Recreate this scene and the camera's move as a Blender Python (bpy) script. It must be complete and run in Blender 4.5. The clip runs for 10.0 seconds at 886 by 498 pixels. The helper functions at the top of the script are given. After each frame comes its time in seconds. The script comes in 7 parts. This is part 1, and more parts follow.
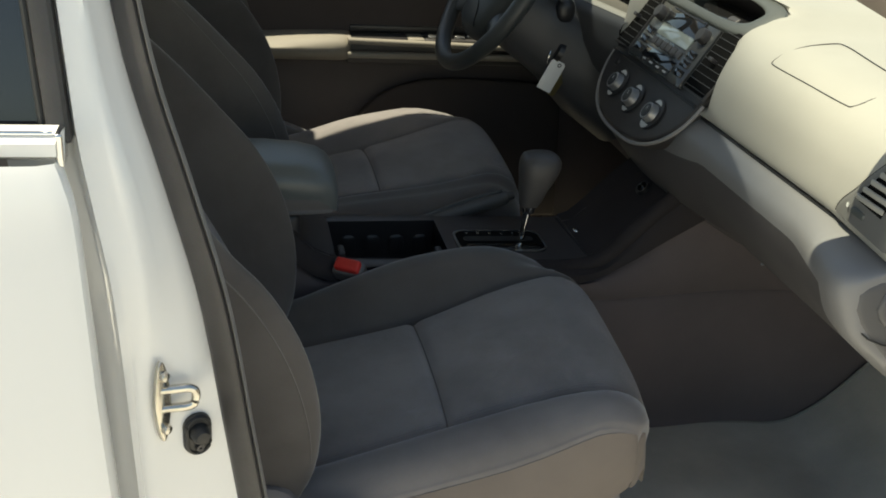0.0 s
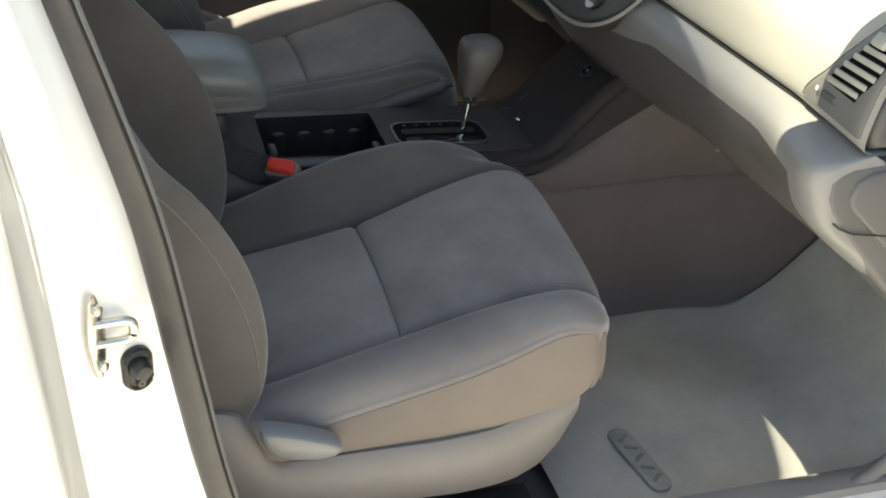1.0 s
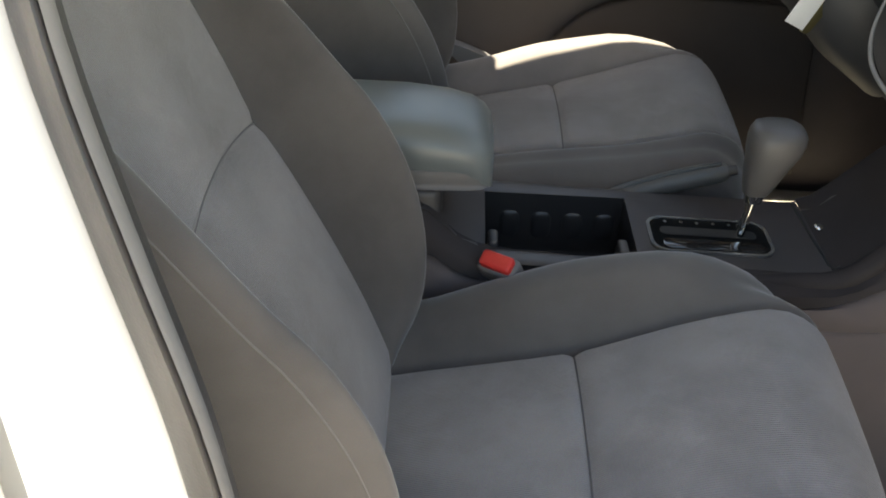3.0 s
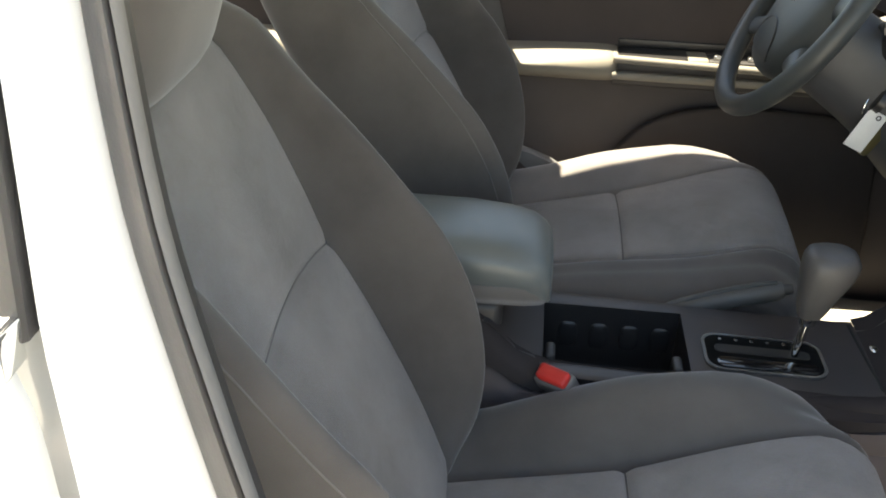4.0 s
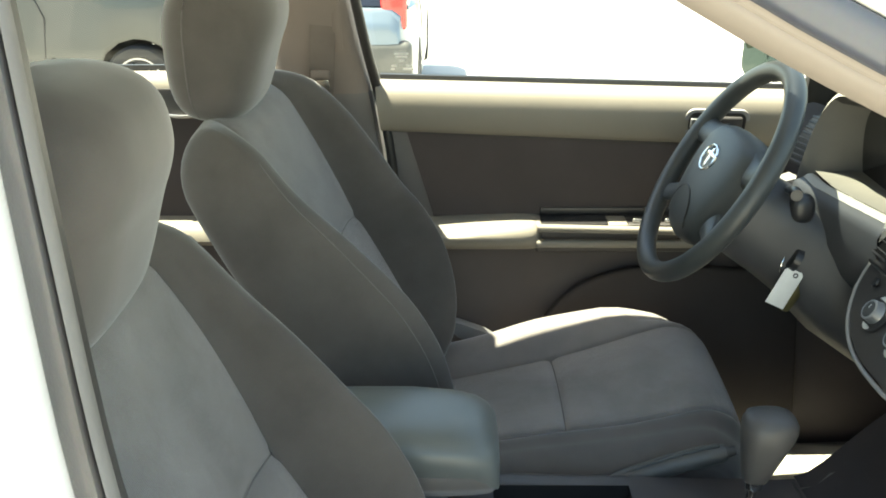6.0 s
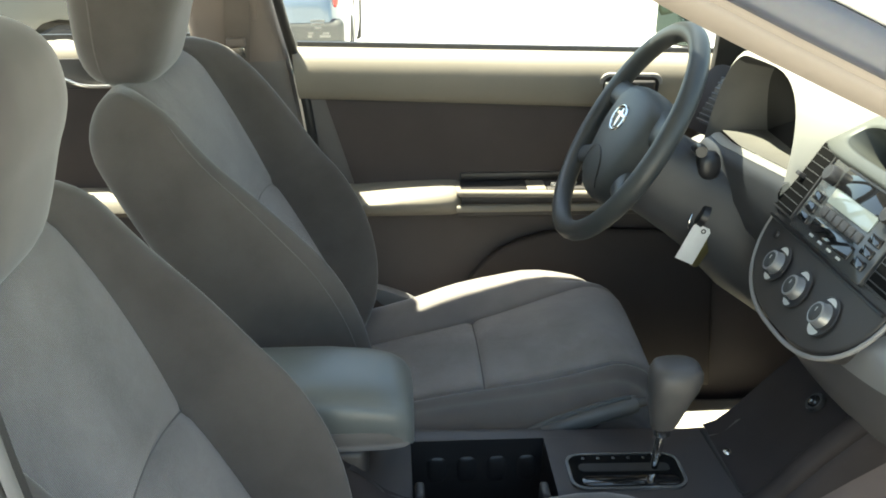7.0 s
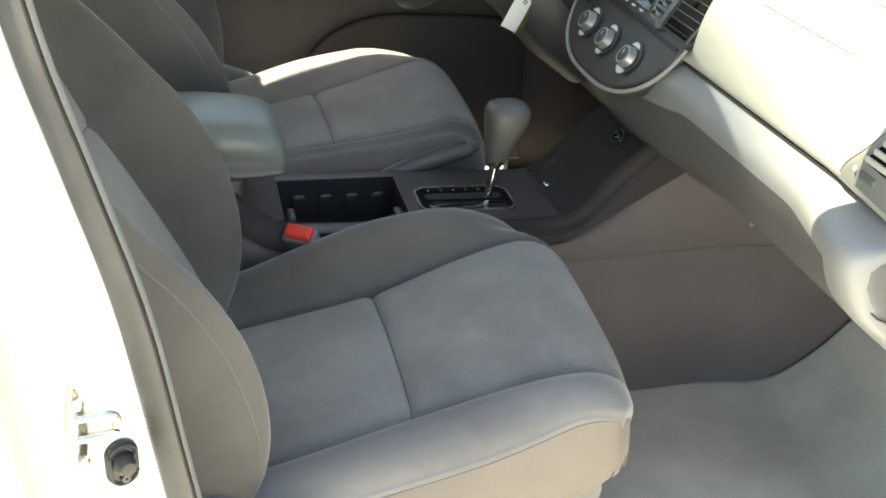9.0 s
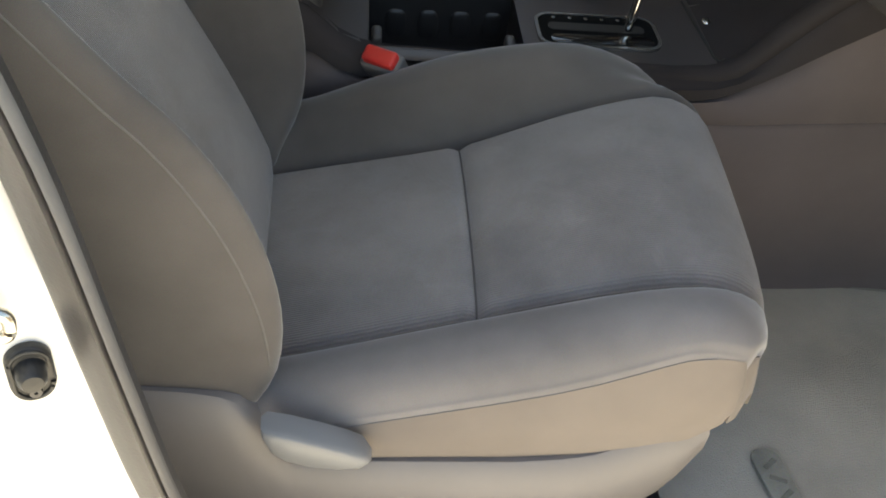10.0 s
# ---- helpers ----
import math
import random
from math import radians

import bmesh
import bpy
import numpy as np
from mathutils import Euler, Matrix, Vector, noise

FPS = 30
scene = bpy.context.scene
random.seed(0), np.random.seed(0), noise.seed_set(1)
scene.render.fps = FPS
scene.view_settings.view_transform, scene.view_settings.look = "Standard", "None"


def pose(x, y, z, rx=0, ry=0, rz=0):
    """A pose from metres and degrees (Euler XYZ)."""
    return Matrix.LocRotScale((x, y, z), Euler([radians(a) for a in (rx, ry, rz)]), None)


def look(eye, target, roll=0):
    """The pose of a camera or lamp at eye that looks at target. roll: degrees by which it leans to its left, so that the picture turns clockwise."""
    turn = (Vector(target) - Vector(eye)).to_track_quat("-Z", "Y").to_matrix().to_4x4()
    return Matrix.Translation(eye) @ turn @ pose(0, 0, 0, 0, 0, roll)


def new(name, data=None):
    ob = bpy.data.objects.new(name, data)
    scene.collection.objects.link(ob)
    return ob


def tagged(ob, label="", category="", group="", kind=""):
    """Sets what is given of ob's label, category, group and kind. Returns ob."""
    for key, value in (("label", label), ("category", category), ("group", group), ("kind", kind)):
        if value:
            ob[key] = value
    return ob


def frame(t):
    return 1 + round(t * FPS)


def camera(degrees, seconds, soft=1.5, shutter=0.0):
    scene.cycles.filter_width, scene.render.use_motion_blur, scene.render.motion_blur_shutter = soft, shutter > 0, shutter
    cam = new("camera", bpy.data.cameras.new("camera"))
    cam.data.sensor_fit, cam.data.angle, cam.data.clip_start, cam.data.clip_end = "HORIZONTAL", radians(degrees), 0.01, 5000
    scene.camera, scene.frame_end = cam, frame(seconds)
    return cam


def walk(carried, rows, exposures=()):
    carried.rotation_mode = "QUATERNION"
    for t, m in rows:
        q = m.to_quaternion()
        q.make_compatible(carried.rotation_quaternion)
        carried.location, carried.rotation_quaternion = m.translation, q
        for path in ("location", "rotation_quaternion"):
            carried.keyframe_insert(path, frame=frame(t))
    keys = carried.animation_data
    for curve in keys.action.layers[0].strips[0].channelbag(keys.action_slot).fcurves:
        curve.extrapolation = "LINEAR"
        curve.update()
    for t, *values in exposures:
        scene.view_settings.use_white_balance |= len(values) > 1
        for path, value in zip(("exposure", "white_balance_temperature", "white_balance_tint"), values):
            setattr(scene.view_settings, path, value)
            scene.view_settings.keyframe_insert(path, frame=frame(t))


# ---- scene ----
cam = camera(47.0, 10.0, soft=1.8)
PATH = [
    (0, (-0.2674, -1.4972, 1.2969), (0.0498, -0.1747, 0.6641), 4.65),
    (0.5, (-0.2635, -1.472, 1.2848), (0.154, -0.1916, 0.6242), 4.62),
    (1, (-0.2813, -1.4086, 1.2768), (0.143, -0.1975, 0.5001), 5.17),
    (1.5, (-0.2448, -1.2532, 1.2865), (0.247, -0.1005, 0.4623), 7.12),
    (2, (-0.2642, -1.1527, 1.259), (0.203, 0.0097, 0.434), 5.35),
    (2.5, (-0.1693, -1.1269, 1.2623), (0.0615, 0.1288, 0.4751), 4.33),
    (3, (-0.1426, -1.1072, 1.2447), (-0.1475, 0.1639, 0.4484), 2.79),
    (3.2, (-0.1267, -1.1099, 1.2618), (-0.1573, 0.1775, 0.4926), 3.65),
    (4.3, (-0.1481, -1.1345, 1.3179), (-0.2744, 0.203, 0.6507), 1.87),
    (4.5, (-0.1576, -1.1193, 1.3209), (-0.2517, 0.244, 0.7023), 0.95),
    (5, (-0.1473, -1.1201, 1.3669), (-0.2856, 0.2758, 0.8356), -1.17),
    (5.5, (-0.1527, -1.1081, 1.3677), (-0.2127, 0.3039, 0.8652), 0.02),
    (6.8, (-0.1191, -1.1398, 1.3577), (-0.0871, 0.2617, 0.8239), -0.69),
    (7, (-0.1118, -1.142, 1.3454), (-0.0418, 0.2571, 0.8091), -0.17),
    (7.5, (-0.163, -1.2337, 1.3435), (0.115, 0.1545, 0.8478), 1.53),
    (8, (-0.2468, -1.3453, 1.3406), (0.1103, 0.013, 0.814), 4.08),
    (8.2, (-0.2622, -1.3689, 1.3522), (0.0894, -0.0425, 0.7463), 4.53),
    (8.5, (-0.2447, -1.3801, 1.3089), (0.1035, -0.0752, 0.6561), 4.28),
    (9, (-0.236, -1.3572, 1.2879), (0.1318, -0.0979, 0.5606), 4.67),
    (9.5, (-0.1791, -1.2717, 1.2332), (0.1446, -0.0547, 0.4183), 5.54),
    (10, (-0.1111, -1.1226, 1.1898), (0.0228, 0.0138, 0.2199), 5.6),
]
EXPO = [(0.0, 0.7, 7700.0, 1.0), (0.5, 1.5, 7800.0, 0.0), (1.0, 1.75, 8000.0, 3.0), (2.5, 2.27, 8300.0, 3.0), (3.0, 2.25, 8200.0, 6.0), (4.5, 2.32, 7900.0, 3.0), (5.5, 2.42, 7800.0, -5.0), (7.0, 2.35, 7500.0, -2.0), (7.5, 2.45, 7700.0, -10.0), (8.0, 2.65, 7800.0, -6.0), (8.5, 2.65, 7800.0, -3.0), (9.0, 2.6, 8100.0, -2.0), (9.5, 2.4, 8300.0, 2.0), (10.0, 2.15, 8550.0, 5.0)]
walk(cam, [(t, look(eye, target, roll)) for t, eye, target, roll in PATH], EXPO)

# ---- light ----
TO_SUN = Vector((-0.375, 0.078, 1.0)).normalized()
world = bpy.data.worlds.new("sky")
scene.world = world
world.use_nodes = True
wn = world.node_tree
sky = wn.nodes.new("ShaderNodeTexSky")
sky.sky_type, sky.sun_disc = "NISHITA", False
sky.sun_elevation = math.asin(TO_SUN.z)
sky.sun_rotation = math.atan2(TO_SUN.x, TO_SUN.y)
background = next(n for n in wn.nodes if n.type == "BACKGROUND")
wn.links.new(sky.outputs[0], background.inputs[0])
background.inputs[1].default_value = 0.115
sun = new("sun", bpy.data.lights.new("sun", "SUN"))
sun.data.energy, sun.data.angle, sun.data.color = 5.0, radians(0.53), (1.0, 0.96, 0.88)
sun.rotation_euler = TO_SUN.to_track_quat("Z", "Y").to_euler()


# ---- materials ----
def nodes_of(name):
    m = bpy.data.materials.new(name)
    m.use_nodes = True
    nt = m.node_tree
    return m, nt, next(n for n in nt.nodes if n.type == "BSDF_PRINCIPLED")


def put(nt, kind, **values):
    n = nt.nodes.new(kind)
    for k, v in values.items():
        n.inputs[k.replace("_", " ")].default_value = v
    return n


def surface(name, colour, rough=0.6, vary=0.12, big=6.0, fine=400.0, bump=0.15, depth=0.001, metal=0.0, coat=0.0, sheen=0.0, rib=0.0, specular=0.5, stain=0.0):
    """A plain material with two scales of variation: broad wear and fine grain."""
    m, nt, p = nodes_of(name)
    co = nt.nodes.new("ShaderNodeTexCoord")
    n1 = put(nt, "ShaderNodeTexNoise", Scale=big, Detail=5.0, Roughness=0.6)
    n2 = put(nt, "ShaderNodeTexNoise", Scale=fine, Detail=2.0)
    for n in (n1, n2):
        nt.links.new(co.outputs["Object"], n.inputs["Vector"])
    ramp = nt.nodes.new("ShaderNodeValToRGB")
    lo = [c * (1 - vary) for c in colour]
    hi = [min(1, c * (1 + vary)) for c in colour]
    ramp.color_ramp.elements[0].position, ramp.color_ramp.elements[1].position = 0.3, 0.7
    ramp.color_ramp.elements[0].color, ramp.color_ramp.elements[1].color = (*lo, 1), (*hi, 1)
    nt.links.new(n1.outputs["Fac"], ramp.inputs[0])
    mix = nt.nodes.new("ShaderNodeMix")
    mix.data_type, mix.blend_type = "RGBA", "OVERLAY"
    mix.inputs[0].default_value = vary
    nt.links.new(ramp.outputs[0], mix.inputs[6])
    nt.links.new(n2.outputs["Color"], mix.inputs[7])
    out = mix.outputs[2]
    if stain:
        n3 = put(nt, "ShaderNodeTexNoise", Scale=14.0, Detail=4.0, Roughness=0.7, Distortion=1.2)
        nt.links.new(co.outputs["Object"], n3.inputs["Vector"])
        r3 = nt.nodes.new("ShaderNodeValToRGB")
        r3.color_ramp.elements[0].position, r3.color_ramp.elements[1].position = 0.56, 0.72
        r3.color_ramp.elements[0].color, r3.color_ramp.elements[1].color = (0, 0, 0, 1), (stain, stain, stain, 1)
        nt.links.new(n3.outputs["Fac"], r3.inputs[0])
        mx = nt.nodes.new("ShaderNodeMix")
        mx.data_type = "RGBA"
        nt.links.new(r3.outputs[0], mx.inputs[0])
        nt.links.new(out, mx.inputs[6])
        mx.inputs[7].default_value = (*[min(1, c * 1.9 + 0.05) for c in colour], 1)
        out = mx.outputs[2]
    nt.links.new(out, p.inputs["Base Color"])
    p.inputs["Roughness"].default_value, p.inputs["Metallic"].default_value = rough, metal
    p.inputs["Coat Weight"].default_value, p.inputs["Sheen Weight"].default_value = coat, sheen
    p.inputs["Sheen Roughness"].default_value = 0.4
    p.inputs["Specular IOR Level"].default_value = specular
    if bump:
        b = nt.nodes.new("ShaderNodeBump")
        b.inputs["Strength"].default_value, b.inputs["Distance"].default_value = bump, depth
        height = n2.outputs["Fac"]
        if rib:
            wv = put(nt, "ShaderNodeTexWave", Scale=rib, Distortion=1.5, Detail=1.0)
            wv.bands_direction = "Y"
            nt.links.new(co.outputs["Object"], wv.inputs["Vector"])
            ad = nt.nodes.new("ShaderNodeMath")
            ad.operation = "ADD"
            nt.links.new(wv.outputs["Fac"], ad.inputs[0])
            nt.links.new(height, ad.inputs[1])
            height = ad.outputs[0]
        nt.links.new(height, b.inputs["Height"])
        nt.links.new(b.outputs[0], p.inputs["Normal"])
    return m


def glass(name, tint, gloss=0.04):
    """Thin clear pane: straight view through, with a faint mirror gloss."""
    m, nt, p = nodes_of(name)
    out = next(n for n in nt.nodes if n.type == "OUTPUT_MATERIAL")
    clear = put(nt, "ShaderNodeBsdfTransparent", Color=(*tint, 1))
    shine = put(nt, "ShaderNodeBsdfGlossy", Roughness=0.02)
    mix = nt.nodes.new("ShaderNodeMixShader")
    mix.inputs[0].default_value = gloss
    nt.links.new(clear.outputs[0], mix.inputs[1])
    nt.links.new(shine.outputs[0], mix.inputs[2])
    nt.links.new(mix.outputs[0], out.inputs["Surface"])
    nt.nodes.remove(p)
    return m


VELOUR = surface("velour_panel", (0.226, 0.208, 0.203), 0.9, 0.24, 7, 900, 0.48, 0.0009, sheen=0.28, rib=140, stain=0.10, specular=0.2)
# darker copy of the same velour: shade on bolsters and headrest put into colour
VELOUR_SHADED = surface("velour_shaded", (0.113, 0.103, 0.098), 0.9, 0.18, 7, 1200, 0.25, 0.0004, sheen=0.5, specular=0.2)
# lighter copy for the outer cushion edge, sky light put into its colour
VELOUR_LIT = surface("velour_lit_edge", (0.192, 0.177, 0.173), 0.9, 0.18, 7, 1200, 0.25, 0.0004, sheen=0.5, specular=0.2)
CLOTH = surface("skirt_cloth", (0.19, 0.162, 0.143), 0.9, 0.08, 8, 1500, 0.2, 0.0003, sheen=0.15, specular=0.2)
THREADDK = surface("dark_seam", (0.11, 0.10, 0.096), 0.9, 0.1, 60, 900, 0.2)
THREAD = surface("thread", (0.15, 0.14, 0.136), 0.9, 0.1, 60, 900, 0.2)
TRIM = surface("grey_plastic", (0.27, 0.26, 0.255), 0.5, 0.06, 10, 1600, 0.15, 0.0003)
SEATPLASTIC = surface("seat_flank_plastic", (0.185, 0.168, 0.162), 0.5, 0.06, 10, 1600, 0.15, 0.0003)
LEVER = surface("lever_plastic", (0.21, 0.21, 0.215), 0.38, 0.05, 10, 1600, 0.1, 0.0002)
STONE = surface("stone_pad", (0.37, 0.36, 0.325), 0.62, 0.05, 5, 1100, 0.3, 0.0004)
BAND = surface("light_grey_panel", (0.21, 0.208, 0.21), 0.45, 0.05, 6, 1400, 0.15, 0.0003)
DOORTOP = surface("door_vinyl", (0.225, 0.205, 0.172), 0.6, 0.06, 6, 1100, 0.3, 0.0004)
DOORPANEL = surface("door_panel_beige", (0.2, 0.168, 0.138), 0.65, 0.06, 6, 1100, 0.3, 0.0004)
DOORCLOTH = surface("door_cloth", (0.07, 0.058, 0.056), 0.9, 0.1, 8, 1300, 0.3, 0.0004, sheen=0.2)
DARKTRIM = surface("dark_lower_trim", (0.11, 0.1, 0.096), 0.55, 0.1, 8, 1200, 0.25, 0.0004)
DARKKICK = surface("dark_footwell", (0.062, 0.053, 0.057), 0.7, 0.1, 8, 1200, 0.25, 0.0004)
RAILDK = surface("console_rail", (0.040, 0.035, 0.036), 0.8, 0.12, 9, 1400, 0.25, 0.0004, specular=0.15)
CONSOLEDK = surface("console_plastic", (0.048, 0.042, 0.043), 0.4, 0.12, 9, 1400, 0.2, 0.0003)
CONSOLE = surface("charcoal_plastic", (0.048, 0.045, 0.045), 0.45, 0.1, 10, 1400, 0.2, 0.0003)
BLACK = surface("black_plastic", (0.024, 0.023, 0.024), 0.35, 0.1, 20, 1200, 0.1, 0.0002)
GLOSS = surface("gloss_black", (0.012, 0.012, 0.013), 0.06, 0.1, 30, 900, 0.0, coat=0.5)
VINYL = surface("armrest_vinyl", (0.15, 0.163, 0.16), 0.33, 0.06, 9, 900, 0.3, 0.0004)
WHEEL = surface("wheel_urethane", (0.042, 0.047, 0.049), 0.42, 0.1, 14, 1300, 0.25, 0.0003)
HUB = surface("airbag_cover", (0.05, 0.055, 0.057), 0.5, 0.08, 12, 1300, 0.25, 0.0003)
CHROME = surface("chrome", (0.78, 0.78, 0.76), 0.09, 0.04, 30, 300, 0.0, metal=1.0)
STEEL = surface("zinc_steel", (0.62, 0.59, 0.52), 0.22, 0.15, 60, 500, 0.05, metal=1.0)
SILVER = surface("silver_plastic", (0.36, 0.36, 0.36), 0.35, 0.05, 20, 900, 0.05, metal=0.6)
PAINT = surface("white_paint", (0.83, 0.82, 0.795), 0.25, 0.02, 3, 200, 0.0, coat=0.6)
RUBBER = surface("seal_rubber", (0.045, 0.042, 0.042), 0.36, 0.2, 18, 500, 0.25, 0.0006)
LIP = surface("seal_lip", (0.19, 0.18, 0.172), 0.7, 0.08, 18, 900, 0.2, 0.0004)
BLACKRUB = surface("black_rubber", (0.02, 0.02, 0.02), 0.45, 0.15, 40, 700, 0.2, 0.0004)
CARPET = surface("carpet", (0.14, 0.125, 0.127), 1.0, 0.16, 8, 700, 0.6, 0.002, sheen=0.15, specular=0.1)
MAT = surface("floor_mat", (0.45, 0.43, 0.385), 1.0, 0.16, 7, 600, 0.6, 0.002, sheen=0.15, specular=0.1)
MATMARK = surface("mat_patch", (0.29, 0.29, 0.26), 1.0, 0.2, 30, 500, 0.5, 0.001)
MATBAR = surface("mat_patch_bars", (0.2, 0.2, 0.18), 1.0, 0.2, 30, 500, 0.5, 0.001)
HEADLINER = surface("headliner", (0.5, 0.48, 0.43), 0.95, 0.05, 8, 900, 0.3, 0.0006)
PILLAR = surface("pillar_trim", (0.225, 0.192, 0.168), 0.7, 0.05, 8, 1200, 0.25, 0.0004)
BELT = surface("seat_belt_web", (0.15, 0.125, 0.11), 0.8, 0.08, 20, 900, 0.4, 0.0005)
RED = surface("buckle_red", (0.65, 0.04, 0.035), 0.35, 0.08, 30, 800, 0.05)
TAG = surface("card_tag", (0.75, 0.75, 0.73), 0.5, 0.05, 30, 600, 0.05)
LCD = surface("grey_lcd", (0.22, 0.25, 0.24), 0.1, 0.05, 20, 600, 0.0, coat=0.6)
MARK = surface("pale_marking", (0.6, 0.6, 0.58), 0.6, 0.05, 20, 600, 0.0)
CONCRETE = surface("concrete", (0.52, 0.495, 0.455), 0.9, 0.12, 0.6, 40, 0.3, 0.004, stain=0.15)
GREENSILVER = surface("grey_green_metallic", (0.026, 0.031, 0.029), 0.35, 0.2, 1.5, 300, 0.0, coat=0.5)
BLUESILVER = surface("blue_silver_metallic", (0.15, 0.19, 0.225), 0.35, 0.05, 3, 300, 0.0, metal=0.3, coat=0.5)
TAIL = surface("red_lens", (0.5, 0.03, 0.025), 0.15, 0.1, 30, 600, 0.0, coat=0.6)
TYRE = surface("tyre", (0.02, 0.02, 0.02), 0.8, 0.2, 30, 400, 0.3, 0.002)
CLEAR = glass("clear_glass", (0.97, 0.98, 0.97))


def shaded_glass(name, slope, level, depth, tint):
    """Windscreen glass with a coloured shade band that fades below its upper edge, z = level + slope * x."""
    m = glass(name, (0.97, 0.98, 0.97))
    nt = m.node_tree
    clear = next(n for n in nt.nodes if n.type == "BSDF_TRANSPARENT")
    co = nt.nodes.new("ShaderNodeTexCoord")
    sep = nt.nodes.new("ShaderNodeSeparateXYZ")
    nt.links.new(co.outputs["Object"], sep.inputs[0])
    mul = put(nt, "ShaderNodeMath")
    mul.operation = "MULTIPLY_ADD"
    nt.links.new(sep.outputs["X"], mul.inputs[0])
    mul.inputs[1].default_value, mul.inputs[2].default_value = slope, level
    sub = put(nt, "ShaderNodeMath")
    sub.operation = "SUBTRACT"
    nt.links.new(mul.outputs[0], sub.inputs[0])
    nt.links.new(sep.outputs["Z"], sub.inputs[1])
    span = nt.nodes.new("ShaderNodeMapRange")
    span.interpolation_type = "SMOOTHSTEP"
    span.inputs["From Min"].default_value, span.inputs["From Max"].default_value = -0.02, depth
    nt.links.new(sub.outputs[0], span.inputs["Value"])
    mix = nt.nodes.new("ShaderNodeMix")
    mix.data_type = "RGBA"
    mix.inputs[6].default_value, mix.inputs[7].default_value = (*tint, 1), (0.88, 0.90, 0.87, 1)
    nt.links.new(span.outputs[0], mix.inputs[0])
    nt.links.new(mix.outputs[2], clear.inputs["Color"])
    return m


SCREEN = shaded_glass("shade_band_glass", 0.1875, 1.36, 0.105, (0.10, 0.125, 0.165))
TINT = surface("dark_glass", (0.012, 0.014, 0.02), 0.04, 0.05, 5, 100, 0.0, coat=0.5)
# the dark green tint stands in for a dim reflection in the glass
MIRROR = surface("mirror", (0.05, 0.07, 0.065), 0.02, 0.01, 5, 100, 0.0, metal=1.0)


# ---- shape helpers: every shape is (verts, faces) ----
def spl(pts, n):
    """Smooth curve through the points, n samples."""
    p = [Vector(q) for q in pts]
    p = [2 * p[0] - p[1]] + p + [2 * p[-1] - p[-2]]
    out = []
    m = len(p) - 3
    for i in range(n):
        s = i / (n - 1) * m
        k = min(int(s), m - 1)
        u = s - k
        a, b, c, d = p[k:k + 4]
        out.append(0.5 * (2 * b + (c - a) * u + (2 * a - 5 * b + 4 * c - d) * u * u + (3 * b - a - 3 * c + d) * u ** 3))
    return out


def interp(x, table):
    """Piecewise-linear value from (key, value) pairs."""
    return float(np.interp(x, [a for a, b in table], [b for a, b in table]))


def smooth(x, table):
    """Smoothly eased value from (key, value) pairs."""
    ks = [a for a, b in table]
    vs = [b for a, b in table]
    if x <= ks[0] or x >= ks[-1]:
        return vs[0] if x <= ks[0] else vs[-1]
    i = max(k for k in range(len(ks) - 1) if ks[k] <= x)

    def tangent(j):
        if j in (0, len(ks) - 1):
            return 0.0
        return (vs[j + 1] - vs[j - 1]) / (ks[j + 1] - ks[j - 1])
    h = ks[i + 1] - ks[i]
    u = (x - ks[i]) / h
    return (2 * u ** 3 - 3 * u * u + 1) * vs[i] + (u ** 3 - 2 * u * u + u) * h * tangent(i) + (3 * u * u - 2 * u ** 3) * vs[i + 1] + (u ** 3 - u * u) * h * tangent(i + 1)


def grid(rows, around=False, caps=False):
    n, m = len(rows), len(rows[0])
    v = [tuple(p) for r in rows for p in r]
    f = []
    for i in range(n - 1):
        for j in range(m if around else m - 1):
            k = (j + 1) % m
            f.append((i * m + j, i * m + k, (i + 1) * m + k, (i + 1) * m + j))
    if caps:
        f.append(tuple(range(m - 1, -1, -1)))
        f.append(tuple((n - 1) * m + j for j in range(m)))
    return v, f


def moved(shape, m):
    return [tuple(m @ Vector(p)) for p in shape[0]], shape[1]


def from_bm(bm):
    bm.verts.index_update()
    s = [tuple(v.co) for v in bm.verts], [tuple(v.index for v in f.verts) for f in bm.faces]
    bm.free()
    return s


def rbox(sx, sy, sz, r=0.004, seg=3, m=Matrix(), taper=None):
    """A bevelled box; taper scales its top face."""
    bm = bmesh.new()
    bmesh.ops.create_cube(bm, size=1)
    for v in bm.verts:
        k = taper if taper and v.co.z > 0 else (1, 1)
        v.co = Vector((v.co.x * sx * k[0], v.co.y * sy * k[1], v.co.z * sz))
    if r:
        bmesh.ops.bevel(bm, geom=bm.edges[:], offset=r, segments=seg, profile=0.5, affect="EDGES")
    return moved(from_bm(bm), m)


def slab(outline, t, r=0.002, seg=2, m=Matrix()):
    """A plate of thickness t from a closed outline in x and y, its rim bevelled."""
    bm = bmesh.new()
    vs = [bm.verts.new((p[0], p[1], 0)) for p in outline]
    face = bm.faces.new(vs)
    ex = bmesh.ops.extrude_face_region(bm, geom=[face])
    top = [g for g in ex["geom"] if isinstance(g, bmesh.types.BMVert)]
    bmesh.ops.translate(bm, verts=top, vec=(0, 0, t))
    bmesh.ops.recalc_face_normals(bm, faces=bm.faces[:])
    if r:
        es = [e for e in bm.edges if all(v in top for v in e.verts)]
        bmesh.ops.bevel(bm, geom=es, offset=r, segments=seg, profile=0.5, affect="EDGES")
    return moved(from_bm(bm), m)


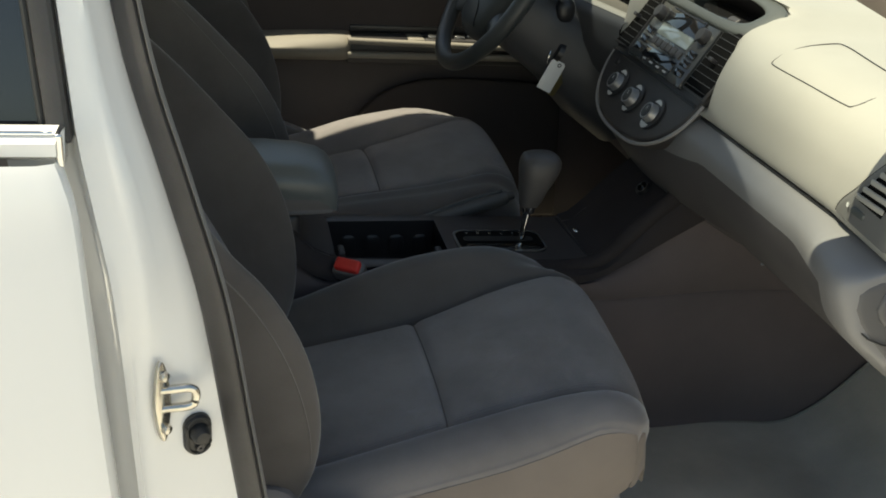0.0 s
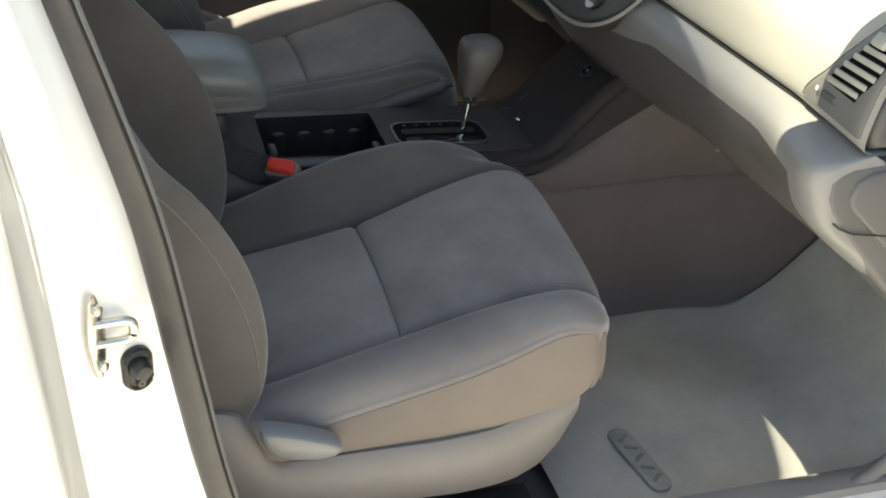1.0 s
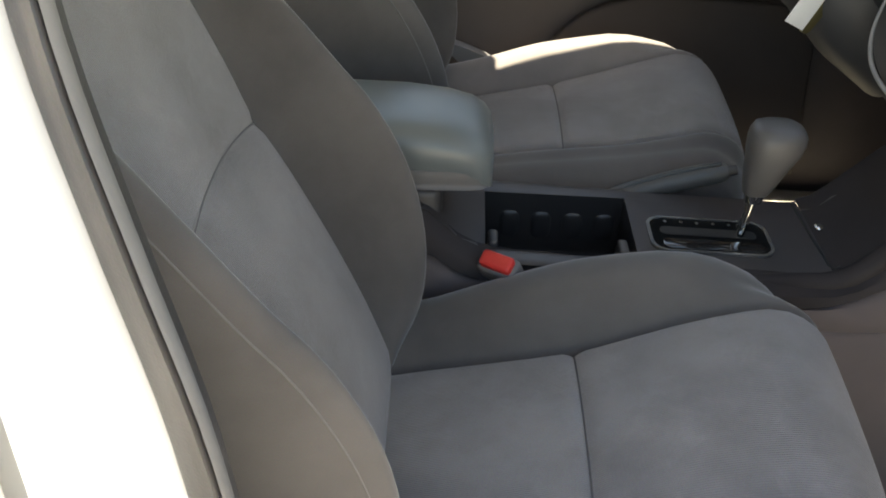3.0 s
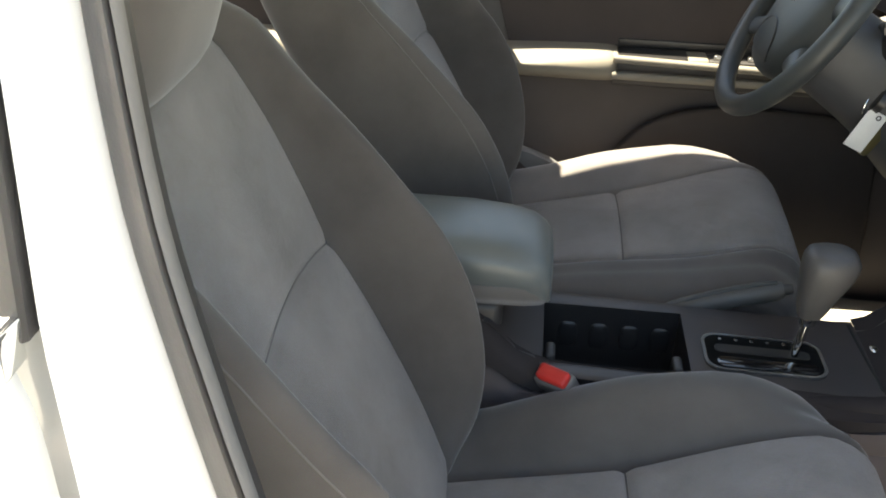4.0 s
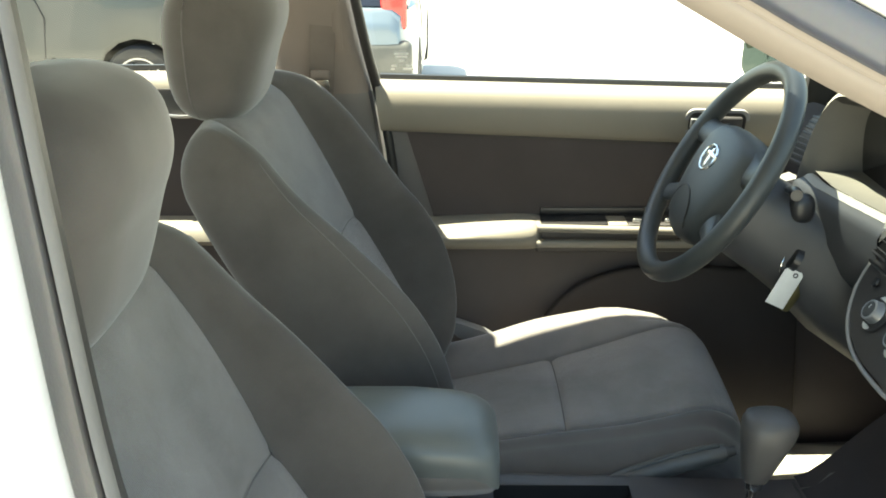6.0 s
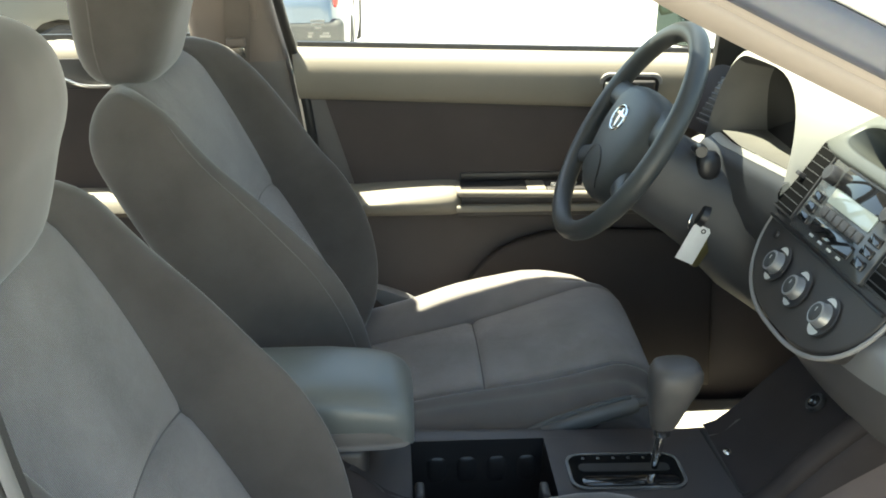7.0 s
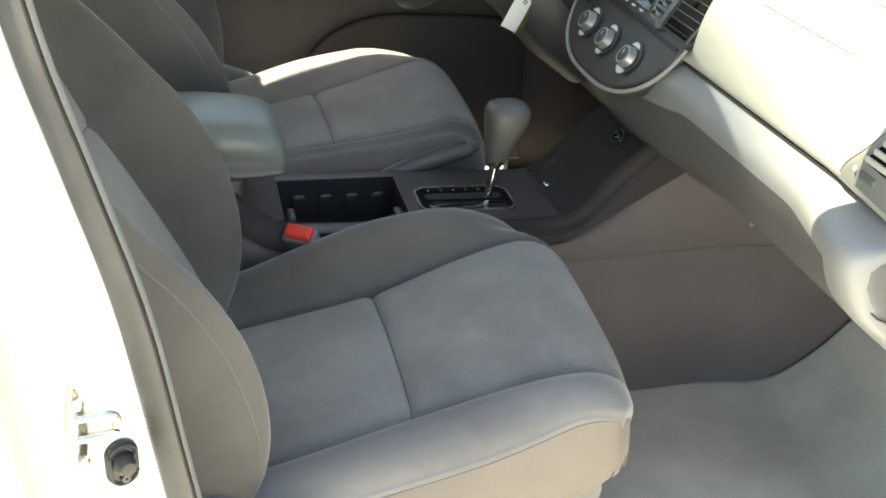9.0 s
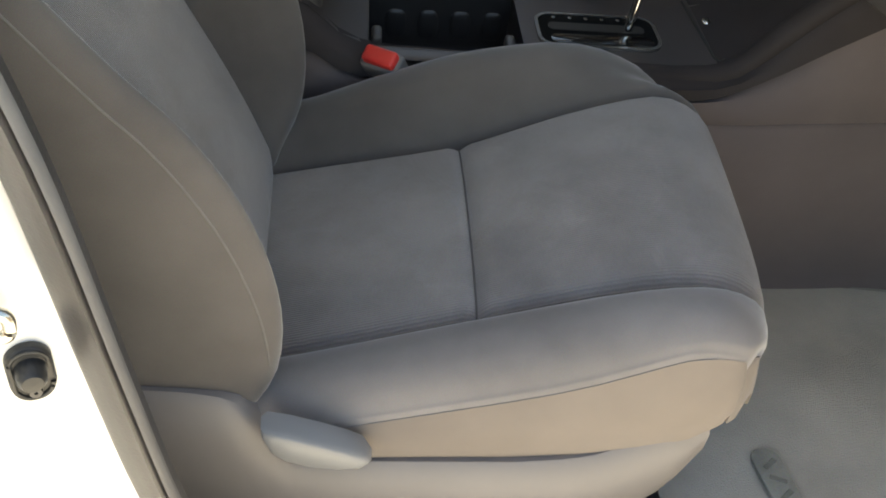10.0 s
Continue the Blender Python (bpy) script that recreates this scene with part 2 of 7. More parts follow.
def tube(path, radius, n=12, flat=1.0, caps=True, up=(0, 0, 1)):
    """A round or flattened bar along a path; radius may be one number or one a point."""
    p = [Vector(q) for q in path]
    rows = []
    for i, q in enumerate(p):
        d = (p[min(i + 1, len(p) - 1)] - p[max(i - 1, 0)]).normalized()
        u = Vector(up)
        if abs(d.dot(u)) > 0.97:
            u = Vector((1, 0, 0))
        s = d.cross(u).normalized()
        w = s.cross(d)
        r = radius[i] if isinstance(radius, (list, tuple)) else radius
        rows.append([q + s * r * math.cos(a) + w * r * flat * math.sin(a) for a in (2 * math.pi * k / n for k in range(n))])
    return grid(rows, True, caps)


def ring(radius, r, m=Matrix(), n=64, k=14, arc=(0, 2 * math.pi)):
    full = abs(arc[1] - arc[0] - 2 * math.pi) < 1e-6
    rows = []
    for i in range(n + 1):
        a = arc[0] + (arc[1] - arc[0]) * i / n
        c, s = math.cos(a), math.sin(a)
        rows.append([Vector(((radius + r * math.cos(b)) * c, (radius + r * math.cos(b)) * s, r * math.sin(b))) for b in (2 * math.pi * j / k for j in range(k))])
    return moved(grid(rows, True, not full), m)


def lathe(profile, n=32, m=Matrix()):
    """Turned shape from (radius, height) pairs about z."""
    rows = [[Vector((r * math.cos(2 * math.pi * j / n), r * math.sin(2 * math.pi * j / n), h)) for j in range(n)] for r, h in profile]
    return moved(grid(rows, True, True), m)


def blob(sx, sy, sz, e=2.6, n=28, k=20, m=Matrix()):
    """A rounded pillow-like body."""
    def p(c, q):
        return math.copysign(abs(c) ** (2 / q), c)
    rows = []
    for i in range(1, k):
        a = -math.pi / 2 + math.pi * i / k
        rows.append([Vector((sx * p(math.cos(a), e) * p(math.cos(b), e), sy * p(math.cos(a), e) * p(math.sin(b), e), sz * p(math.sin(a), e))) for b in (2 * math.pi * j / n for j in range(n))])
    return moved(grid(rows, True, True), m)


def frame_at(o, x, y):
    """A pose with its x and y axes along the given ways."""
    x = Vector(x).normalized()
    z = x.cross(Vector(y)).normalized()
    y = z.cross(x)
    m = Matrix((x, y, z)).transposed().to_4x4()
    m.translation = Vector(o)
    return m


def rounded(w, h, r, n=6, skew=0.0):
    """Outline of a rounded rectangle about the origin."""
    out = []
    for cx, cy, a in ((w / 2 - r, h / 2 - r, 0), (r - w / 2, h / 2 - r, 90), (r - w / 2, r - h / 2, 180), (w / 2 - r, r - h / 2, 270)):
        for i in range(n + 1):
            t = radians(a + 90 * i / n)
            x, y = cx + r * math.cos(t), cy + r * math.sin(t)
            out.append((x + skew * y, y))
    return out


def thing(name, at, label, category="", group="", kind=""):
    ob = new(name)
    ob.location = at
    ob.empty_display_size = 0.05
    return tagged(ob, label, category, group, kind)


def build(name, shape, material, angle=38, flip=True):
    me = bpy.data.meshes.new(name)
    me.from_pydata(shape[0], [], shape[1])
    if flip:
        bm = bmesh.new()
        bm.from_mesh(me)
        bmesh.ops.recalc_face_normals(bm, faces=bm.faces[:])
        bm.to_mesh(me)
        bm.free()
    me.polygons.foreach_set("use_smooth", [True] * len(me.polygons))
    me.set_sharp_from_angle(angle=radians(angle))
    me.materials.append(material)
    return me


def part(name, shape, material, parent, label="", angle=38):
    """One mesh object under a thing or a part; the shape is given in world places."""
    ob = new(name, build(name, shape, material, angle))
    ob.parent = parent
    if parent.type == "EMPTY":
        ob.matrix_parent_inverse = Matrix.Translation(-Vector(parent.location))
    return tagged(ob, label) if label else ob


def solid(name, shape, material, label, category="", kind="", group="", angle=38):
    """One mesh object at top level."""
    return tagged(new(name, build(name, shape, material, angle)), label, category, group, kind)


def plate(name, pts, t, material, label, category="", kind="structure"):
    """A wall or panel of thickness t from corners in one plane."""
    a = [Vector(p) for p in pts]
    n = (a[1] - a[0]).cross(a[2] - a[0]).normalized() * t
    k = len(a)
    v = [tuple(p) for p in a] + [tuple(p + n) for p in a]
    f = [tuple(range(k - 1, -1, -1)), tuple(range(k, 2 * k))] + [(i, (i + 1) % k, (i + 1) % k + k, i + k) for i in range(k)]
    return solid(name, (v, f), material, label, category, kind)


# ---- large structure: ground, car shell ----
SLOPE = -0.0695


def ground_z(y):
    return SLOPE * y


def make_ground():
    rows = [[(x, y, ground_z(y)) for x in (-400, -60, -15, 0, 15, 60, 400)] for y in (-400, -60, -15, 0, 15, 60, 400)]
    solid("ground", grid(rows), CONCRETE, "pale sun-bleached concrete parking lot", "ground", "structure")


def seal_curve():
    """Line of the passenger door opening's rear seal, from roof to sill."""
    return spl([(-0.395, -0.605, 1.40), (-0.377, -0.632, 1.315), (-0.363, -0.65, 1.21), (-0.342, -0.675, 1.08), (-0.315, -0.692, 0.98),
                (-0.288, -0.70, 0.87), (-0.268, -0.703, 0.73), (-0.248, -0.703, 0.60), (-0.215, -0.70, 0.46), (-0.16, -0.695, 0.372), (-0.06, -0.685, 0.345)], 44)


def make_body_right():
    side = thing("wall_right", (-0.3, -0.75, 0.0), "white painted right side of the car body around the open door", "car body", kind="structure")
    curve = seal_curve()
    rows = []
    for q in curve:
        z = q.z
        k = max(0.0, min(1.0, (1.02 - z) / 0.2))
        gx = interp(z, [(0.3, -0.33), (0.73, -0.352), (0.9, -0.36), (1.02, -0.381), (1.13, -0.391), (1.217, -0.400), (1.315, -0.404), (1.4, -0.41)])
        gy = interp(z, [(0.3, -0.755), (0.9, -0.745), (1.02, -0.716), (1.13, -0.694), (1.217, -0.675), (1.315, -0.652), (1.4, -0.632)])
        cx = q.x * (1 - k) * 0.5 + gx * (1 - k) * 0.5 + k * interp(z, [(0.3, -0.30), (0.7, -0.331), (0.9, -0.333), (1.0, -0.333)])
        cy = (q.y + gy) / 2 - 0.012 + 0.011 * k
        row = [Vector((q.x + 0.004, q.y + 0.03, z)), Vector((q.x, q.y, z)), Vector(((q.x * 2 + cx) / 3, q.y + (cy - q.y) * 0.2 - 0.002, z)), Vector(((q.x + cx * 2) / 3, q.y + (cy - q.y) * 0.55 - 0.003, z)),
               Vector((cx + 0.004, cy + 0.001, z)), Vector((cx - 0.004, cy - 0.004 * k, z)), Vector(((cx + gx) / 2, (cy + gy) / 2 + 0.010 * k, z)), Vector((gx + 0.006, gy + 0.012 * k, z)), Vector((gx - 0.004, gy + 0.03, z)), Vector((gx - 0.06, gy + 0.05, z))]
        rows.append(row)
    part("pillar", grid(rows), PAINT, side, "white painted door pillar and jamb", 60)
    # seal: dark rubber band with a paler lip on its inner side
    up = []
    lip = []
    for i, q in enumerate(curve):
        w = interp(q.z, [(0.35, 0.027), (0.7, 0.0255), (0.9, 0.0235), (1.1, 0.021), (1.4, 0.018)])
        prof = [(0, 0.012), (0.0, 0.0), (0.12, -0.004), (0.32, -0.0065), (0.5, -0.010), (0.72, -0.0125), (0.88, -0.0145), (0.96, -0.0125), (1.0, -0.005), (1.0, 0.012)]
        up.append([Vector((q.x + a * w, q.y + b, q.z)) for a, b in prof])
        lw = interp(q.z, [(0.35, 0.009), (0.9, 0.009), (1.3, 0.010)])
        lip.append([Vector((q.x + w + a * lw, q.y + b, q.z)) for a, b in ((-0.1, 0.0), (-0.06, -0.010), (0.12, -0.0135), (0.26, -0.0115), (0.32, -0.007), (0.28, -0.001), (-0.6, 0.006))])
    seal = part("door_seal", grid(up), RUBBER, side, "dark rubber door opening seal", 50)
    part("seal_lip", grid(lip), LIP, seal, "grey cloth-covered seal lip", 50)
    # inner pillar trim behind the lip
    rows = []
    for q in curve:
        w = interp(q.z, [(0.35, 0.031), (0.7, 0.029), (0.9, 0.027), (1.4, 0.0215)])
        rows.append([Vector((q.x + w - 0.010, q.y + 0.005, q.z)), Vector((q.x + w - 0.034, q.y + 0.024, q.z)), Vector((q.x - 0.06, q.y + 0.055, q.z)), Vector((q.x - 0.14, q.y + 0.06, q.z))])
    part("pillar_trim", grid(rows), TRIM, side, "grey plastic inner pillar trim", 50)
    # sill along the door opening
    rows = []
    for x in np.linspace(-0.25, 1.05, 14):
        rows.append([Vector((x, y, z)) for y, z in ((-0.605, 0.30), (-0.610, 0.335), (-0.625, 0.35), (-0.65, 0.352), (-0.70, 0.345), (-0.745, 0.33), (-0.765, 0.29), (-0.77, 0.20), (-0.75, 0.15))])
    part("sill", grid(rows), PAINT, side, "white painted door sill", 50)
    rows = []
    for x in np.linspace(-0.12, 0.98, 30):
        h = 0.012 * math.sin(math.pi * min(1, max(0, (x + 0.12) / 1.1)))
        rows.append([Vector((x, y, z)) for y, z in ((-0.597, 0.30), (-0.599, 0.338), (-0.606, 0.352 + h * 0.2), (-0.625, 0.360), (-0.645, 0.360), (-0.651, 0.352), (-0.651, 0.34))])
    part("scuff_plate", grid(rows), TRIM, side, "grey plastic sill scuff plate", 50)
    curve = spl([(0.42, -0.640, 0.345), (0.52, -0.638, 0.346), (0.585, -0.634, 0.351), (0.625, -0.632, 0.368), (0.66, -0.630, 0.405), (0.685, -0.629, 0.475), (0.73, -0.628, 0.56), (0.775, -0.627, 0.67), (0.80, -0.627, 0.80)], 40)
    part("front_seal", tube(curve, [0.005 + 0.005 * min(1.0, i / 16) for i in range(40)], 14), LIP, side, "grey cloth-covered seal curving up ahead of the door opening", 60)
    # side of the body ahead of the opening
    rows = []
    for z in np.linspace(0.28, 0.98, 10):
        rows.append([Vector((x, y, z)) for x, y in ((1.02, -0.60), (0.965, -0.615), (0.95, -0.64), (0.955, -0.70), (0.965, -0.76), (1.1, -0.80), (1.9, -0.76))])
    part("front_pillar_base", grid(rows), PAINT, side, "", 50)


def make_rear_door_right():
    d = thing("door_2", (-0.8, -0.80, 0.3), "closed white rear door with dark tinted window", "car door", kind="structure")
    edge = spl([(-0.388, 1.015), (-0.383, 1.000), (-0.377, 0.972), (-0.372, 0.90), (-0.364, 0.76), (-0.345, 0.5), (-0.30, 0.3)], 24)
    rows = []
    for e in edge:
        bulge = -0.752 - 0.034 * math.sin(math.pi * max(0, min(1, (1.02 - e.y) / 0.72))) ** 0.7
        rows.append([Vector((e.x - 0.002, -0.725, e.y)), Vector((e.x + 0.003, bulge + 0.016, e.y)), Vector((e.x, bulge + 0.005, e.y)), Vector((e.x - 0.012, bulge, e.y)), Vector((e.x - 0.3, bulge - 0.01, e.y)), Vector((-1.25, bulge, e.y))])
    part("outer_skin", grid(rows), PAINT, d, "white painted door skin", 40)
    rows = [[Vector((x, y, z)) for y, z in ((-0.722, 1.012), (-0.740, 1.015), (-0.748, 1.020), (-0.748, 1.030), (-0.741, 1.035), (-0.722, 1.036))] for x in (-1.25, -0.9, -0.6, -0.386)]
    mould = part("belt_moulding", grid(rows, False, True), PAINT, d, "white belt moulding with a bright lip", 30)
    part("bright_lip", tube([(-1.25, -0.742, 1.0365), (-0.9, -0.742, 1.0365), (-0.388, -0.742, 1.0365)], 0.0016, 8), CHROME, mould, "thin bright lip")
    part("end_cap", moved(rbox(0.006, 0.026, 0.026, 0.002), Matrix.Translation((-0.384, -0.733, 1.0235))), CHROME, mould, "bright moulding end")
    fr = [Vector((-0.387, -0.721, 1.022)), Vector((-0.3915, -0.711, 1.07)), Vector((-0.397, -0.699, 1.13)), Vector((-0.406, -0.680, 1.217)), Vector((-0.410, -0.657, 1.315)), Vector((-0.416, -0.637, 1.39))]
    rows = []
    for q in spl(fr, 18):
        rows.append([q + Vector(o) for o in ((0.0085, 0.03, 0), (0.0085, 0.0, 0), (0.006, -0.003, 0), (-0.001, -0.0045, 0), (-0.007, -0.003, 0), (-0.0085, 0.001, 0), (-0.009, 0.02, 0))])
    part("window_frame", grid(rows), RUBBER, d, "black window frame", 30)
    part("glass_run", tube([q + Vector((-0.011, 0.003, 0)) for q in spl(fr, 18)], 0.003, 8), BLACKRUB, d, "black glass run channel")
    rows = [[q + Vector((-0.012, 0.008, 0)), Vector((-1.2, q.y + 0.010, q.z))] for q in spl(fr, 8)]
    part("pane", grid(rows), TINT, d, "dark tinted window glass")


def make_open_door():
    """The passenger door, swung wide open about its front hinge. Unseen, added to block and bounce ground light."""
    d = thing("door_4", (0.97, -0.79, 0.3), "unseen white passenger front door standing wide open", "car door", kind="structure")
    swing = radians(71)
    along, out = Vector((-math.cos(swing), -math.sin(swing), 0)), Vector((math.sin(swing), -math.cos(swing), 0))

    def at(u, o, z):
        return Vector((0.985, -0.80, 0)) + along * u + out * o + Vector((0, 0, z))
    us = np.linspace(0.0, 1.06, 14)
    rows = [[at(u, 0.0, 1.0), at(u, 0.045, 1.0), at(u, 0.062, 0.95), at(u, 0.085, 0.78), at(u, 0.088, 0.6), at(u, 0.07, 0.42), at(u, 0.04, 0.31), at(u, 0.0, 0.30)] for u in us]
    part("outer_skin", grid(rows, False, True), PAINT, d, "white painted outer skin", 40)
    rows = [[at(u, 0.0, 1.002), at(u, -0.02, 1.0), at(u, -0.035, 0.96), at(u, -0.02, 0.92), at(u, -0.018, 0.78), at(u, -0.075, 0.765), at(u, -0.08, 0.74), at(u, -0.03, 0.70), at(u, -0.045, 0.52), at(u, -0.03, 0.34), at(u, 0.0, 0.30)] for u in us[:-1]]
    part("inner_panel", grid(rows, False, True), DOORPANEL, d, "beige inner door trim with armrest", 40)
    frame_line = spl([at(0.30, 0.02, 1.0), at(0.52, -0.03, 1.15), at(0.78, -0.08, 1.30), at(0.98, -0.11, 1.355), at(1.05, -0.10, 1.31), at(1.06, -0.03, 1.14), at(1.06, 0.02, 1.0)], 30)
    part("window_frame", tube(frame_line, 0.016, 10), BLACKRUB, d, "black window frame")
    ctr = at(0.80, 0.01, 1.0)
    pane = part("pane", ([tuple(ctr)] + [tuple(q) for q in frame_line], [(0, i, i + 1) for i in range(1, 30)]), CLEAR, d, "clear door glass")
    pane.visible_shadow = False


def make_striker():
    s = thing("door_striker", (-0.32, -0.735, 0.79), "bright zinc steel door striker loop bolted on the jamb", "door striker")
    m = frame_at((-0.3225, -0.7255, 0.7865), (0.65, 0.76, 0), (0, 0, 1))
    out = [(0.010 * math.cos(a) * (1 - 0.25 * abs(math.sin(a))), 0.041 * math.sin(a)) for a in (2 * math.pi * i / 28 for i in range(28))]
    part("base_plate", slab(out, 0.004, 0.0015, m=m), STEEL, s, "pointed oval steel plate")
    o = Vector((-0.3235, -0.727, 0.789))
    n = Vector((0.93, 0.1, 0.0)).normalized()
    up = Vector((0, 0, 0.0095))
    loop = [o + up + n * 0.0, o + up + n * 0.018, o + up * 0.98 + n * 0.026, o + up * 0.5 + n * 0.031, o - up * 0.6 + n * 0.030, o - up * 0.98 + n * 0.024, o - up + n * 0.012, o - up]
    part("loop", tube(spl(loop, 26), 0.0040, 12), STEEL, s, "steel latch loop")
    for k in (1, -1):
        part("bolt", lathe([(0.0005, 0.006), (0.0042, 0.0055), (0.005, 0.003), (0.005, 0)], 12, m @ Matrix.Translation((0, 0.027 * k, 0.003))), STEEL, s)


def make_switch():
    s = thing("door_switch", (-0.296, -0.70, 0.728), "black rubber courtesy light switch boot on the jamb", "switch")
    m = frame_at((-0.2935, -0.711, 0.742), (0.93, 0.36, 0), (0, 0, 1))
    part("boot", slab(rounded(0.026, 0.042, 0.0125, 8), 0.006, 0.003, 3, m), BLACKRUB, s)
    part("plunger", lathe([(0.0005, 0.014), (0.006, 0.013), (0.0085, 0.009), (0.009, 0.003), (0.010, 0.0)], 20, m @ Matrix.Translation((0, 0.004, 0.005))), BLACKRUB, s, "rubber plunger")
    part("rim", tube([m @ Vector((x, y, 0.0062)) for x, y in rounded(0.021, 0.037, 0.0102, 8)], 0.0016, 8), BLACKRUB, s, "raised rubber rim")
    part("screw", lathe([(0.0005, 0.003), (0.0012, 0.0045), (0.0036, 0.0045), (0.0045, 0.0)], 16, m @ Matrix.Translation((0, -0.0115, 0.0055))), RUBBER, s)


def roof_rail(side):
    """Inner edge of the roof over one side, from rear to the foot of the front pillar."""
    return [Vector((x, side * y, z)) for x, y, z in ((-1.5, 0.47, 1.33), (-1.0, 0.53, 1.40), (-0.5, 0.54, 1.41), (-0.25, 0.545, 1.405), (-0.12, 0.555, 1.365), (0.05, 0.575, 1.272), (0.3, 0.61, 1.155), (0.55, 0.65, 1.04), (0.68, 0.67, 0.985))]


def roof_edge(k):
    """How far the roof reaches forward of its corners, across the car."""
    return smooth(abs(k), [(0.0, 0.24), (0.35, 0.215), (0.65, 0.178), (0.8, 0.153), (0.89, 0.130), (0.96, 0.085), (1.0, 0.02)])


def make_roof():
    xs = np.linspace(-1.5, 0.0, 14)
    rows, low = [], []
    for x in xs:
        w = interp(x, [(-1.5, 0.47), (-1.0, 0.53), (-0.25, 0.545), (0, 0.55)])
        z0 = interp(x, [(-1.5, 1.33), (-1.0, 1.40), (-0.5, 1.41), (-0.2, 1.40), (0, 1.36)])
        r, l = [], []
        for k in np.linspace(-1, 1, 41):
            dx = roof_edge(k) if x > -0.05 else (0.5 * roof_edge(k) if x > -0.2 else 0)
            r.append(Vector((x + dx, k * w, z0 + 0.045 * (1 - k * k) + 0.02)))
            l.append(Vector((x + dx, k * w, z0 + 0.045 * (1 - k * k) - 0.005)))
        rows.append(r)
        low.append(l)
    solid("roof", grid(rows), PAINT, "white painted car roof", "roof", "structure")
    solid("ceiling", grid(low), HEADLINER, "pale cloth headliner", "ceiling", "structure")


def make_front_pillar(side):
    name = "wall_front_right" if side < 0 else "wall_front_left"
    p = thing(name, (0.3, side * 0.64, 1.0), "beige trimmed windscreen pillar with a dark outer seal", "windscreen pillar", kind="structure")
    rail = spl([tuple(q) for q in roof_rail(side)], 44)
    trim, seal, out = [], [], []
    for i, q in enumerate(rail):
        d = (rail[min(i + 1, 43)] - rail[max(i - 1, 0)]).normalized()
        o = Vector((0, side, 0))
        u = d.cross(o).normalized()
        if u.z < 0:
            u = -u
        fold = ((-0.115, 0.036), (-0.075, 0.020)) if side > 0 else ((-0.05, 0.03),)
        trim.append([q + o * a + u * b for a, b in fold + ((-0.045, 0.0), (-0.025, -0.008), (0.0, -0.008), (0.017, -0.004), (0.0255, 0.001), (0.0275, 0.004), (0.0275, 0.0055), (0.0295, 0.0065), (0.0315, 0.010), (0.031, 0.013))])
        seal.append([q + o * a + u * b for a, b in ((0.029, 0.0115), (0.036, 0.0095), (0.044, 0.014), (0.048, 0.024), (0.046, 0.032), (0.038, 0.034))])
        out.append([q + o * a + u * b for a, b in ((0.038, 0.032), (0.05, 0.034), (0.053, 0.046), (0.03, 0.062), (-0.02, 0.066), (-0.055, 0.06), (-0.05, 0.03))])
    part("trim", grid(trim), PILLAR, p, "beige pillar trim", 50)
    part("seal", grid(seal), DARKOUT, p, "dark rubber seal", 50)
    part("outer_panel", grid(out), PAINT, p, "painted outer pillar", 50)


DARKOUT = surface("dark_weatherstrip", (0.06, 0.065, 0.085), 0.35, 0.1, 10, 300, 0.05, coat=0.2)


def make_windscreen():
    rows = []
    for k in np.linspace(-1, 1, 41):
        a = Vector((roof_edge(k), k * 0.55, 1.36 + 0.045 * (1 - k * k)))
        b = Vector((0.70 + 0.30 * (1 - k * k), k * 0.66, 1.012 + 0.016 * (1 - k * k)))
        rows.append([a.lerp(b, t) + Vector((0, 0, 0.03 * math.sin(math.pi * t))) for t in np.linspace(0, 1, 25)])
    foot = [r[-1] + Vector((-0.004, 0, 0.005)) for r in rows]
    solid("trim", tube(foot, 0.0045, 8, 1.0, True), BLACKRUB, "black rubber seal along the foot of the windscreen", "windscreen seal", "structure")
    solid("window_1", grid(rows), SCREEN, "clear curved windscreen glass with a blue shade band at its top", "windscreen", "structure")


def make_hood():
    rows = []
    for x in np.linspace(0.78, 1.95, 12):
        rows.append([Vector((x + 0.25 * (1 - (y / 0.75) ** 2) * (1 if x < 1 else 0.6), y, 0.975 + 0.02 * (1 - (y / 0.75) ** 2) - 0.12 * max(0, (x - 1.0)) ** 1.5 - (0.03 if abs(y) > 0.7 else 0))) for y in np.linspace(-0.76, 0.76, 15)])
    solid("hood", grid(rows), PAINT, "white painted car bonnet", "bonnet", "structure")


def make_floor():
    # cabin floor with a rising toe board and the centre tunnel
    prof = [(-1.5, 0.42), (-0.75, 0.34), (-0.45, 0.30), (0.0, 0.285), (0.45, 0.285), (0.60, 0.288), (0.69, 0.298), (0.76, 0.346), (0.82, 0.42), (0.88, 0.50), (0.96, 0.62), (1.04, 0.78), (1.06, 0.98)]
    cur = spl([(a, 0, b) for a, b in prof], 60)
    rows = [[Vector((q.x, y, q.z + (0.012 if abs(y) > 0.56 else 0))) for y in np.linspace(-0.612, 0.72, 24)] for q in cur]
    solid("floor", grid(rows), CARPET, "dark grey cabin carpet rising to the firewall", "carpet", "structure")
    plate("wall_rear", [(-1.5, -0.6, 0.3), (-1.5, 0.72, 0.3), (-1.5, 0.72, 1.02), (-1.5, -0.6, 1.02)], 0.03, CARPET, "plain rear cabin bulkhead", "bulkhead")
    plate("floor_pan", [(-1.6, -0.74, 0.2), (1.1, -0.74, 0.2), (1.1, 0.76, 0.2), (-1.6, 0.76, 0.2)], 0.03, BLACK, "underbody floor pan", "floor pan")


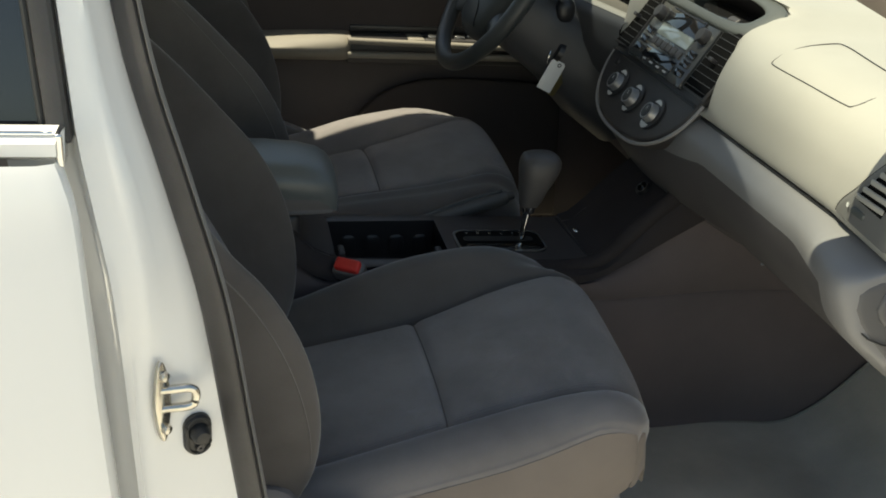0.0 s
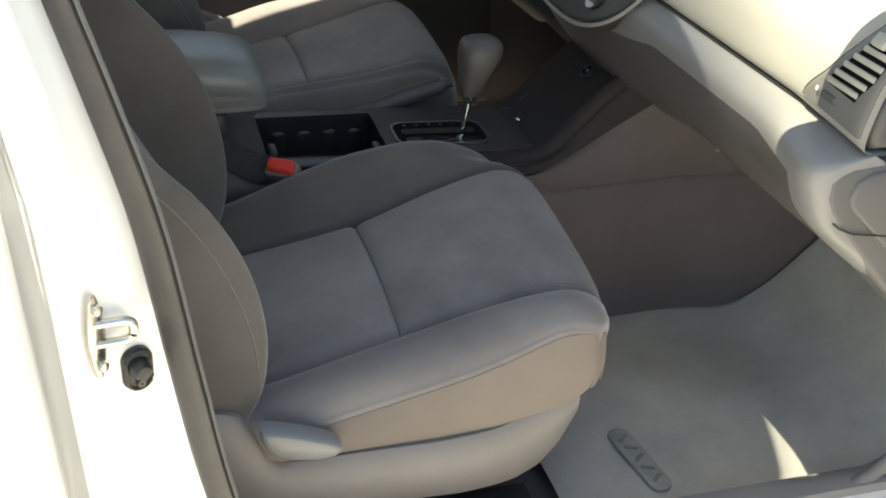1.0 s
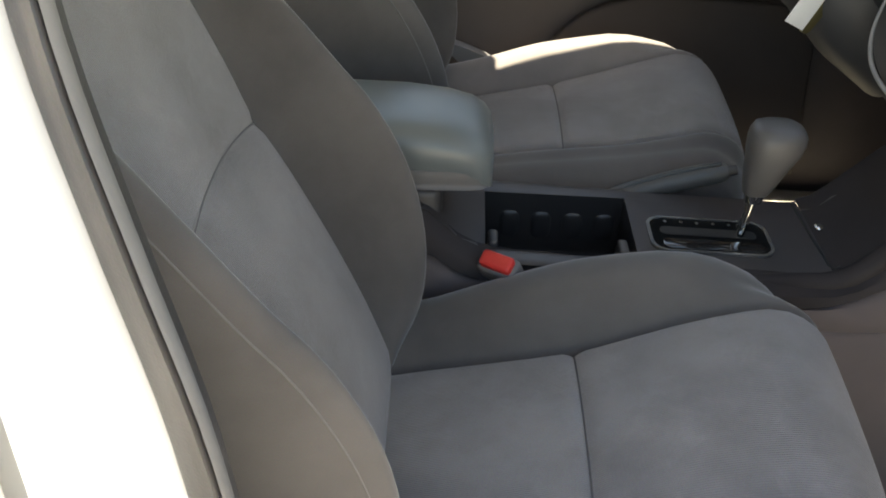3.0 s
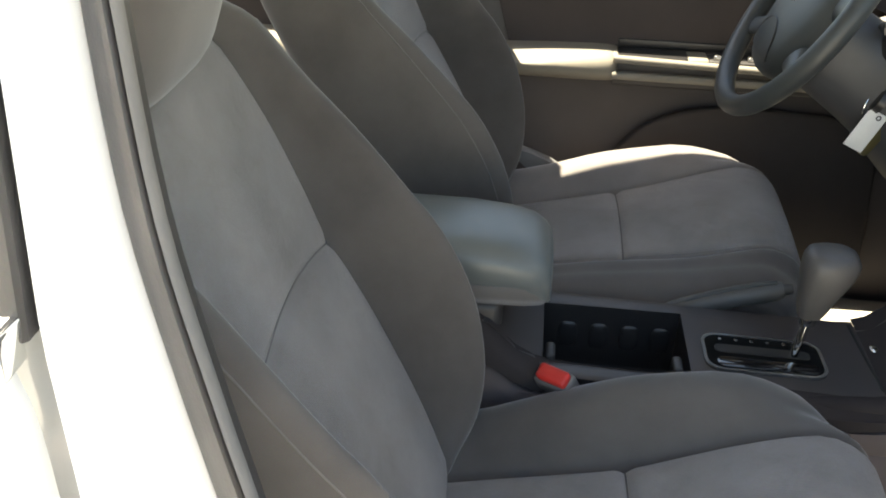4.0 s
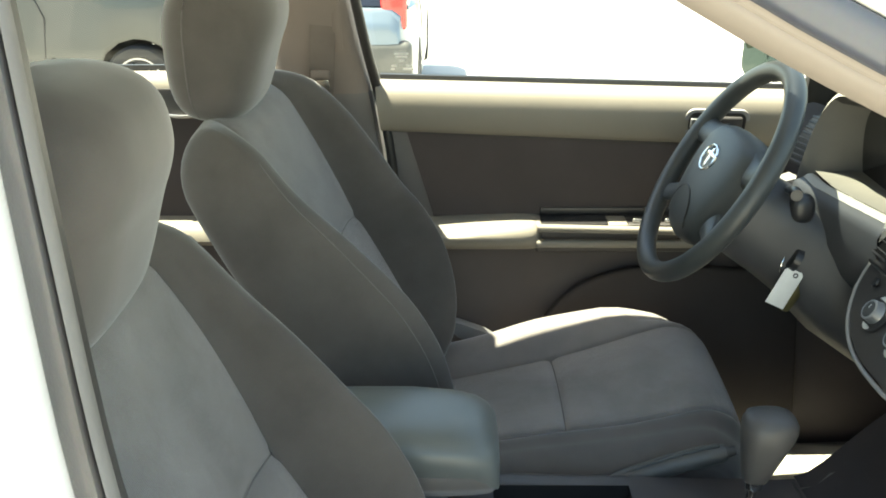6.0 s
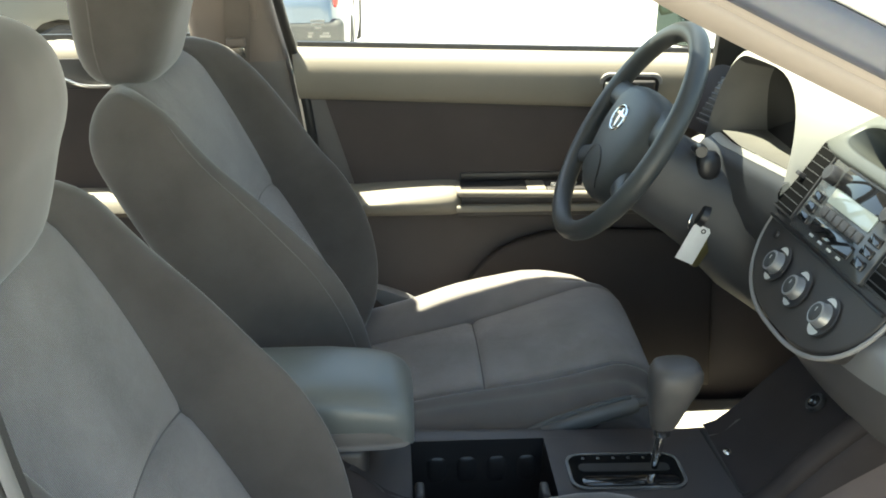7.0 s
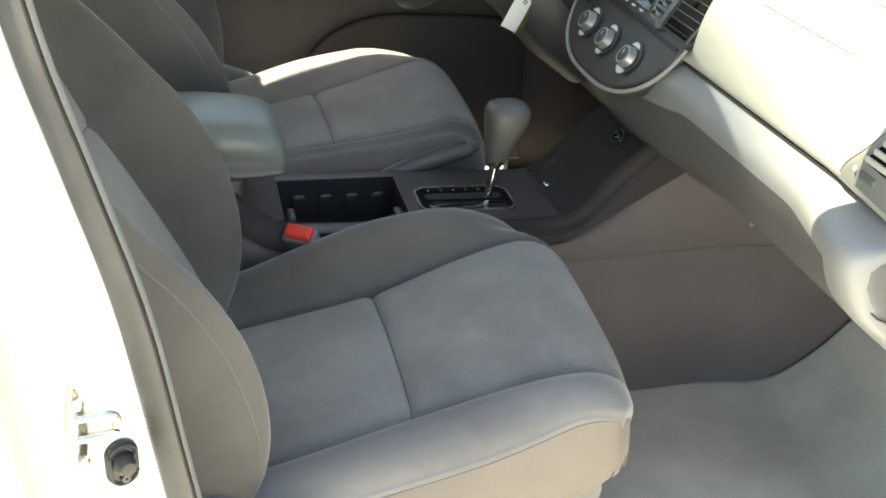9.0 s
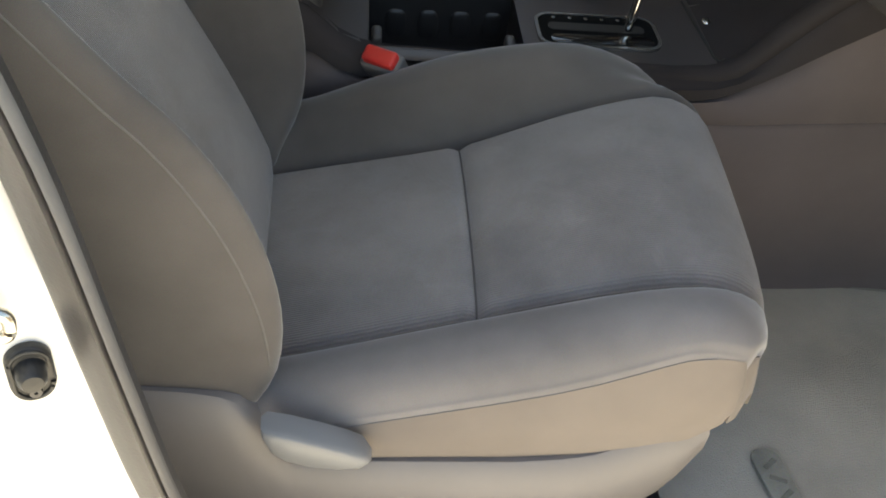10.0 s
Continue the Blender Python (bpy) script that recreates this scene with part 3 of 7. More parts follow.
def make_kick_panels():
    for name, y, x0, t in (("wall_kick_left", 0.688, 0.500, 0.03), ("wall_kick_right", -0.60, 0.74, -0.03)):
        plate(name, [(x0, y, 0.2), (1.12, y, 0.2), (1.12, y, 0.99), (x0, y, 0.99)], -t, DARKKICK if y > 0 else DARKTRIM, "dark footwell kick panel", "kick panel")
    plate("wall_fire", [(1.08, -0.66, 0.2), (1.08, 0.76, 0.2), (1.08, 0.76, 0.98), (1.08, -0.66, 0.98)], 0.03, CARPET, "dark firewall behind the footwells", "firewall")


def make_mat(label, inner, outer, patch_at=None):
    """A pile mat from the seat up the toe board; inner and outer are its side edges at rest and at the toe."""
    m = thing("floor_mat", (0.5, (inner[0] + outer[0]) / 2, 0.295), label, "floor mat", "floor mats")
    prof = spl([(0.22, 0, 0.296), (0.45, 0, 0.298), (0.60, 0, 0.300), (0.68, 0, 0.308), (0.75, 0, 0.356), (0.81, 0, 0.43), (0.87, 0, 0.51)], 44)
    rows = []
    for q in prof:
        y1 = interp(q.x, [(0.2, inner[0]), (0.46, inner[0] * 0.87 + inner[1] * 0.13), (0.7, inner[0] * 0.28 + inner[1] * 0.72), (0.87, inner[1])])
        y0 = interp(q.x, [(0.2, outer[0]), (0.75, outer[0] + 0.01), (0.87, outer[1])])
        rows.append([Vector((q.x, y0 + (y1 - y0) * k, q.z + 0.012 - (0.010 if k in (0, 1) else 0) + 0.003 * math.sin(9 * q.x + 7 * k) + 0.0012 * math.sin(31 * q.x - 23 * k))) for k in [0, 0.01] + [i / 30 for i in range(1, 30)] + [0.99, 1]])
    part("mat_pad", grid(rows), MAT, m)
    for j in (0, -1):
        part("edge_binding", tube([r[j] + Vector((0, 0, 0.006)) for r in rows], 0.004, 8), MATMARK, m, "dark stitched edge binding")
    if patch_at:
        fm = frame_at(patch_at, (0.15, -1, 0), (1, 0.15, 0))
        patch = part("name_patch", slab(rounded(0.128, 0.033, 0.015, 6), 0.004, 0.0015, m=fm), MATMARK, m, "dark stitched oval patch with worn lettering bars")
        for k in range(5):
            part("bar", rbox(0.006, 0.019, 0.0016, 0.0007, 1, fm @ Matrix.Translation((-0.042 + 0.021 * k, 0, 0.0048)) @ Matrix.Rotation(0.55 * (-1) ** k, 4, "Z")), MATBAR, patch)


# ---- seats ----
def seat(side, cy, dx, dz, head, label, lift, hx=-0.462, broad=False):
    """A velour front bucket seat; side +1 has its outer flank towards +y."""
    s = thing("front_seat", (0.0 + dx, cy, 0.30 + dz), label, "car seat", "front seats")

    def w(x, v, z):
        return Vector((x + dx, cy + side * v, z + dz + 0.045 * side * v))

    # cushion: stations from back to front
    half = spl([(0.0, 0.008), (0.05, 0.007), (0.10, 0.002), (0.122, -0.002), (0.131, -0.012), (0.140, -0.001), (0.16, 0.016), (0.185, 0.027), (0.21, 0.027), (0.232, 0.014), (0.247, -0.012), (0.2525, -0.03), (0.2565, -0.06), (0.254, -0.10), (0.246, -0.14)], 85)
    half = [(p.x, p.y) for p in half]
    outer = spl([(0.0, 0.008), (0.05, 0.007), (0.10, 0.002), (0.118, -0.002), (0.127, -0.012), (0.135, -0.002), (0.148, 0.012), (0.166, 0.021), (0.184, 0.020), (0.199, 0.010), (0.2085, -0.004), (0.2125, -0.014), (0.2165, -0.06), (0.2145, -0.10), (0.207, -0.14)], 85)
    outer = half if broad else [(p.x, p.y) for p in outer]
    rim = 0.026 if broad else 0.0125
    reach = 0.2565 if broad else 0.2165
    iseam = min(range(85), key=lambda i: abs(half[i][0] - 0.131) + (0 if half[i][1] > -0.02 else 1))
    oseam = min(range(85), key=lambda i: abs(outer[i][0] - (0.131 if broad else 0.127)) + (0 if outer[i][1] > -0.02 else 1))
    iside = min(range(85), key=lambda i: abs(outer[i][1] + rim) + (0 if outer[i][0] > 0.2 else 1))
    st = [(-0.30, 0, 1), (-0.26, 0, 1), (-0.2, 0, 1), (-0.15, 0, 1), (-0.1, 0, 1), (-0.05, 0, 1), (-0.022, 0, 1), (-0.012, 0, 1), (-0.006, 0, 1), (0.0, 0, 1), (0.006, 0, 1), (0.012, 0, 1), (0.022, 0, 1), (0.06, 0, 1), (0.10, 0, 1), (0.14, 0, 1), (0.17, -0.001, 1),
          (0.195, -0.004, 0.998), (0.215, -0.010, 0.995), (0.232, -0.019, 0.99), (0.247, -0.031, 0.985), (0.258, -0.045, 0.98), (0.266, -0.064, 0.972), (0.269, -0.085, 0.965), (0.266, -0.11, 0.96), (0.258, -0.135, 0.955), (0.245, -0.155, 0.95)]

    def crown(x, v):
        """How far the padding swells over the plain wedge, at its seams and along its bolsters."""
        k = max(0.0, min(1.0, (v + 0.131) / 0.262))
        seam = smooth(x, lift["inner_seam"]) * (1 - k) + smooth(x, lift["outer_seam"]) * k
        k = max(0.0, min(1.0, (abs(v) - 0.131) / 0.055))
        k = k * k * (3 - 2 * k)
        return seam * (1 - k) + smooth(x, lift["outer_ridge" if v > 0 else "inner_ridge"]) * k

    def top(x, drop, sc, v, h):
        base = 0.574 + 0.25 * x + 0.30 * max(0.0, min(x, 0.20)) ** 2 + crown(x, v)
        a = abs(v)
        hold = max(0.0, min(1.0, (a / reach - 0.72) / 0.24)) if v > 0 and not broad else 0.0
        hold = hold * hold * (3 - 2 * hold)
        if drop < -0.086:
            x = x * (1 - hold) + 0.269 * hold
        drop = drop * (1 - hold) - 0.045 * (1 - math.exp(drop / 0.045)) * hold
        z = base + drop
        if x < 0.16 or h > -0.03:
            hh = h if h > -0.012 else h * (1 - 0.35 * max(0, (x - 0.16) / 0.1) if h < -0.012 else 1)
        else:
            hh = h * (1 - 0.35 * min(1, max(0, (x - 0.16) / 0.1)))
        fade = smooth(x, [(-0.05, 1.0), (0.08, 0.85), (0.2, 0.2), (0.26, -0.6)]) if h > 0 else 1
        z += hh * (0.55 + 0.45 * fade)
        if a < 0.135:
            z -= 0.007 * math.exp(-(x / 0.006) ** 2)
            z += 0.010 * math.sin(math.pi * max(0, min(1, x / 0.26))) * (1 - (a / 0.135) ** 2)
        edge = rim if v > 0 else 0.026
        if h < -edge and a > 0.18:
            f = (-h - edge) / (0.14 - edge)
            ref = base + drop - edge * (0.55 + 0.45 * max(0.0, 1 - max(0, x - 0.20) / 0.07))
            low = min(ref - 0.02, interp(x, [(-0.3, 0.480), (-0.09, 0.482), (0.03, 0.4815), (0.13, 0.486), (0.177, 0.497), (0.2, 0.503), (0.23, 0.509), (0.27, 0.525)]))
            z = max(ref * (1 - f) + low * f, interp(x, [(-0.3, 0.480), (0.13, 0.486), (0.177, 0.495), (0.2, 0.502), (0.23, 0.508), (0.25, 0.518)]) if v > 0 else 0.0)
        if h < -edge and a > 0.18 and v > 0 and not broad:
            f = (-h - edge) / (0.14 - edge)
            x += (0.013 * math.sin(math.pi * min(1.0, f * 1.05)) - 0.006 * f ** 2) * max(0.0, (x - 0.12) / 0.15) ** 1.5
        corner = (0.085 if broad else 0.072) if v > 0 else 0.055
        xx = x - corner * (a * sc / (reach if v > 0 else 0.2565)) ** 4.5 * max(0, (x - 0.05) / 0.22) ** 1.5
        return w(xx, v * sc, z)

    def patch(ja, jb, sgn, i0=0, i1=len(st)):
        side_of = outer if sgn > 0 else half
        return grid([[top(x, d, c, sgn * side_of[j][0], side_of[j][1]) for j in range(ja, jb + 1)] for x, d, c in st[i0:i1]])

    mid = 9
    for nm, a, b in (("rear_seat_panel", 0, mid + 1), ("front_seat_panel", mid, len(st))):
        rows = [[top(x, d, c, -half[j][0], half[j][1]) for j in range(iseam, 0, -1)] + [top(x, d, c, outer[j][0], outer[j][1]) for j in range(oseam + 1)] for x, d, c in st[a:b]]
        part(nm, grid(rows), VELOUR, s, "ribbed grey velour seat panel", 60)
    part("inner_bolster", patch(iseam, 84, -1), VELOUR_SHADED, s, "", 60)
    part("outer_bolster", patch(oseam, iside, 1), VELOUR_LIT, s, "", 60)
    rows = [[top(x, d, c, outer[j][0], outer[j][1]) for j in range(iside, 85)] for x, d, c in st]
    rows = [[r[0], r[0] - Vector((0, 0, 0.0006))] + r[1:] for r in rows]
    if not broad:
        # the cloth runs on round the front corner, under the cushion's lip
        x, d, c = st[-1]
        fall = [q - rows[-1][1] for q in rows[-1][1:]]
        foot = rows[-1][-1].z
        for step, j in enumerate(range(iside - 1, oseam, -2)):
            lip = top(x, d, c, outer[j][0], outer[j][1])
            q = Vector((max(top(*k, outer[j][0], outer[j][1]).x for k in st[-5:]), lip.y, lip.z - 0.0006))
            deep = max(0.05, (q.z - foot) / max(0.01, -fall[-1].z))
            rows.append([lip] + [Vector((q.x + o.x + 0.003 * min(1.0, step / 4), q.y + o.y * 0.3, q.z + o.z * deep)) for o in fall])
    part("side_skirt", grid(rows), CLOTH, s, "smooth woven side skirt", 60)
    for sgn, (a, h) in ((-1, half[iseam]), (1, outer[oseam])):
        part("panel_seam", tube([top(x, d, c, sgn * a, h + 0.0012) for x, d, c in st[2:25]], 0.0010, 6), THREADDK, s)
    part("cross_seam", tube([top(0.0, 0, 1, -half[j][0], half[j][1] + 0.001) for j in range(iseam, 0, -1)] + [top(0.0, 0, 1, outer[j][0], outer[j][1] + 0.001) for j in range(oseam + 1)], 0.0009, 6), THREADDK, s)
    part("bolster_seam", tube([top(x, d, c, outer[iside][0] + 0.0003, outer[iside][1]) for x, d, c in st[3:20]], 0.0005, 6), THREAD, s)

    # plastic flank under the skirt with a swept tail
    lower = []
    for x in np.linspace(-0.30, 0.206, 36):
        zt = interp(x, [(-0.30, 0.580), (-0.24, 0.576), (-0.21, 0.570), (-0.19, 0.558), (-0.182, 0.53), (-0.172, 0.505), (-0.155, 0.492), (-0.12, 0.489), (-0.09, 0.4895), (0.03, 0.489), (0.10, 0.494), (0.14, 0.506), (0.165, 0.515), (0.185, 0.525), (0.206, 0.533)])
        zb = interp(x, [(-0.30, 0.40), (-0.1, 0.405), (0.06, 0.398), (0.13, 0.400), (0.17, 0.413), (0.192, 0.436), (0.206, 0.47)])
        bow = reach + 0.0045 - (0.055 if broad else 0.026) * max(0, (x - 0.05) / 0.16) ** 2
        lower.append([w(x, v, z) for v, z in ((bow - 0.03, zt - 0.002), (bow - 0.006, zt + 0.001), (bow, zt - 0.006), (bow + 0.006, (zt * 2 + zb) / 3), (bow + 0.004, (zt + 2 * zb) / 3), (bow - 0.006, zb + 0.004), (bow - 0.03, zb))])
    for x, back, zb in ((0.212, 0.015, 0.468), (0.215, 0.07, 0.455), (0.216, 0.2, 0.45), (0.216, 0.40, 0.45)):
        bow = reach - 0.024 - back
        lower.append([w(x, v, z) for v, z in ((bow - 0.03, 0.532), (bow - 0.006, 0.534), (bow, 0.53), (bow, 0.515), (bow, 0.495), (bow - 0.004, zb + 0.004), (bow - 0.03, zb))])
    part("flank_cover", grid(lower), SEATPLASTIC, s, "grey plastic flank cover", 50)
    # lever of the recliner
    m = frame_at(w(-0.138, reach + 0.0155, 0.536), (1, 0, -0.30), (0.22, 0, 0.85))
    prof = [(-0.052, 0.021), (-0.03, 0.023), (0.0, 0.021), (0.03, 0.017), (0.046, 0.012), (0.052, 0.004), (0.047, -0.008), (0.028, -0.017), (0.0, -0.022), (-0.022, -0.020), (-0.038, -0.010), (-0.048, 0.006)]
    rows = []
    for k, sc in ((0.0, 0.9), (0.3, 1.0), (0.75, 0.99), (0.92, 0.93), (1.0, 0.78)):
        rows.append([m @ Vector((x * sc * 0.93, z * sc * 0.74, 0)) + Vector((0, side * (0.026 * k - 0.012), 0)) for x, z in prof])
    part("recliner_lever", grid(rows, True, True), LEVER, s, "grey plastic recliner lever", 50)
    # base frame and rails
    for v in (-0.17, 0.19):
        part("rail", moved(rbox(0.40, 0.035, 0.05, 0.005), Matrix.Translation(w(-0.035, v, 0.335))), BLACK, s, "black steel seat rail")
    part("base_frame", moved(rbox(0.38, 0.36, 0.07, 0.012), Matrix.Translation(w(-0.05, 0, 0.395))), BLACK, s)

    # backrest
    bot, dirv = Vector((-0.186, 0.53)), Vector((-0.46, 0.888)).normalized()
    nor = Vector((dirv.y, -dirv.x))
    length = 0.60
    prot = [(0.0, 0.014), (0.03, 0.034), (0.055, 0.052), (0.08, 0.066), (0.11, 0.079), (0.16, 0.093), (0.21, 0.099), (0.268, 0.096), (0.32, 0.084), (0.40, 0.062), (0.473, 0.038), (0.55, 0.022), (0.62, 0.012)]
    vseam = [(0.0, 0.138), (0.1, 0.158), (0.2, 0.168), (0.27, 0.168), (0.32, 0.163), (0.38, 0.176), (0.46, 0.182), (0.54, 0.170), (0.62, 0.148)]
    wide = [(0.0, 0.80), (0.08, 0.83), (0.2, 0.85), (0.3, 0.87), (0.4, 0.91), (0.5, 0.93), (0.57, 0.87), (0.62, 0.78)]
    ts = [0.0, 0.004, 0.010, 0.02, 0.032] + list(np.linspace(0.05, 0.28, 12)) + [0.29, 0.298, 0.304, 0.31, 0.316, 0.322, 0.328, 0.334, 0.340, 0.346, 0.352, 0.362] + list(np.linspace(0.38, 0.54, 9)) + [0.556, 0.570, 0.582, 0.592, 0.599, 0.603, 0.6045]
    cross = 0.340

    prot_out = [q for q in prot if q[0] < 0.34] + [(0.40, 0.073), (0.473, 0.060), (0.53, 0.042), (0.58, 0.022), (0.62, 0.012)]

    def back_profile(t, table):
        b = smooth(t, table)
        vs = smooth(t, vseam)
        k = smooth(t, wide)
        pts = [(0, 0.004), (vs * 0.5, 0.003), (vs * 0.88, 0.0), (vs * 0.97, -0.011), (vs * 1.05, 0.10 * b), (vs + (0.215 - vs) * 0.5, 0.62 * b), (0.206, 0.95 * b), (0.222, 1.0 * b), (0.238, 0.84 * b), (0.249, 0.45 * b), (0.254, -0.015), (0.252, -0.055), (0.24, -0.085), (0.20, -0.10), (0.10, -0.11), (0, -0.112)]
        c = spl([(p[0] if p[0] < vs else vs + (p[0] - vs) * (0.254 * k - vs) / (0.254 - vs), p[1]) for p in pts], 91)
        return [(p.x, p.y) for p in c]

    def back_point(t, v, n):
        # the top rolls over, the foot tucks in
        r = 1.0
        if t > 0.53:
            r = math.sqrt(max(0.0, 1 - ((t - 0.53) / 0.0745) ** 2))
        if t < 0.035:
            r = 0.55 + 0.45 * math.sqrt(max(0.0, 1 - ((0.035 - t) / 0.035) ** 2))
        c = -0.045
        n2 = c + (n - c) * r
        v2 = v * (0.80 + 0.20 * r)
        g = 0.0
        if abs(v) < 0.17 and n > -0.02:
            g = -0.004 * math.exp(-((t - cross + 0.03 * (v / 0.17) ** 2) / 0.008) ** 2)
            if 0.02 < t < cross:
                g += 0.012 * math.sin(math.pi * t / cross) * (1 - (v / 0.18) ** 2)
        q = bot + dirv * t + nor * (n2 + g)
        return w(q.x, v2, q.y)

    prof = [back_profile(t, prot) for t in ts]
    prof_out = [back_profile(t, prot_out) for t in ts]
    js = [min(range(45), key=lambda j: abs(p[j][0] - interp(t, vseam) * 0.97)) for p, t in zip(prof, ts)]
    j0 = int(round(sum(js) / len(js)))
    kc = ts.index(0.340)
    for nm, a, b in (("lower_back_panel", 0, kc + 1), ("upper_back_panel", kc, len(ts))):
        rows = [[back_point(ts[i], -prof[i][j][0], prof[i][j][1]) for j in range(j0, 0, -1)] + [back_point(ts[i], prof_out[i][j][0], prof_out[i][j][1]) for j in range(j0 + 1)] for i in range(a, b)]
        part(nm, grid(rows), VELOUR, s, "ribbed grey velour back panel", 60)
    jb = 58
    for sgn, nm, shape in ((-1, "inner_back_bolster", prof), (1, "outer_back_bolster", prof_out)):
        part(nm, grid([[back_point(t, sgn * p[j][0], p[j][1]) for j in range(j0, jb + 1)] for t, p in zip(ts, shape)]), VELOUR_SHADED, s, "", 60)
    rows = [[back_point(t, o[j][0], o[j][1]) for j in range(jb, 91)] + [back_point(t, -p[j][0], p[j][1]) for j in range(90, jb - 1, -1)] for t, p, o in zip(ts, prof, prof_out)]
    part("back_cover", grid(rows), VELOUR_SHADED, s, "", 60)
    for sgn, shape in ((-1, prof), (1, prof_out)):
        part("back_seam", tube([back_point(t, sgn * p[49][0], p[49][1] + 0.0004) for t, p in list(zip(ts, shape))[5:38]], 0.0010, 6), THREAD, s)
        part("panel_seam", tube([back_point(t, sgn * p[j0][0], p[j0][1] + 0.0002) for t, p in list(zip(ts, shape))[5:38]], 0.0008, 6), THREADDK, s)
    pc = prof[kc]
    part("cross_seam", tube([back_point(cross - 0.03 * (sgn * pc[j][0] / 0.17) ** 2, sgn * pc[j][0], pc[j][1] + 0.0002) for sgn, j in [(-1, j) for j in range(j0, 0, -1)] + [(1, j) for j in range(j0 + 1)]], 0.0009, 6), THREAD, s)
    # headrest: a thick leaning pad on two posts
    hc = w(hx, 0, head)
    front = [(-0.10, 0.0), (-0.096, 0.026), (-0.084, 0.043), (-0.055, 0.055), (-0.025, 0.064), (0.0, 0.072), (0.02, 0.079), (0.047, 0.084), (0.08, 0.081), (0.102, 0.072), (0.12, 0.052), (0.13, 0.027), (0.134, 0.0)]
    rear = [(-0.10, 0.0), (-0.096, 0.034), (-0.086, 0.056), (-0.06, 0.071), (0.0, 0.078), (0.05, 0.076), (0.10, 0.058), (0.126, 0.03), (0.134, 0.0)]
    half_width = [(-0.10, 0.0), (-0.096, 0.085), (-0.085, 0.116), (-0.05, 0.131), (0.0, 0.133), (0.05, 0.132), (0.09, 0.122), (0.115, 0.100), (0.129, 0.06), (0.134, 0.0)]
    rows = []
    for zz in [-0.0995, -0.097, -0.093, -0.087, -0.079, -0.07] + list(np.linspace(-0.058, 0.108, 20)) + [0.115, 0.121, 0.126, 0.130, 0.1325, 0.1338]:
        f, r, wide_at = smooth(zz, front), smooth(zz, rear), smooth(zz, half_width)
        ring_pts = []
        for j in range(44):
            b = 2 * math.pi * j / 44
            cx, sy = math.cos(b), math.sin(b)
            ring_pts.append(hc + Vector((math.copysign(abs(cx) ** 0.72, cx) * (f if cx > 0 else r), math.copysign(abs(sy) ** 0.62, sy) * wide_at, zz * (0.87 if zz > 0 else 1.0))))
        rows.append(ring_pts)
    hr = part("headrest", grid(rows, True, True), VELOUR_SHADED, s, "plump grey velour headrest", 60)
    for k in (-1, 1):
        part("post", tube([hc + Vector((0.0, 0.06 * k, -0.08)), hc + Vector((0.0, 0.06 * k, -0.14))], 0.006, 10), CHROME, hr, "chrome headrest post")
    for j in (13, 31):
        part("headrest_seam", tube([r[j] for r in rows[3:-3]], 0.0013, 6), THREAD, hr)
    return s


def make_buckle(y, x, label):
    b = thing("seat_belt_buckle", (x, y, 0.55), label, "seat belt buckle", "seat belt buckles")
    m = frame_at((x, y, 0.612), (0.85, -0.5, 0.0), (-0.28, -0.50, 0.82)) @ Matrix.Scale(1.04, 4)
    part("stalk", moved(rbox(0.047, 0.112, 0.025, 0.006, 3), m @ Matrix.Translation((0, -0.052, 0.0))), TRIMDK, b, "grey plastic buckle body")
    part("release_button", moved(rbox(0.038, 0.030, 0.0190, 0.004, 3), m @ Matrix.Translation((0, -0.002, 0.0))), RED, b, "red release button")


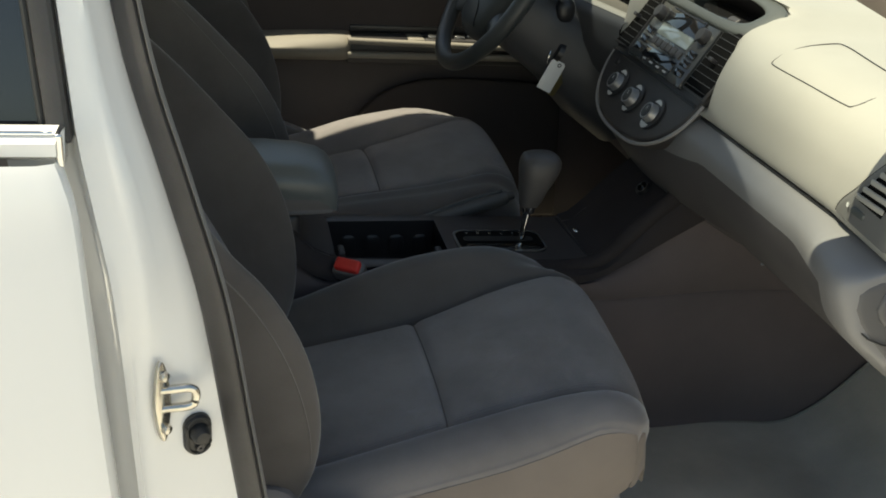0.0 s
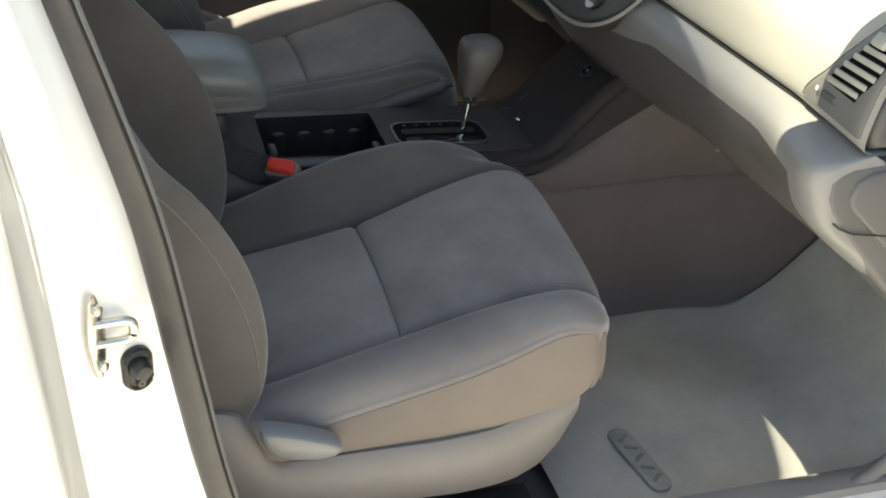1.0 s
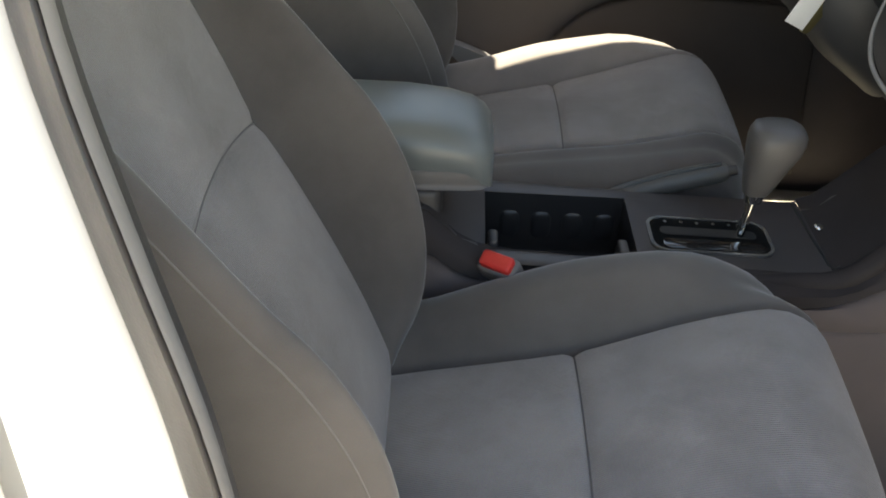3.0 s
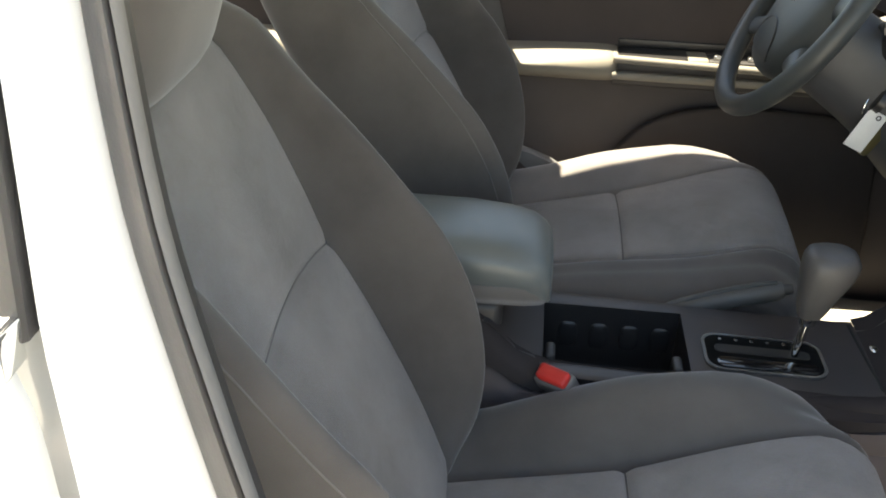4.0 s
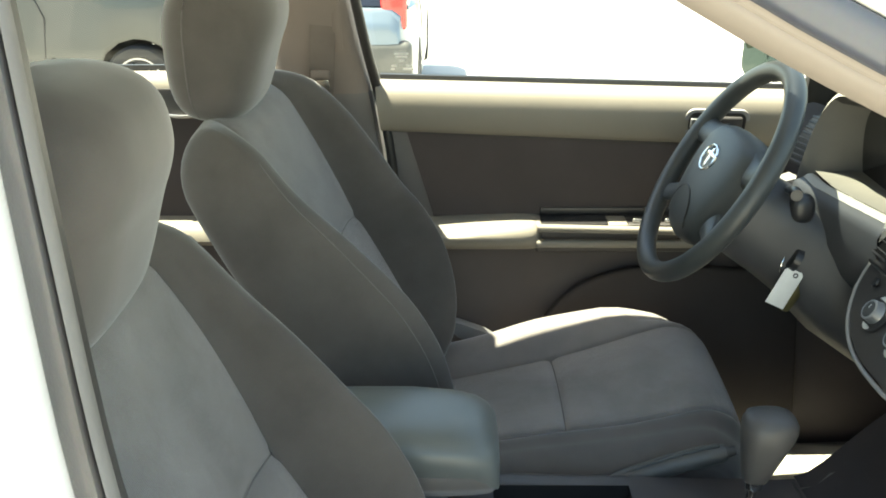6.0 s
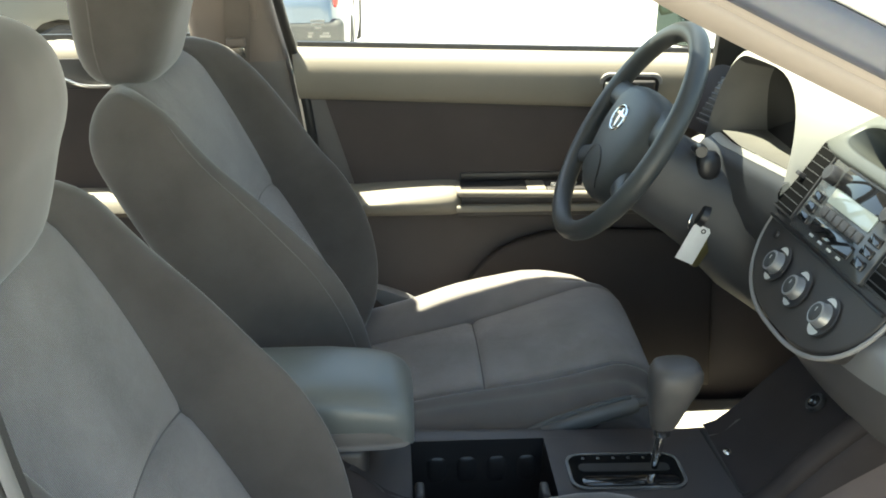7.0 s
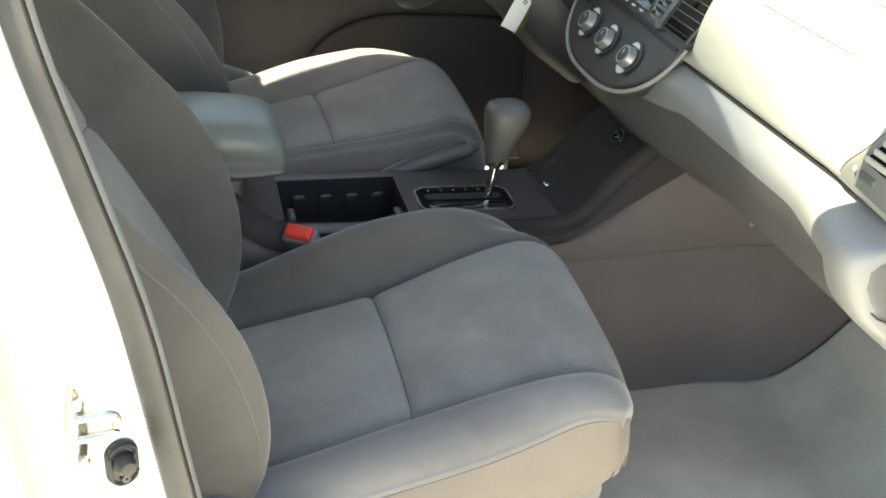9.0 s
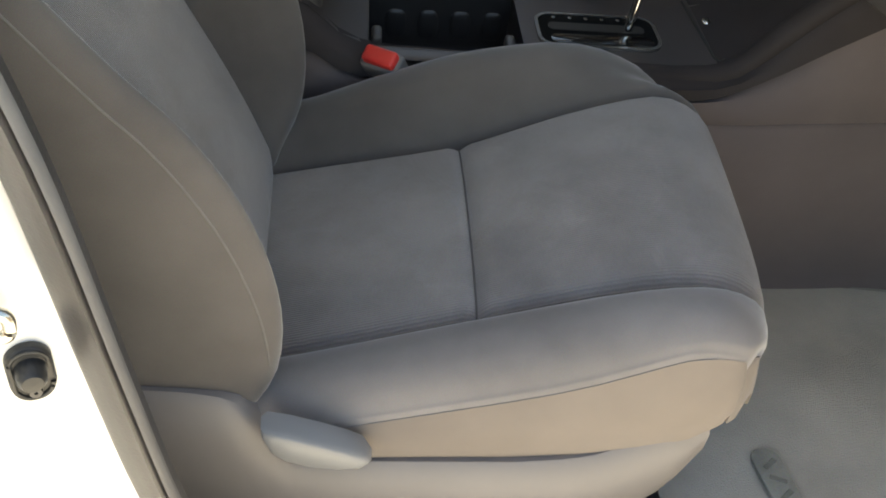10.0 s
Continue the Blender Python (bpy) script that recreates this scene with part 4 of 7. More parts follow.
# ---- centre console ----
def make_console():
    c = thing("center_console", (0.1, -0.02, 0.29), "charcoal plastic centre console with an empty dark tray and shift gate", "centre console")
    top = [(-0.42, 0.66), (-0.20, 0.675), (-0.17, 0.665), (-0.14, 0.632), (-0.10, 0.612), (0.0, 0.609), (0.25, 0.605), (0.30, 0.603), (0.325, 0.607), (0.345, 0.622), (0.37, 0.648), (0.40, 0.680), (0.44, 0.716), (0.48, 0.742), (0.56, 0.775)]
    edge = [(-0.42, 0.60), (-0.17, 0.62), (-0.12, 0.585), (0.2, 0.578), (0.27, 0.575), (0.315, 0.584), (0.372, 0.613), (0.42, 0.644), (0.482, 0.680), (0.56, 0.725)]
    xs = list(np.linspace(-0.40, 0.55, 40))
    near, far, low = [], [], []
    for x in xs:
        t, e = interp(x, top), interp(x, edge)
        a = interp(x, [(-0.4, -0.095), (0.0, -0.118), (0.3, -0.128), (0.4, -0.125), (0.55, -0.12)])
        near.append([Vector((x, y, z)) for y, z in ((a + 0.028, t), (a + 0.012, t - 0.003), (a + 0.003, t - 0.012), (a - 0.002, (t + e) / 2), (a - 0.004, e))])
        b = a + 0.205
        far.append([Vector((x, y, z)) for y, z in ((b - 0.028, t), (b - 0.012, t - 0.003), (b - 0.003, t - 0.012), (b + 0.002, e), (b + 0.01, 0.29))])
    part("passenger_side_rail", grid(near), RAILDK, c, "", 50)
    part("driver_side_panel", grid(far), CONSOLEDK, c, "", 50)
    # carpeted flank below, flaring forward to the firewall
    for x in np.linspace(-0.42, 0.98, 44):
        e = interp(x, edge + [(0.62, 0.74), (1.0, 0.80)]) + 0.002
        a = interp(x, [(-0.4, -0.095), (0.0, -0.118), (0.3, -0.128), (0.45, -0.1235), (0.56, -0.122), (0.7, -0.145), (1.0, -0.20)])
        bulge = interp(x, [(-0.4, 0.0), (0.2, 0.001), (0.5, 0.003), (0.8, 0.006)])
        zs = 0.545
        low.append([Vector((x, y, z)) for y, z in ((a + 0.014, e - 0.004), (a + 0.004, e - 0.008), (a - 0.002 - bulge, (e + zs) / 2 + 0.012), (a - 0.004 - bulge, min(e - 0.014, zs + 0.004 + 0.05 * max(0, x - 0.35))), (a - 0.001 - bulge, min(e - 0.016, zs + 0.05 * max(0, x - 0.35))), (a - 0.006 - bulge, min(e - 0.02, zs - 0.005 + 0.05 * max(0, x - 0.35))), (a - 0.012 - bulge, 0.42), (a - 0.02 - bulge, 0.33), (a - 0.03 - bulge, 0.30), (a - 0.06, 0.285))])
    part("flank", grid(low), DARKFLANK, c, "dark brownish-grey moulded tunnel side", 50)

    def deck(x0, x1, y0, y1, n=10):
        return grid([[Vector((x, y, interp(x, top) + 0.0005 - 0.002 * ((2 * (y - y0) / (y1 - y0) - 1) ** 4))) for y in np.linspace(y0, y1, 9)] for x in np.linspace(x0, x1, n)])
    part("gate_deck", deck(0.083, 0.313, -0.10, 0.078), CONSOLEDK, c, "", 50)
    part("ramp", deck(0.313, 0.55, -0.10, 0.085, 14), DARKPANEL, c, "dark front bin lid", 50)
    ridge = [Vector((x, -0.106, interp(x, top) - 0.013 + 0.012 * min(1.0, (x - 0.22) / 0.16))) for x in np.linspace(0.22, 0.55, 22)]
    part("ramp_ridge", tube(ridge, [0.012 + 0.003 * min(1.0, i / 10) for i in range(22)], 16), DARKPANEL, c, "rounded raised edge of the ramp", 60)
    sm = frame_at((0.418, -0.030, 0.6985), (0, -1, 0), (0.70, 0, 0.71))
    sk = part("power_socket", lathe([(0.008, 0.004), (0.010, 0.006), (0.0125, 0.006), (0.0135, 0.003), (0.014, 0.0)], 24, sm), BLACK, c, "round black power socket")
    part("socket_cap", lathe([(0.0005, 0.010), (0.006, 0.0095), (0.0085, 0.007), (0.009, 0.0)], 20, sm), GLOSS, sk, "glossy socket cap")
    part("rear_deck", deck(-0.40, -0.097, -0.09, 0.085), CONSOLEDK, c, "", 50)
    part("tray_rail", deck(-0.10, 0.085, -0.118, -0.088), CONSOLEDK, c, "", 50)
    part("tray_rail", deck(-0.10, 0.085, 0.048, 0.082), CONSOLEDK, c, "", 50)
    # tray: open box with a moulded far wall
    x0, x1, y0, y1, zt, zb = -0.097, 0.083, -0.088, 0.048, 0.612, 0.50
    ring_t = [(x0, y0), (x1, y0), (x1, y1), (x0, y1)]
    v = [(x, y, zt) for x, y in ring_t] + [(x * 0.96 + 0.0, y * 0.92, zb) for x, y in ring_t]
    part("tray", (v, [(0, 1, 5, 4), (1, 2, 6, 5), (2, 3, 7, 6), (3, 0, 4, 7), (4, 5, 6, 7)]), BLACK, c, "empty black storage tray", 20)
    for k in range(4):
        part("tray_finger", moved(blob(0.015, 0.008, 0.022, 3.0), Matrix.Translation((-0.062 + 0.041 * k, 0.0515, 0.566))), BLACK, c)
    part("tray_divider", moved(rbox(0.012, 0.03, 0.045, 0.004), Matrix.Translation((0.068, -0.072, 0.592))), CONSOLE, c)
    part("tray_divider", moved(rbox(0.012, 0.03, 0.04, 0.004), Matrix.Translation((-0.088, -0.072, 0.60))), CONSOLE, c)
    # shift gate: black plate with a raised bright rim and glossy inlay
    gm = frame_at((0.178, -0.032, 0.6065), (1, 0, -0.015), (0, 1, 0))
    out = rounded(0.150, 0.082, 0.022, 8)
    inn = rounded(0.142, 0.074, 0.019, 8)
    rows = [[gm @ Vector((p[0], p[1], 0)) for p in out], [gm @ Vector((p[0], p[1], 0.004)) for p in out], [gm @ Vector((p[0], p[1], 0.004)) for p in inn], [gm @ Vector((p[0], p[1], -0.002)) for p in inn]]
    g = part("shift_gate", grid(rows, True), SILVERDK, c, "dark satin gate rim", 30)
    part("gate_plate", slab(inn, 0.002, 0, m=gm), VENTBLACK, g)
    part("gloss_inlay", slab([(x, y) for x, y in rounded(0.125, 0.022, 0.010, 6)], 0.0015, 0.0005, m=gm @ Matrix.Translation((0.003, -0.022, 0.002))), GLOSS, g, "glossy black indicator window")
    part("slot", slab(rounded(0.118, 0.018, 0.007, 5), 0.0012, 0, m=gm @ Matrix.Translation((0.0, 0.008, 0.002))), BLACKRUB, g)
    for k in range(6):
        part("marking", slab(rounded(0.004, 0.005, 0.001, 2), 0.0006, 0, m=gm @ Matrix.Translation((-0.05 + 0.02 * k, 0.030, 0.0022))), SILVERDK, g)
    # lid line and thumb notch of the front bin
    part("lid_gap", tube([(0.306, 0.066, 0.6045), (0.308, 0.0, 0.6055), (0.312, -0.080, 0.6045), (0.317, -0.086, 0.605), (0.323, -0.084, 0.607)], 0.0018, 6), BLACKRUB, c)
    part("thumb_notch", moved(blob(0.006, 0.008, 0.003), Matrix.Translation((0.323, 0.005, 0.6085))), CHROME, c, "small bright latch")
    # armrest lid and its box
    rows = []
    for x, s, up in ((-0.43, 0.80, 0.0), (-0.42, 0.95, 0.0), (-0.38, 1.0, 0.0), (-0.28, 1.0, 0.004), (-0.2, 1.0, 0.004), (-0.15, 0.99, 0.0), (-0.12, 0.96, -0.006), (-0.104, 0.90, -0.014), (-0.096, 0.80, -0.022), (-0.093, 0.6, -0.03)):
        sec = spl([(-0.082, 0.700), (-0.086, 0.720), (-0.083, 0.738), (-0.068, 0.7495), (-0.04, 0.754), (0.0, 0.755), (0.035, 0.754), (0.058, 0.7495), (0.070, 0.738), (0.073, 0.720), (0.069, 0.700)], 34)
        rows.append([Vector((x, -0.007 + (p.x + 0.007) * s, 0.722 + (p.y - 0.722) * (0.4 + 0.6 * s) + up)) for p in sec])
    part("armrest_lid", grid(rows), VINYL, c, "padded grey vinyl armrest lid", 60)
    rows = []
    for x, s in ((-0.43, 0.85), (-0.42, 0.97), (-0.3, 1.0), (-0.16, 1.0), (-0.125, 0.97), (-0.106, 0.91), (-0.098, 0.80)):
        sec = spl([(-0.0835, 0.706), (-0.0835, 0.698), (-0.081, 0.687), (-0.074, 0.681), (0.06, 0.681), (0.068, 0.687), (0.0695, 0.698), (0.0695, 0.706)], 26)
        rows.append([Vector((x, -0.007 + (p.x + 0.007) * s, p.y)) for p in sec])
    part("armrest_base", grid(rows, True, True), TRIMDK, c, "grey plastic armrest underside", 50)
    part("armrest_box", moved(rbox(0.27, 0.145, 0.10, 0.012), Matrix.Translation((-0.285, -0.006, 0.63))), CONSOLE, c)

    s = thing("shift_lever", (0.22, -0.025, 0.60), "grey shift lever with chrome collar standing in the gate", "gear lever")
    b, k = Vector((0.216, -0.026, 0.606)), Vector((0.224, -0.022, 0.668))
    part("shaft", tube([b, b.lerp(k, 0.5), k], [0.0065, 0.0065, 0.007], 14), CHROME, s, "chrome shaft")
    part("collar", tube([k - Vector((0, 0, 0.012)), k, k + Vector((0.001, 0, 0.006))], [0.011, 0.0125, 0.0125], 18), CHROME, s, "chrome collar")
    rows = []
    for h, rx, ry, ox in ((0.0, 0.0145, 0.0145, 0), (0.010, 0.018, 0.018, 0.002), (0.026, 0.0225, 0.022, 0.005), (0.042, 0.027, 0.0255, 0.009), (0.054, 0.031, 0.028, 0.012), (0.066, 0.033, 0.0295, 0.014), (0.075, 0.0325, 0.029, 0.015), (0.082, 0.029, 0.0265, 0.015), (0.086, 0.022, 0.020, 0.015), (0.0875, 0.010, 0.009, 0.015)):
        rows.append([k + Vector((ox + math.copysign(abs(math.cos(a)) ** 0.7, math.cos(a)) * rx, math.copysign(abs(math.sin(a)) ** 0.7, math.sin(a)) * ry + 0.1 * h, h)) for a in (2 * math.pi * i / 28 for i in range(28))])
    kn = part("knob", grid(rows, True, True), KNOB, s, "grey moulded shift knob", 60)
    part("release_button", moved(rbox(0.016, 0.008, 0.014, 0.003), Matrix.Translation(k + Vector((0.006, 0.030, 0.066)))), CONSOLE, kn)

    h = thing("parking_brake", (0.06, 0.10, 0.52), "grey parking brake lever lying beside the driver seat", "parking brake")
    p = spl([(0.045, 0.102, 0.552), (0.085, 0.101, 0.582), (0.125, 0.10, 0.602), (0.18, 0.098, 0.622), (0.222, 0.096, 0.634)], 16)
    part("grip", tube(p, [0.016, 0.017, 0.018, 0.0175, 0.017, 0.016, 0.0155, 0.015, 0.015, 0.015, 0.015, 0.015, 0.015, 0.0145, 0.014, 0.011], 16), GRIP, h, "grey moulded grip")
    part("grip_ridge", tube([q + Vector((0, -0.004, 0.0155)) for q in p[3:15]], 0.0028, 8), HUB, h)
    part("button", tube([(0.222, 0.096, 0.634), (0.234, 0.096, 0.637)], [0.008, 0.0065], 12), CONSOLE, h)
    part("boot", moved(blob(0.05, 0.022, 0.035), Matrix.Translation((0.045, 0.103, 0.555))), BLACKRUB, h)
    part("bracket", moved(rbox(0.10, 0.03, 0.22, 0.006), Matrix.Translation((0.02, 0.103, 0.42))), BLACK, h)


GRIP = surface("brake_grip", (0.085, 0.086, 0.086), 0.45, 0.08, 20, 1200, 0.2, 0.0003)
KNOB = surface("shift_knob_vinyl", (0.075, 0.07, 0.068), 0.45, 0.08, 20, 1200, 0.2, 0.0003)
SILVERDK = surface("satin_dark_rim", (0.3, 0.3, 0.3), 0.25, 0.05, 20, 900, 0.05, metal=0.8)
DARKPANEL = surface("dark_bin_panel", (0.031, 0.0265, 0.0275), 0.7, 0.14, 10, 1400, 0.2, 0.0003, specular=0.2)
DARKFLANK = surface("tunnel_flank", (0.116, 0.096, 0.097), 0.85, 0.1, 8, 900, 0.35, 0.0006, sheen=0.1)


# ---- dashboard ----
SO = Vector((0.369, 0.0, 0.815))
SU = Vector((0.525, 0.0, 0.851)).normalized()
SN = Vector((-0.851, 0.0, 0.525)).normalized()


def stack(a, b, n=0.0):
    """A place on the tilted centre stack: a to the passenger side, b up, n out of it."""
    return SO + Vector((0, -a, 0)) + SU * b + SN * n


def stack_pose(a, b, n=0.0):
    return frame_at(stack(a, b, n), (0, -1, 0), SU)


def make_dashboard():
    d = thing("dashboard", (0.6, 0.0, 0.7), "stone grey moulded dashboard with airbag lid and light lower band", "dashboard")
    ys = sorted(list(np.linspace(-0.665, 0.70, 92)) + [s * v for s in (-1, 1) for v in (0.194, 0.192, 0.188, 0.183, 0.175)])

    def centre(y):
        return max(0.0, 1 - (y / 0.24) ** 2) ** 1.0 if abs(y) < 0.24 else 0.0

    def bay(y):
        """The pad steps back around the centre stack."""
        return 1 - (y / 0.193) ** 8 if abs(y) < 0.193 else 0.0

    rows = []
    for y in ys:
        k = max(0.0, (abs(y) - 0.52) / 0.15)
        c = bay(y)
        e = bay(y * 1.09)
        hu = 0.02 * smooth(y, [(-0.24, 0.0), (-0.15, 1.0), (0.6, 1.0)])
        pts = [(0.98 - 0.25 * (y / 0.68) ** 2, 1.0 + 0.5 * hu), (0.86 - 0.2 * (y / 0.68) ** 2, 1.006 + 0.9 * hu), (0.72, 1.009 + hu), (0.62, 1.008 + hu), (0.545 - 0.013 * e, 1.006 + hu + 0.0045 * e), (0.485 + 0.115 * e, 0.996 + hu - 0.02 * e), (0.447 + 0.14 * e + 0.01 * c, 0.972 + 0.7 * hu - 0.045 * e), (0.428 + 0.07 * c, 0.940 - 0.03 * c), (0.421 + 0.05 * c, 0.905 - 0.01 * c), (0.420, 0.878), (0.427, 0.8695), (0.45, 0.867)]
        if y > 0.17:
            pts = [(x + (0.075 * min(1, (y - 0.17) / 0.05) if i > 4 else 0), z) for i, (x, z) in enumerate(pts)]
        cur = spl([(x - 0.012 * k, 0, z - 0.004 * k) for x, z in pts], 40)
        rows.append([Vector((q.x, y, q.z)) for q in cur])
    part("top_pad", grid(rows), STONE, d, "soft stone grey dash top", 50)
    # lower band under the gap line, and the dark knee panel beneath it
    rows, knee, under = [], [], []
    for fold, y in [(0.05, -0.6665), (0.02, -0.667)] + [(0.0, y) for y in [-0.667, -0.666, -0.664, -0.661, -0.657, -0.652, -0.645, -0.637] + list(np.linspace(-0.628, 0.70, 68))]:
        k = max(0.0, (abs(y) - 0.50) / 0.16)
        c = centre(y)
        wrapped = 0.030 * (1 - math.sqrt(max(0.0, 1 - max(0.0, (-y - 0.630) / 0.037) ** 2))) + fold
        bk = -0.045 * min(1.0, k) * (1 if y < 0 else 0.4) + wrapped
        drop = -0.045 * c
        pts = [(0.44, 0.8655), (0.424, 0.865), (0.409 + bk, 0.854), (0.399 + bk, 0.837), (0.401 + bk * 0.85, 0.812 + drop), (0.413 + bk * 0.65, 0.778 + drop), (0.437 + bk * 0.2 + wrapped * 0.6, 0.742 + drop * 0.8), (0.468 + wrapped * 0.6, 0.712 + drop * 0.5)]
        if y > 0.20:
            pts = [(x + 0.06, z) for x, z in pts]
        cur = spl([(x, 0, z) for x, z in pts], 26)
        rows.append([Vector((q.x, y, q.z)) for q in cur[:14]])
        under.append([Vector((q.x, y, q.z)) for q in cur[13:]])
        e = cur[-1]
        knee.append([Vector((x, y, z)) for x, z in ((e.x, e.z), (e.x + 0.012, e.z - 0.006), (e.x + 0.03, e.z - 0.022), (e.x + 0.10, e.z - 0.06), (e.x + 0.30, e.z - 0.08), (1.02, e.z - 0.02))])
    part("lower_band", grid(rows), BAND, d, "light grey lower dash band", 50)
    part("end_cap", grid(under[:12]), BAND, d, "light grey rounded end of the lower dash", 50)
    # split where the sun leaves the curve; the darker grey holds the shade below
    part("glove_box_face", grid(under[11:]), BAND_SHADED, d, "lower dash and glove box face, shade put into its darker grey", 50)
    part("knee_panel", grid(knee), DARKTRIM, d, "dark lower dash underside", 50)
    part("gap_line", tube([(0.4245, y, 0.8672) for y in np.linspace(-0.60, -0.145, 30)], 0.002, 8), BLACKRUB, d)
    part("glove_box_lock", lathe([(0.0005, 0.002), (0.003, 0.0015), (0.0035, 0)], 14, frame_at((0.463, -0.35, 0.716), (0, 1, 0), (0.6, 0, 0.8))), TRIM, d)
    bol = []
    for y in np.linspace(0.115, 0.685, 24):
        sag = 0.012 * (1 - ((y - 0.4) / 0.3) ** 2)
        cur = spl([(0.50, 0, 0.735), (0.512, 0, 0.70), (0.528, 0, 0.655 - sag), (0.548, 0, 0.622 - sag), (0.59, 0, 0.604 - sag), (0.70, 0, 0.60), (0.98, 0, 0.62)], 22)
        bol.append([Vector((q.x, y, q.z)) for q in cur])
    part("knee_bolster", grid(bol), DARKKICK, d, "dark brown panel under the column", 50)
    # end of the dashboard beside the door
    em = frame_at((0, -0.6045, 0), (1, 0, 0), (0, 0, 1))
    low_end = [(0.425, 0.857), (0.402, 0.855), (0.387, 0.848), (0.377, 0.838), (0.379, 0.817), (0.388, 0.799), (0.402, 0.783), (0.417, 0.768), (0.447, 0.738), (0.480, 0.706), (0.517, 0.673), (0.552, 0.643), (0.60, 0.632), (0.74, 0.632), (0.74, 0.857), (0.62, 0.857), (0.50, 0.857)]
    ep = part("end_panel", slab(low_end, 0.064, 0.010, 4, em), ENDGREY, d, "grey dash end panel")
    ins = [(0.452, 0.850), (0.425, 0.847), (0.410, 0.838), (0.405, 0.82), (0.412, 0.806), (0.430, 0.790), (0.468, 0.757), (0.503, 0.724), (0.538, 0.692), (0.57, 0.664), (0.61, 0.652), (0.72, 0.652), (0.72, 0.854), (0.60, 0.854)]
    part("inner_field", slab(ins, 0.0685, 0.0045, 3, em), ENDGREY, ep, "raised field of the end panel")
    part("panel_gap", tube([em @ Vector((x, y, z)) for x, y, z in ((0.392, 0.7935, 0.060), (0.404, 0.784, 0.0645), (0.421, 0.777, 0.0665), (0.47, 0.771, 0.0688), (0.532, 0.762, 0.0688), (0.66, 0.748, 0.0688))], 0.0012, 6), BLACKRUB, ep)
    up_end = [(0.419, 0.8685), (0.50, 0.8675), (0.62, 0.8665), (0.74, 0.866), (0.74, 0.990), (0.62, 1.004), (0.52, 0.999), (0.468, 0.984), (0.440, 0.963), (0.422, 0.933), (0.414, 0.908), (0.413, 0.882)]
    part("vent_side", slab(up_end, 0.062, 0.012, 4, em), VENT_SHADED, d, "side of the vent, shade put into its dark grey")
    # airbag lid outline as a fine recessed joint
    lid = spl([(0.47, -0.272, 0.9887), (0.457, -0.276, 0.9808), (0.4535, -0.29, 0.9783), (0.4535, -0.37, 0.9783), (0.4535, -0.455, 0.9783), (0.457, -0.472, 0.9808), (0.475, -0.478, 0.9914), (0.51, -0.474, 1.002), (0.527, -0.455, 1.005), (0.54, -0.37, 1.0066), (0.551, -0.29, 1.0076), (0.54, -0.275, 1.0066), (0.50, -0.271, 1.0), (0.47, -0.272, 0.9887)], 90)
    part("airbag_lid_joint", tube(lid, 0.0007, 6), BLACKRUB, d)

    # passenger end vent, wrapped over the rounded pad
    curve = spl([(0.420, 0, 0.880), (0.421, 0, 0.905), (0.428, 0, 0.94), (0.447, 0, 0.972), (0.485, 0, 0.996), (0.545, 0, 1.006), (0.59, 0, 1.0075)], 90)
    reach = [0.0]
    for a, b in zip(curve, curve[1:]):
        reach.append(reach[-1] + (b - a).length)

    def wrap(s, y, n=0.0):
        """A place on the pad: s up along its profile, y across, n out of it."""
        k = max(0.0, (abs(y) - 0.52) / 0.15)
        x = float(np.interp(s, reach, [q.x for q in curve]))
        z = float(np.interp(s, reach, [q.z for q in curve]))
        t = wrap_dir(s)
        return Vector((x - 0.012 * k - t.z * n, y, z - 0.004 * k + t.x * n))

    def wrap_dir(s):
        a = [float(np.interp(s + e, reach, [q.x for q in curve])) for e in (-0.004, 0.004)]
        b = [float(np.interp(s + e, reach, [q.z for q in curve])) for e in (-0.004, 0.004)]
        return Vector((a[1] - a[0], 0, b[1] - b[0])).normalized()

    def rim_y(s):
        return smooth(s, [(0.0, -0.543), (0.045, -0.574), (0.095, -0.600), (0.16, -0.604), (0.2, -0.604)])
    rows = []
    for s in np.linspace(0.002, 0.205, 40):
        y0 = rim_y(s)
        rows.append([wrap(s, y0, -0.001), wrap(s, y0 - 0.001, 0.0025), wrap(s, y0 - 0.004, 0.0036)] + [wrap(s, y, 0.004) for y in np.linspace(y0 - 0.010, -0.652, 8)] + [wrap(s, -0.6555, 0.002), wrap(s, -0.656, -0.004)])
    v = part("end_vent", grid(rows), VENTBODY, d, "side air vent wrapped over the dash corner", 40)
    part("vent_seam", tube([wrap(s, rim_y(s) + 0.0004, 0.0012) for s in np.linspace(0.001, 0.2, 34)], 0.0011, 6), BLACKRUB, v)
    rows = []
    for s in np.linspace(0.030, 0.185, 30):
        rows.append([wrap(s, y, 0.0046) for y in np.linspace(rim_y(s) - 0.014, smooth(s, [(0.03, -0.633), (0.06, -0.648), (0.2, -0.652)]), 6)])
    part("vent_mouth", grid(rows), VENTBLACK, v)
    for k in range(14):
        s = 0.036 + 0.0107 * k
        a, b = rim_y(s) - 0.0155, smooth(s, [(0.03, -0.632), (0.06, -0.647), (0.2, -0.651)])
        m = frame_at(wrap(s, (a + b) / 2, 0.0062), (0, -1, 0), wrap_dir(s))
        part("slat", moved(rbox(a - b, 0.0062, 0.0035, 0.0012, 2), m @ Matrix.Rotation(0.25, 4, "X")), STONE, v)
        if k == 5:
            part("slide_knob", moved(rbox(0.020, 0.015, 0.008, 0.003), m @ Matrix.Translation((-0.004, 0.0, 0.005))), STONE, v)
    m = frame_at(wrap(0.018, -0.592, 0.004), (0, -1, 0), wrap_dir(0.018))
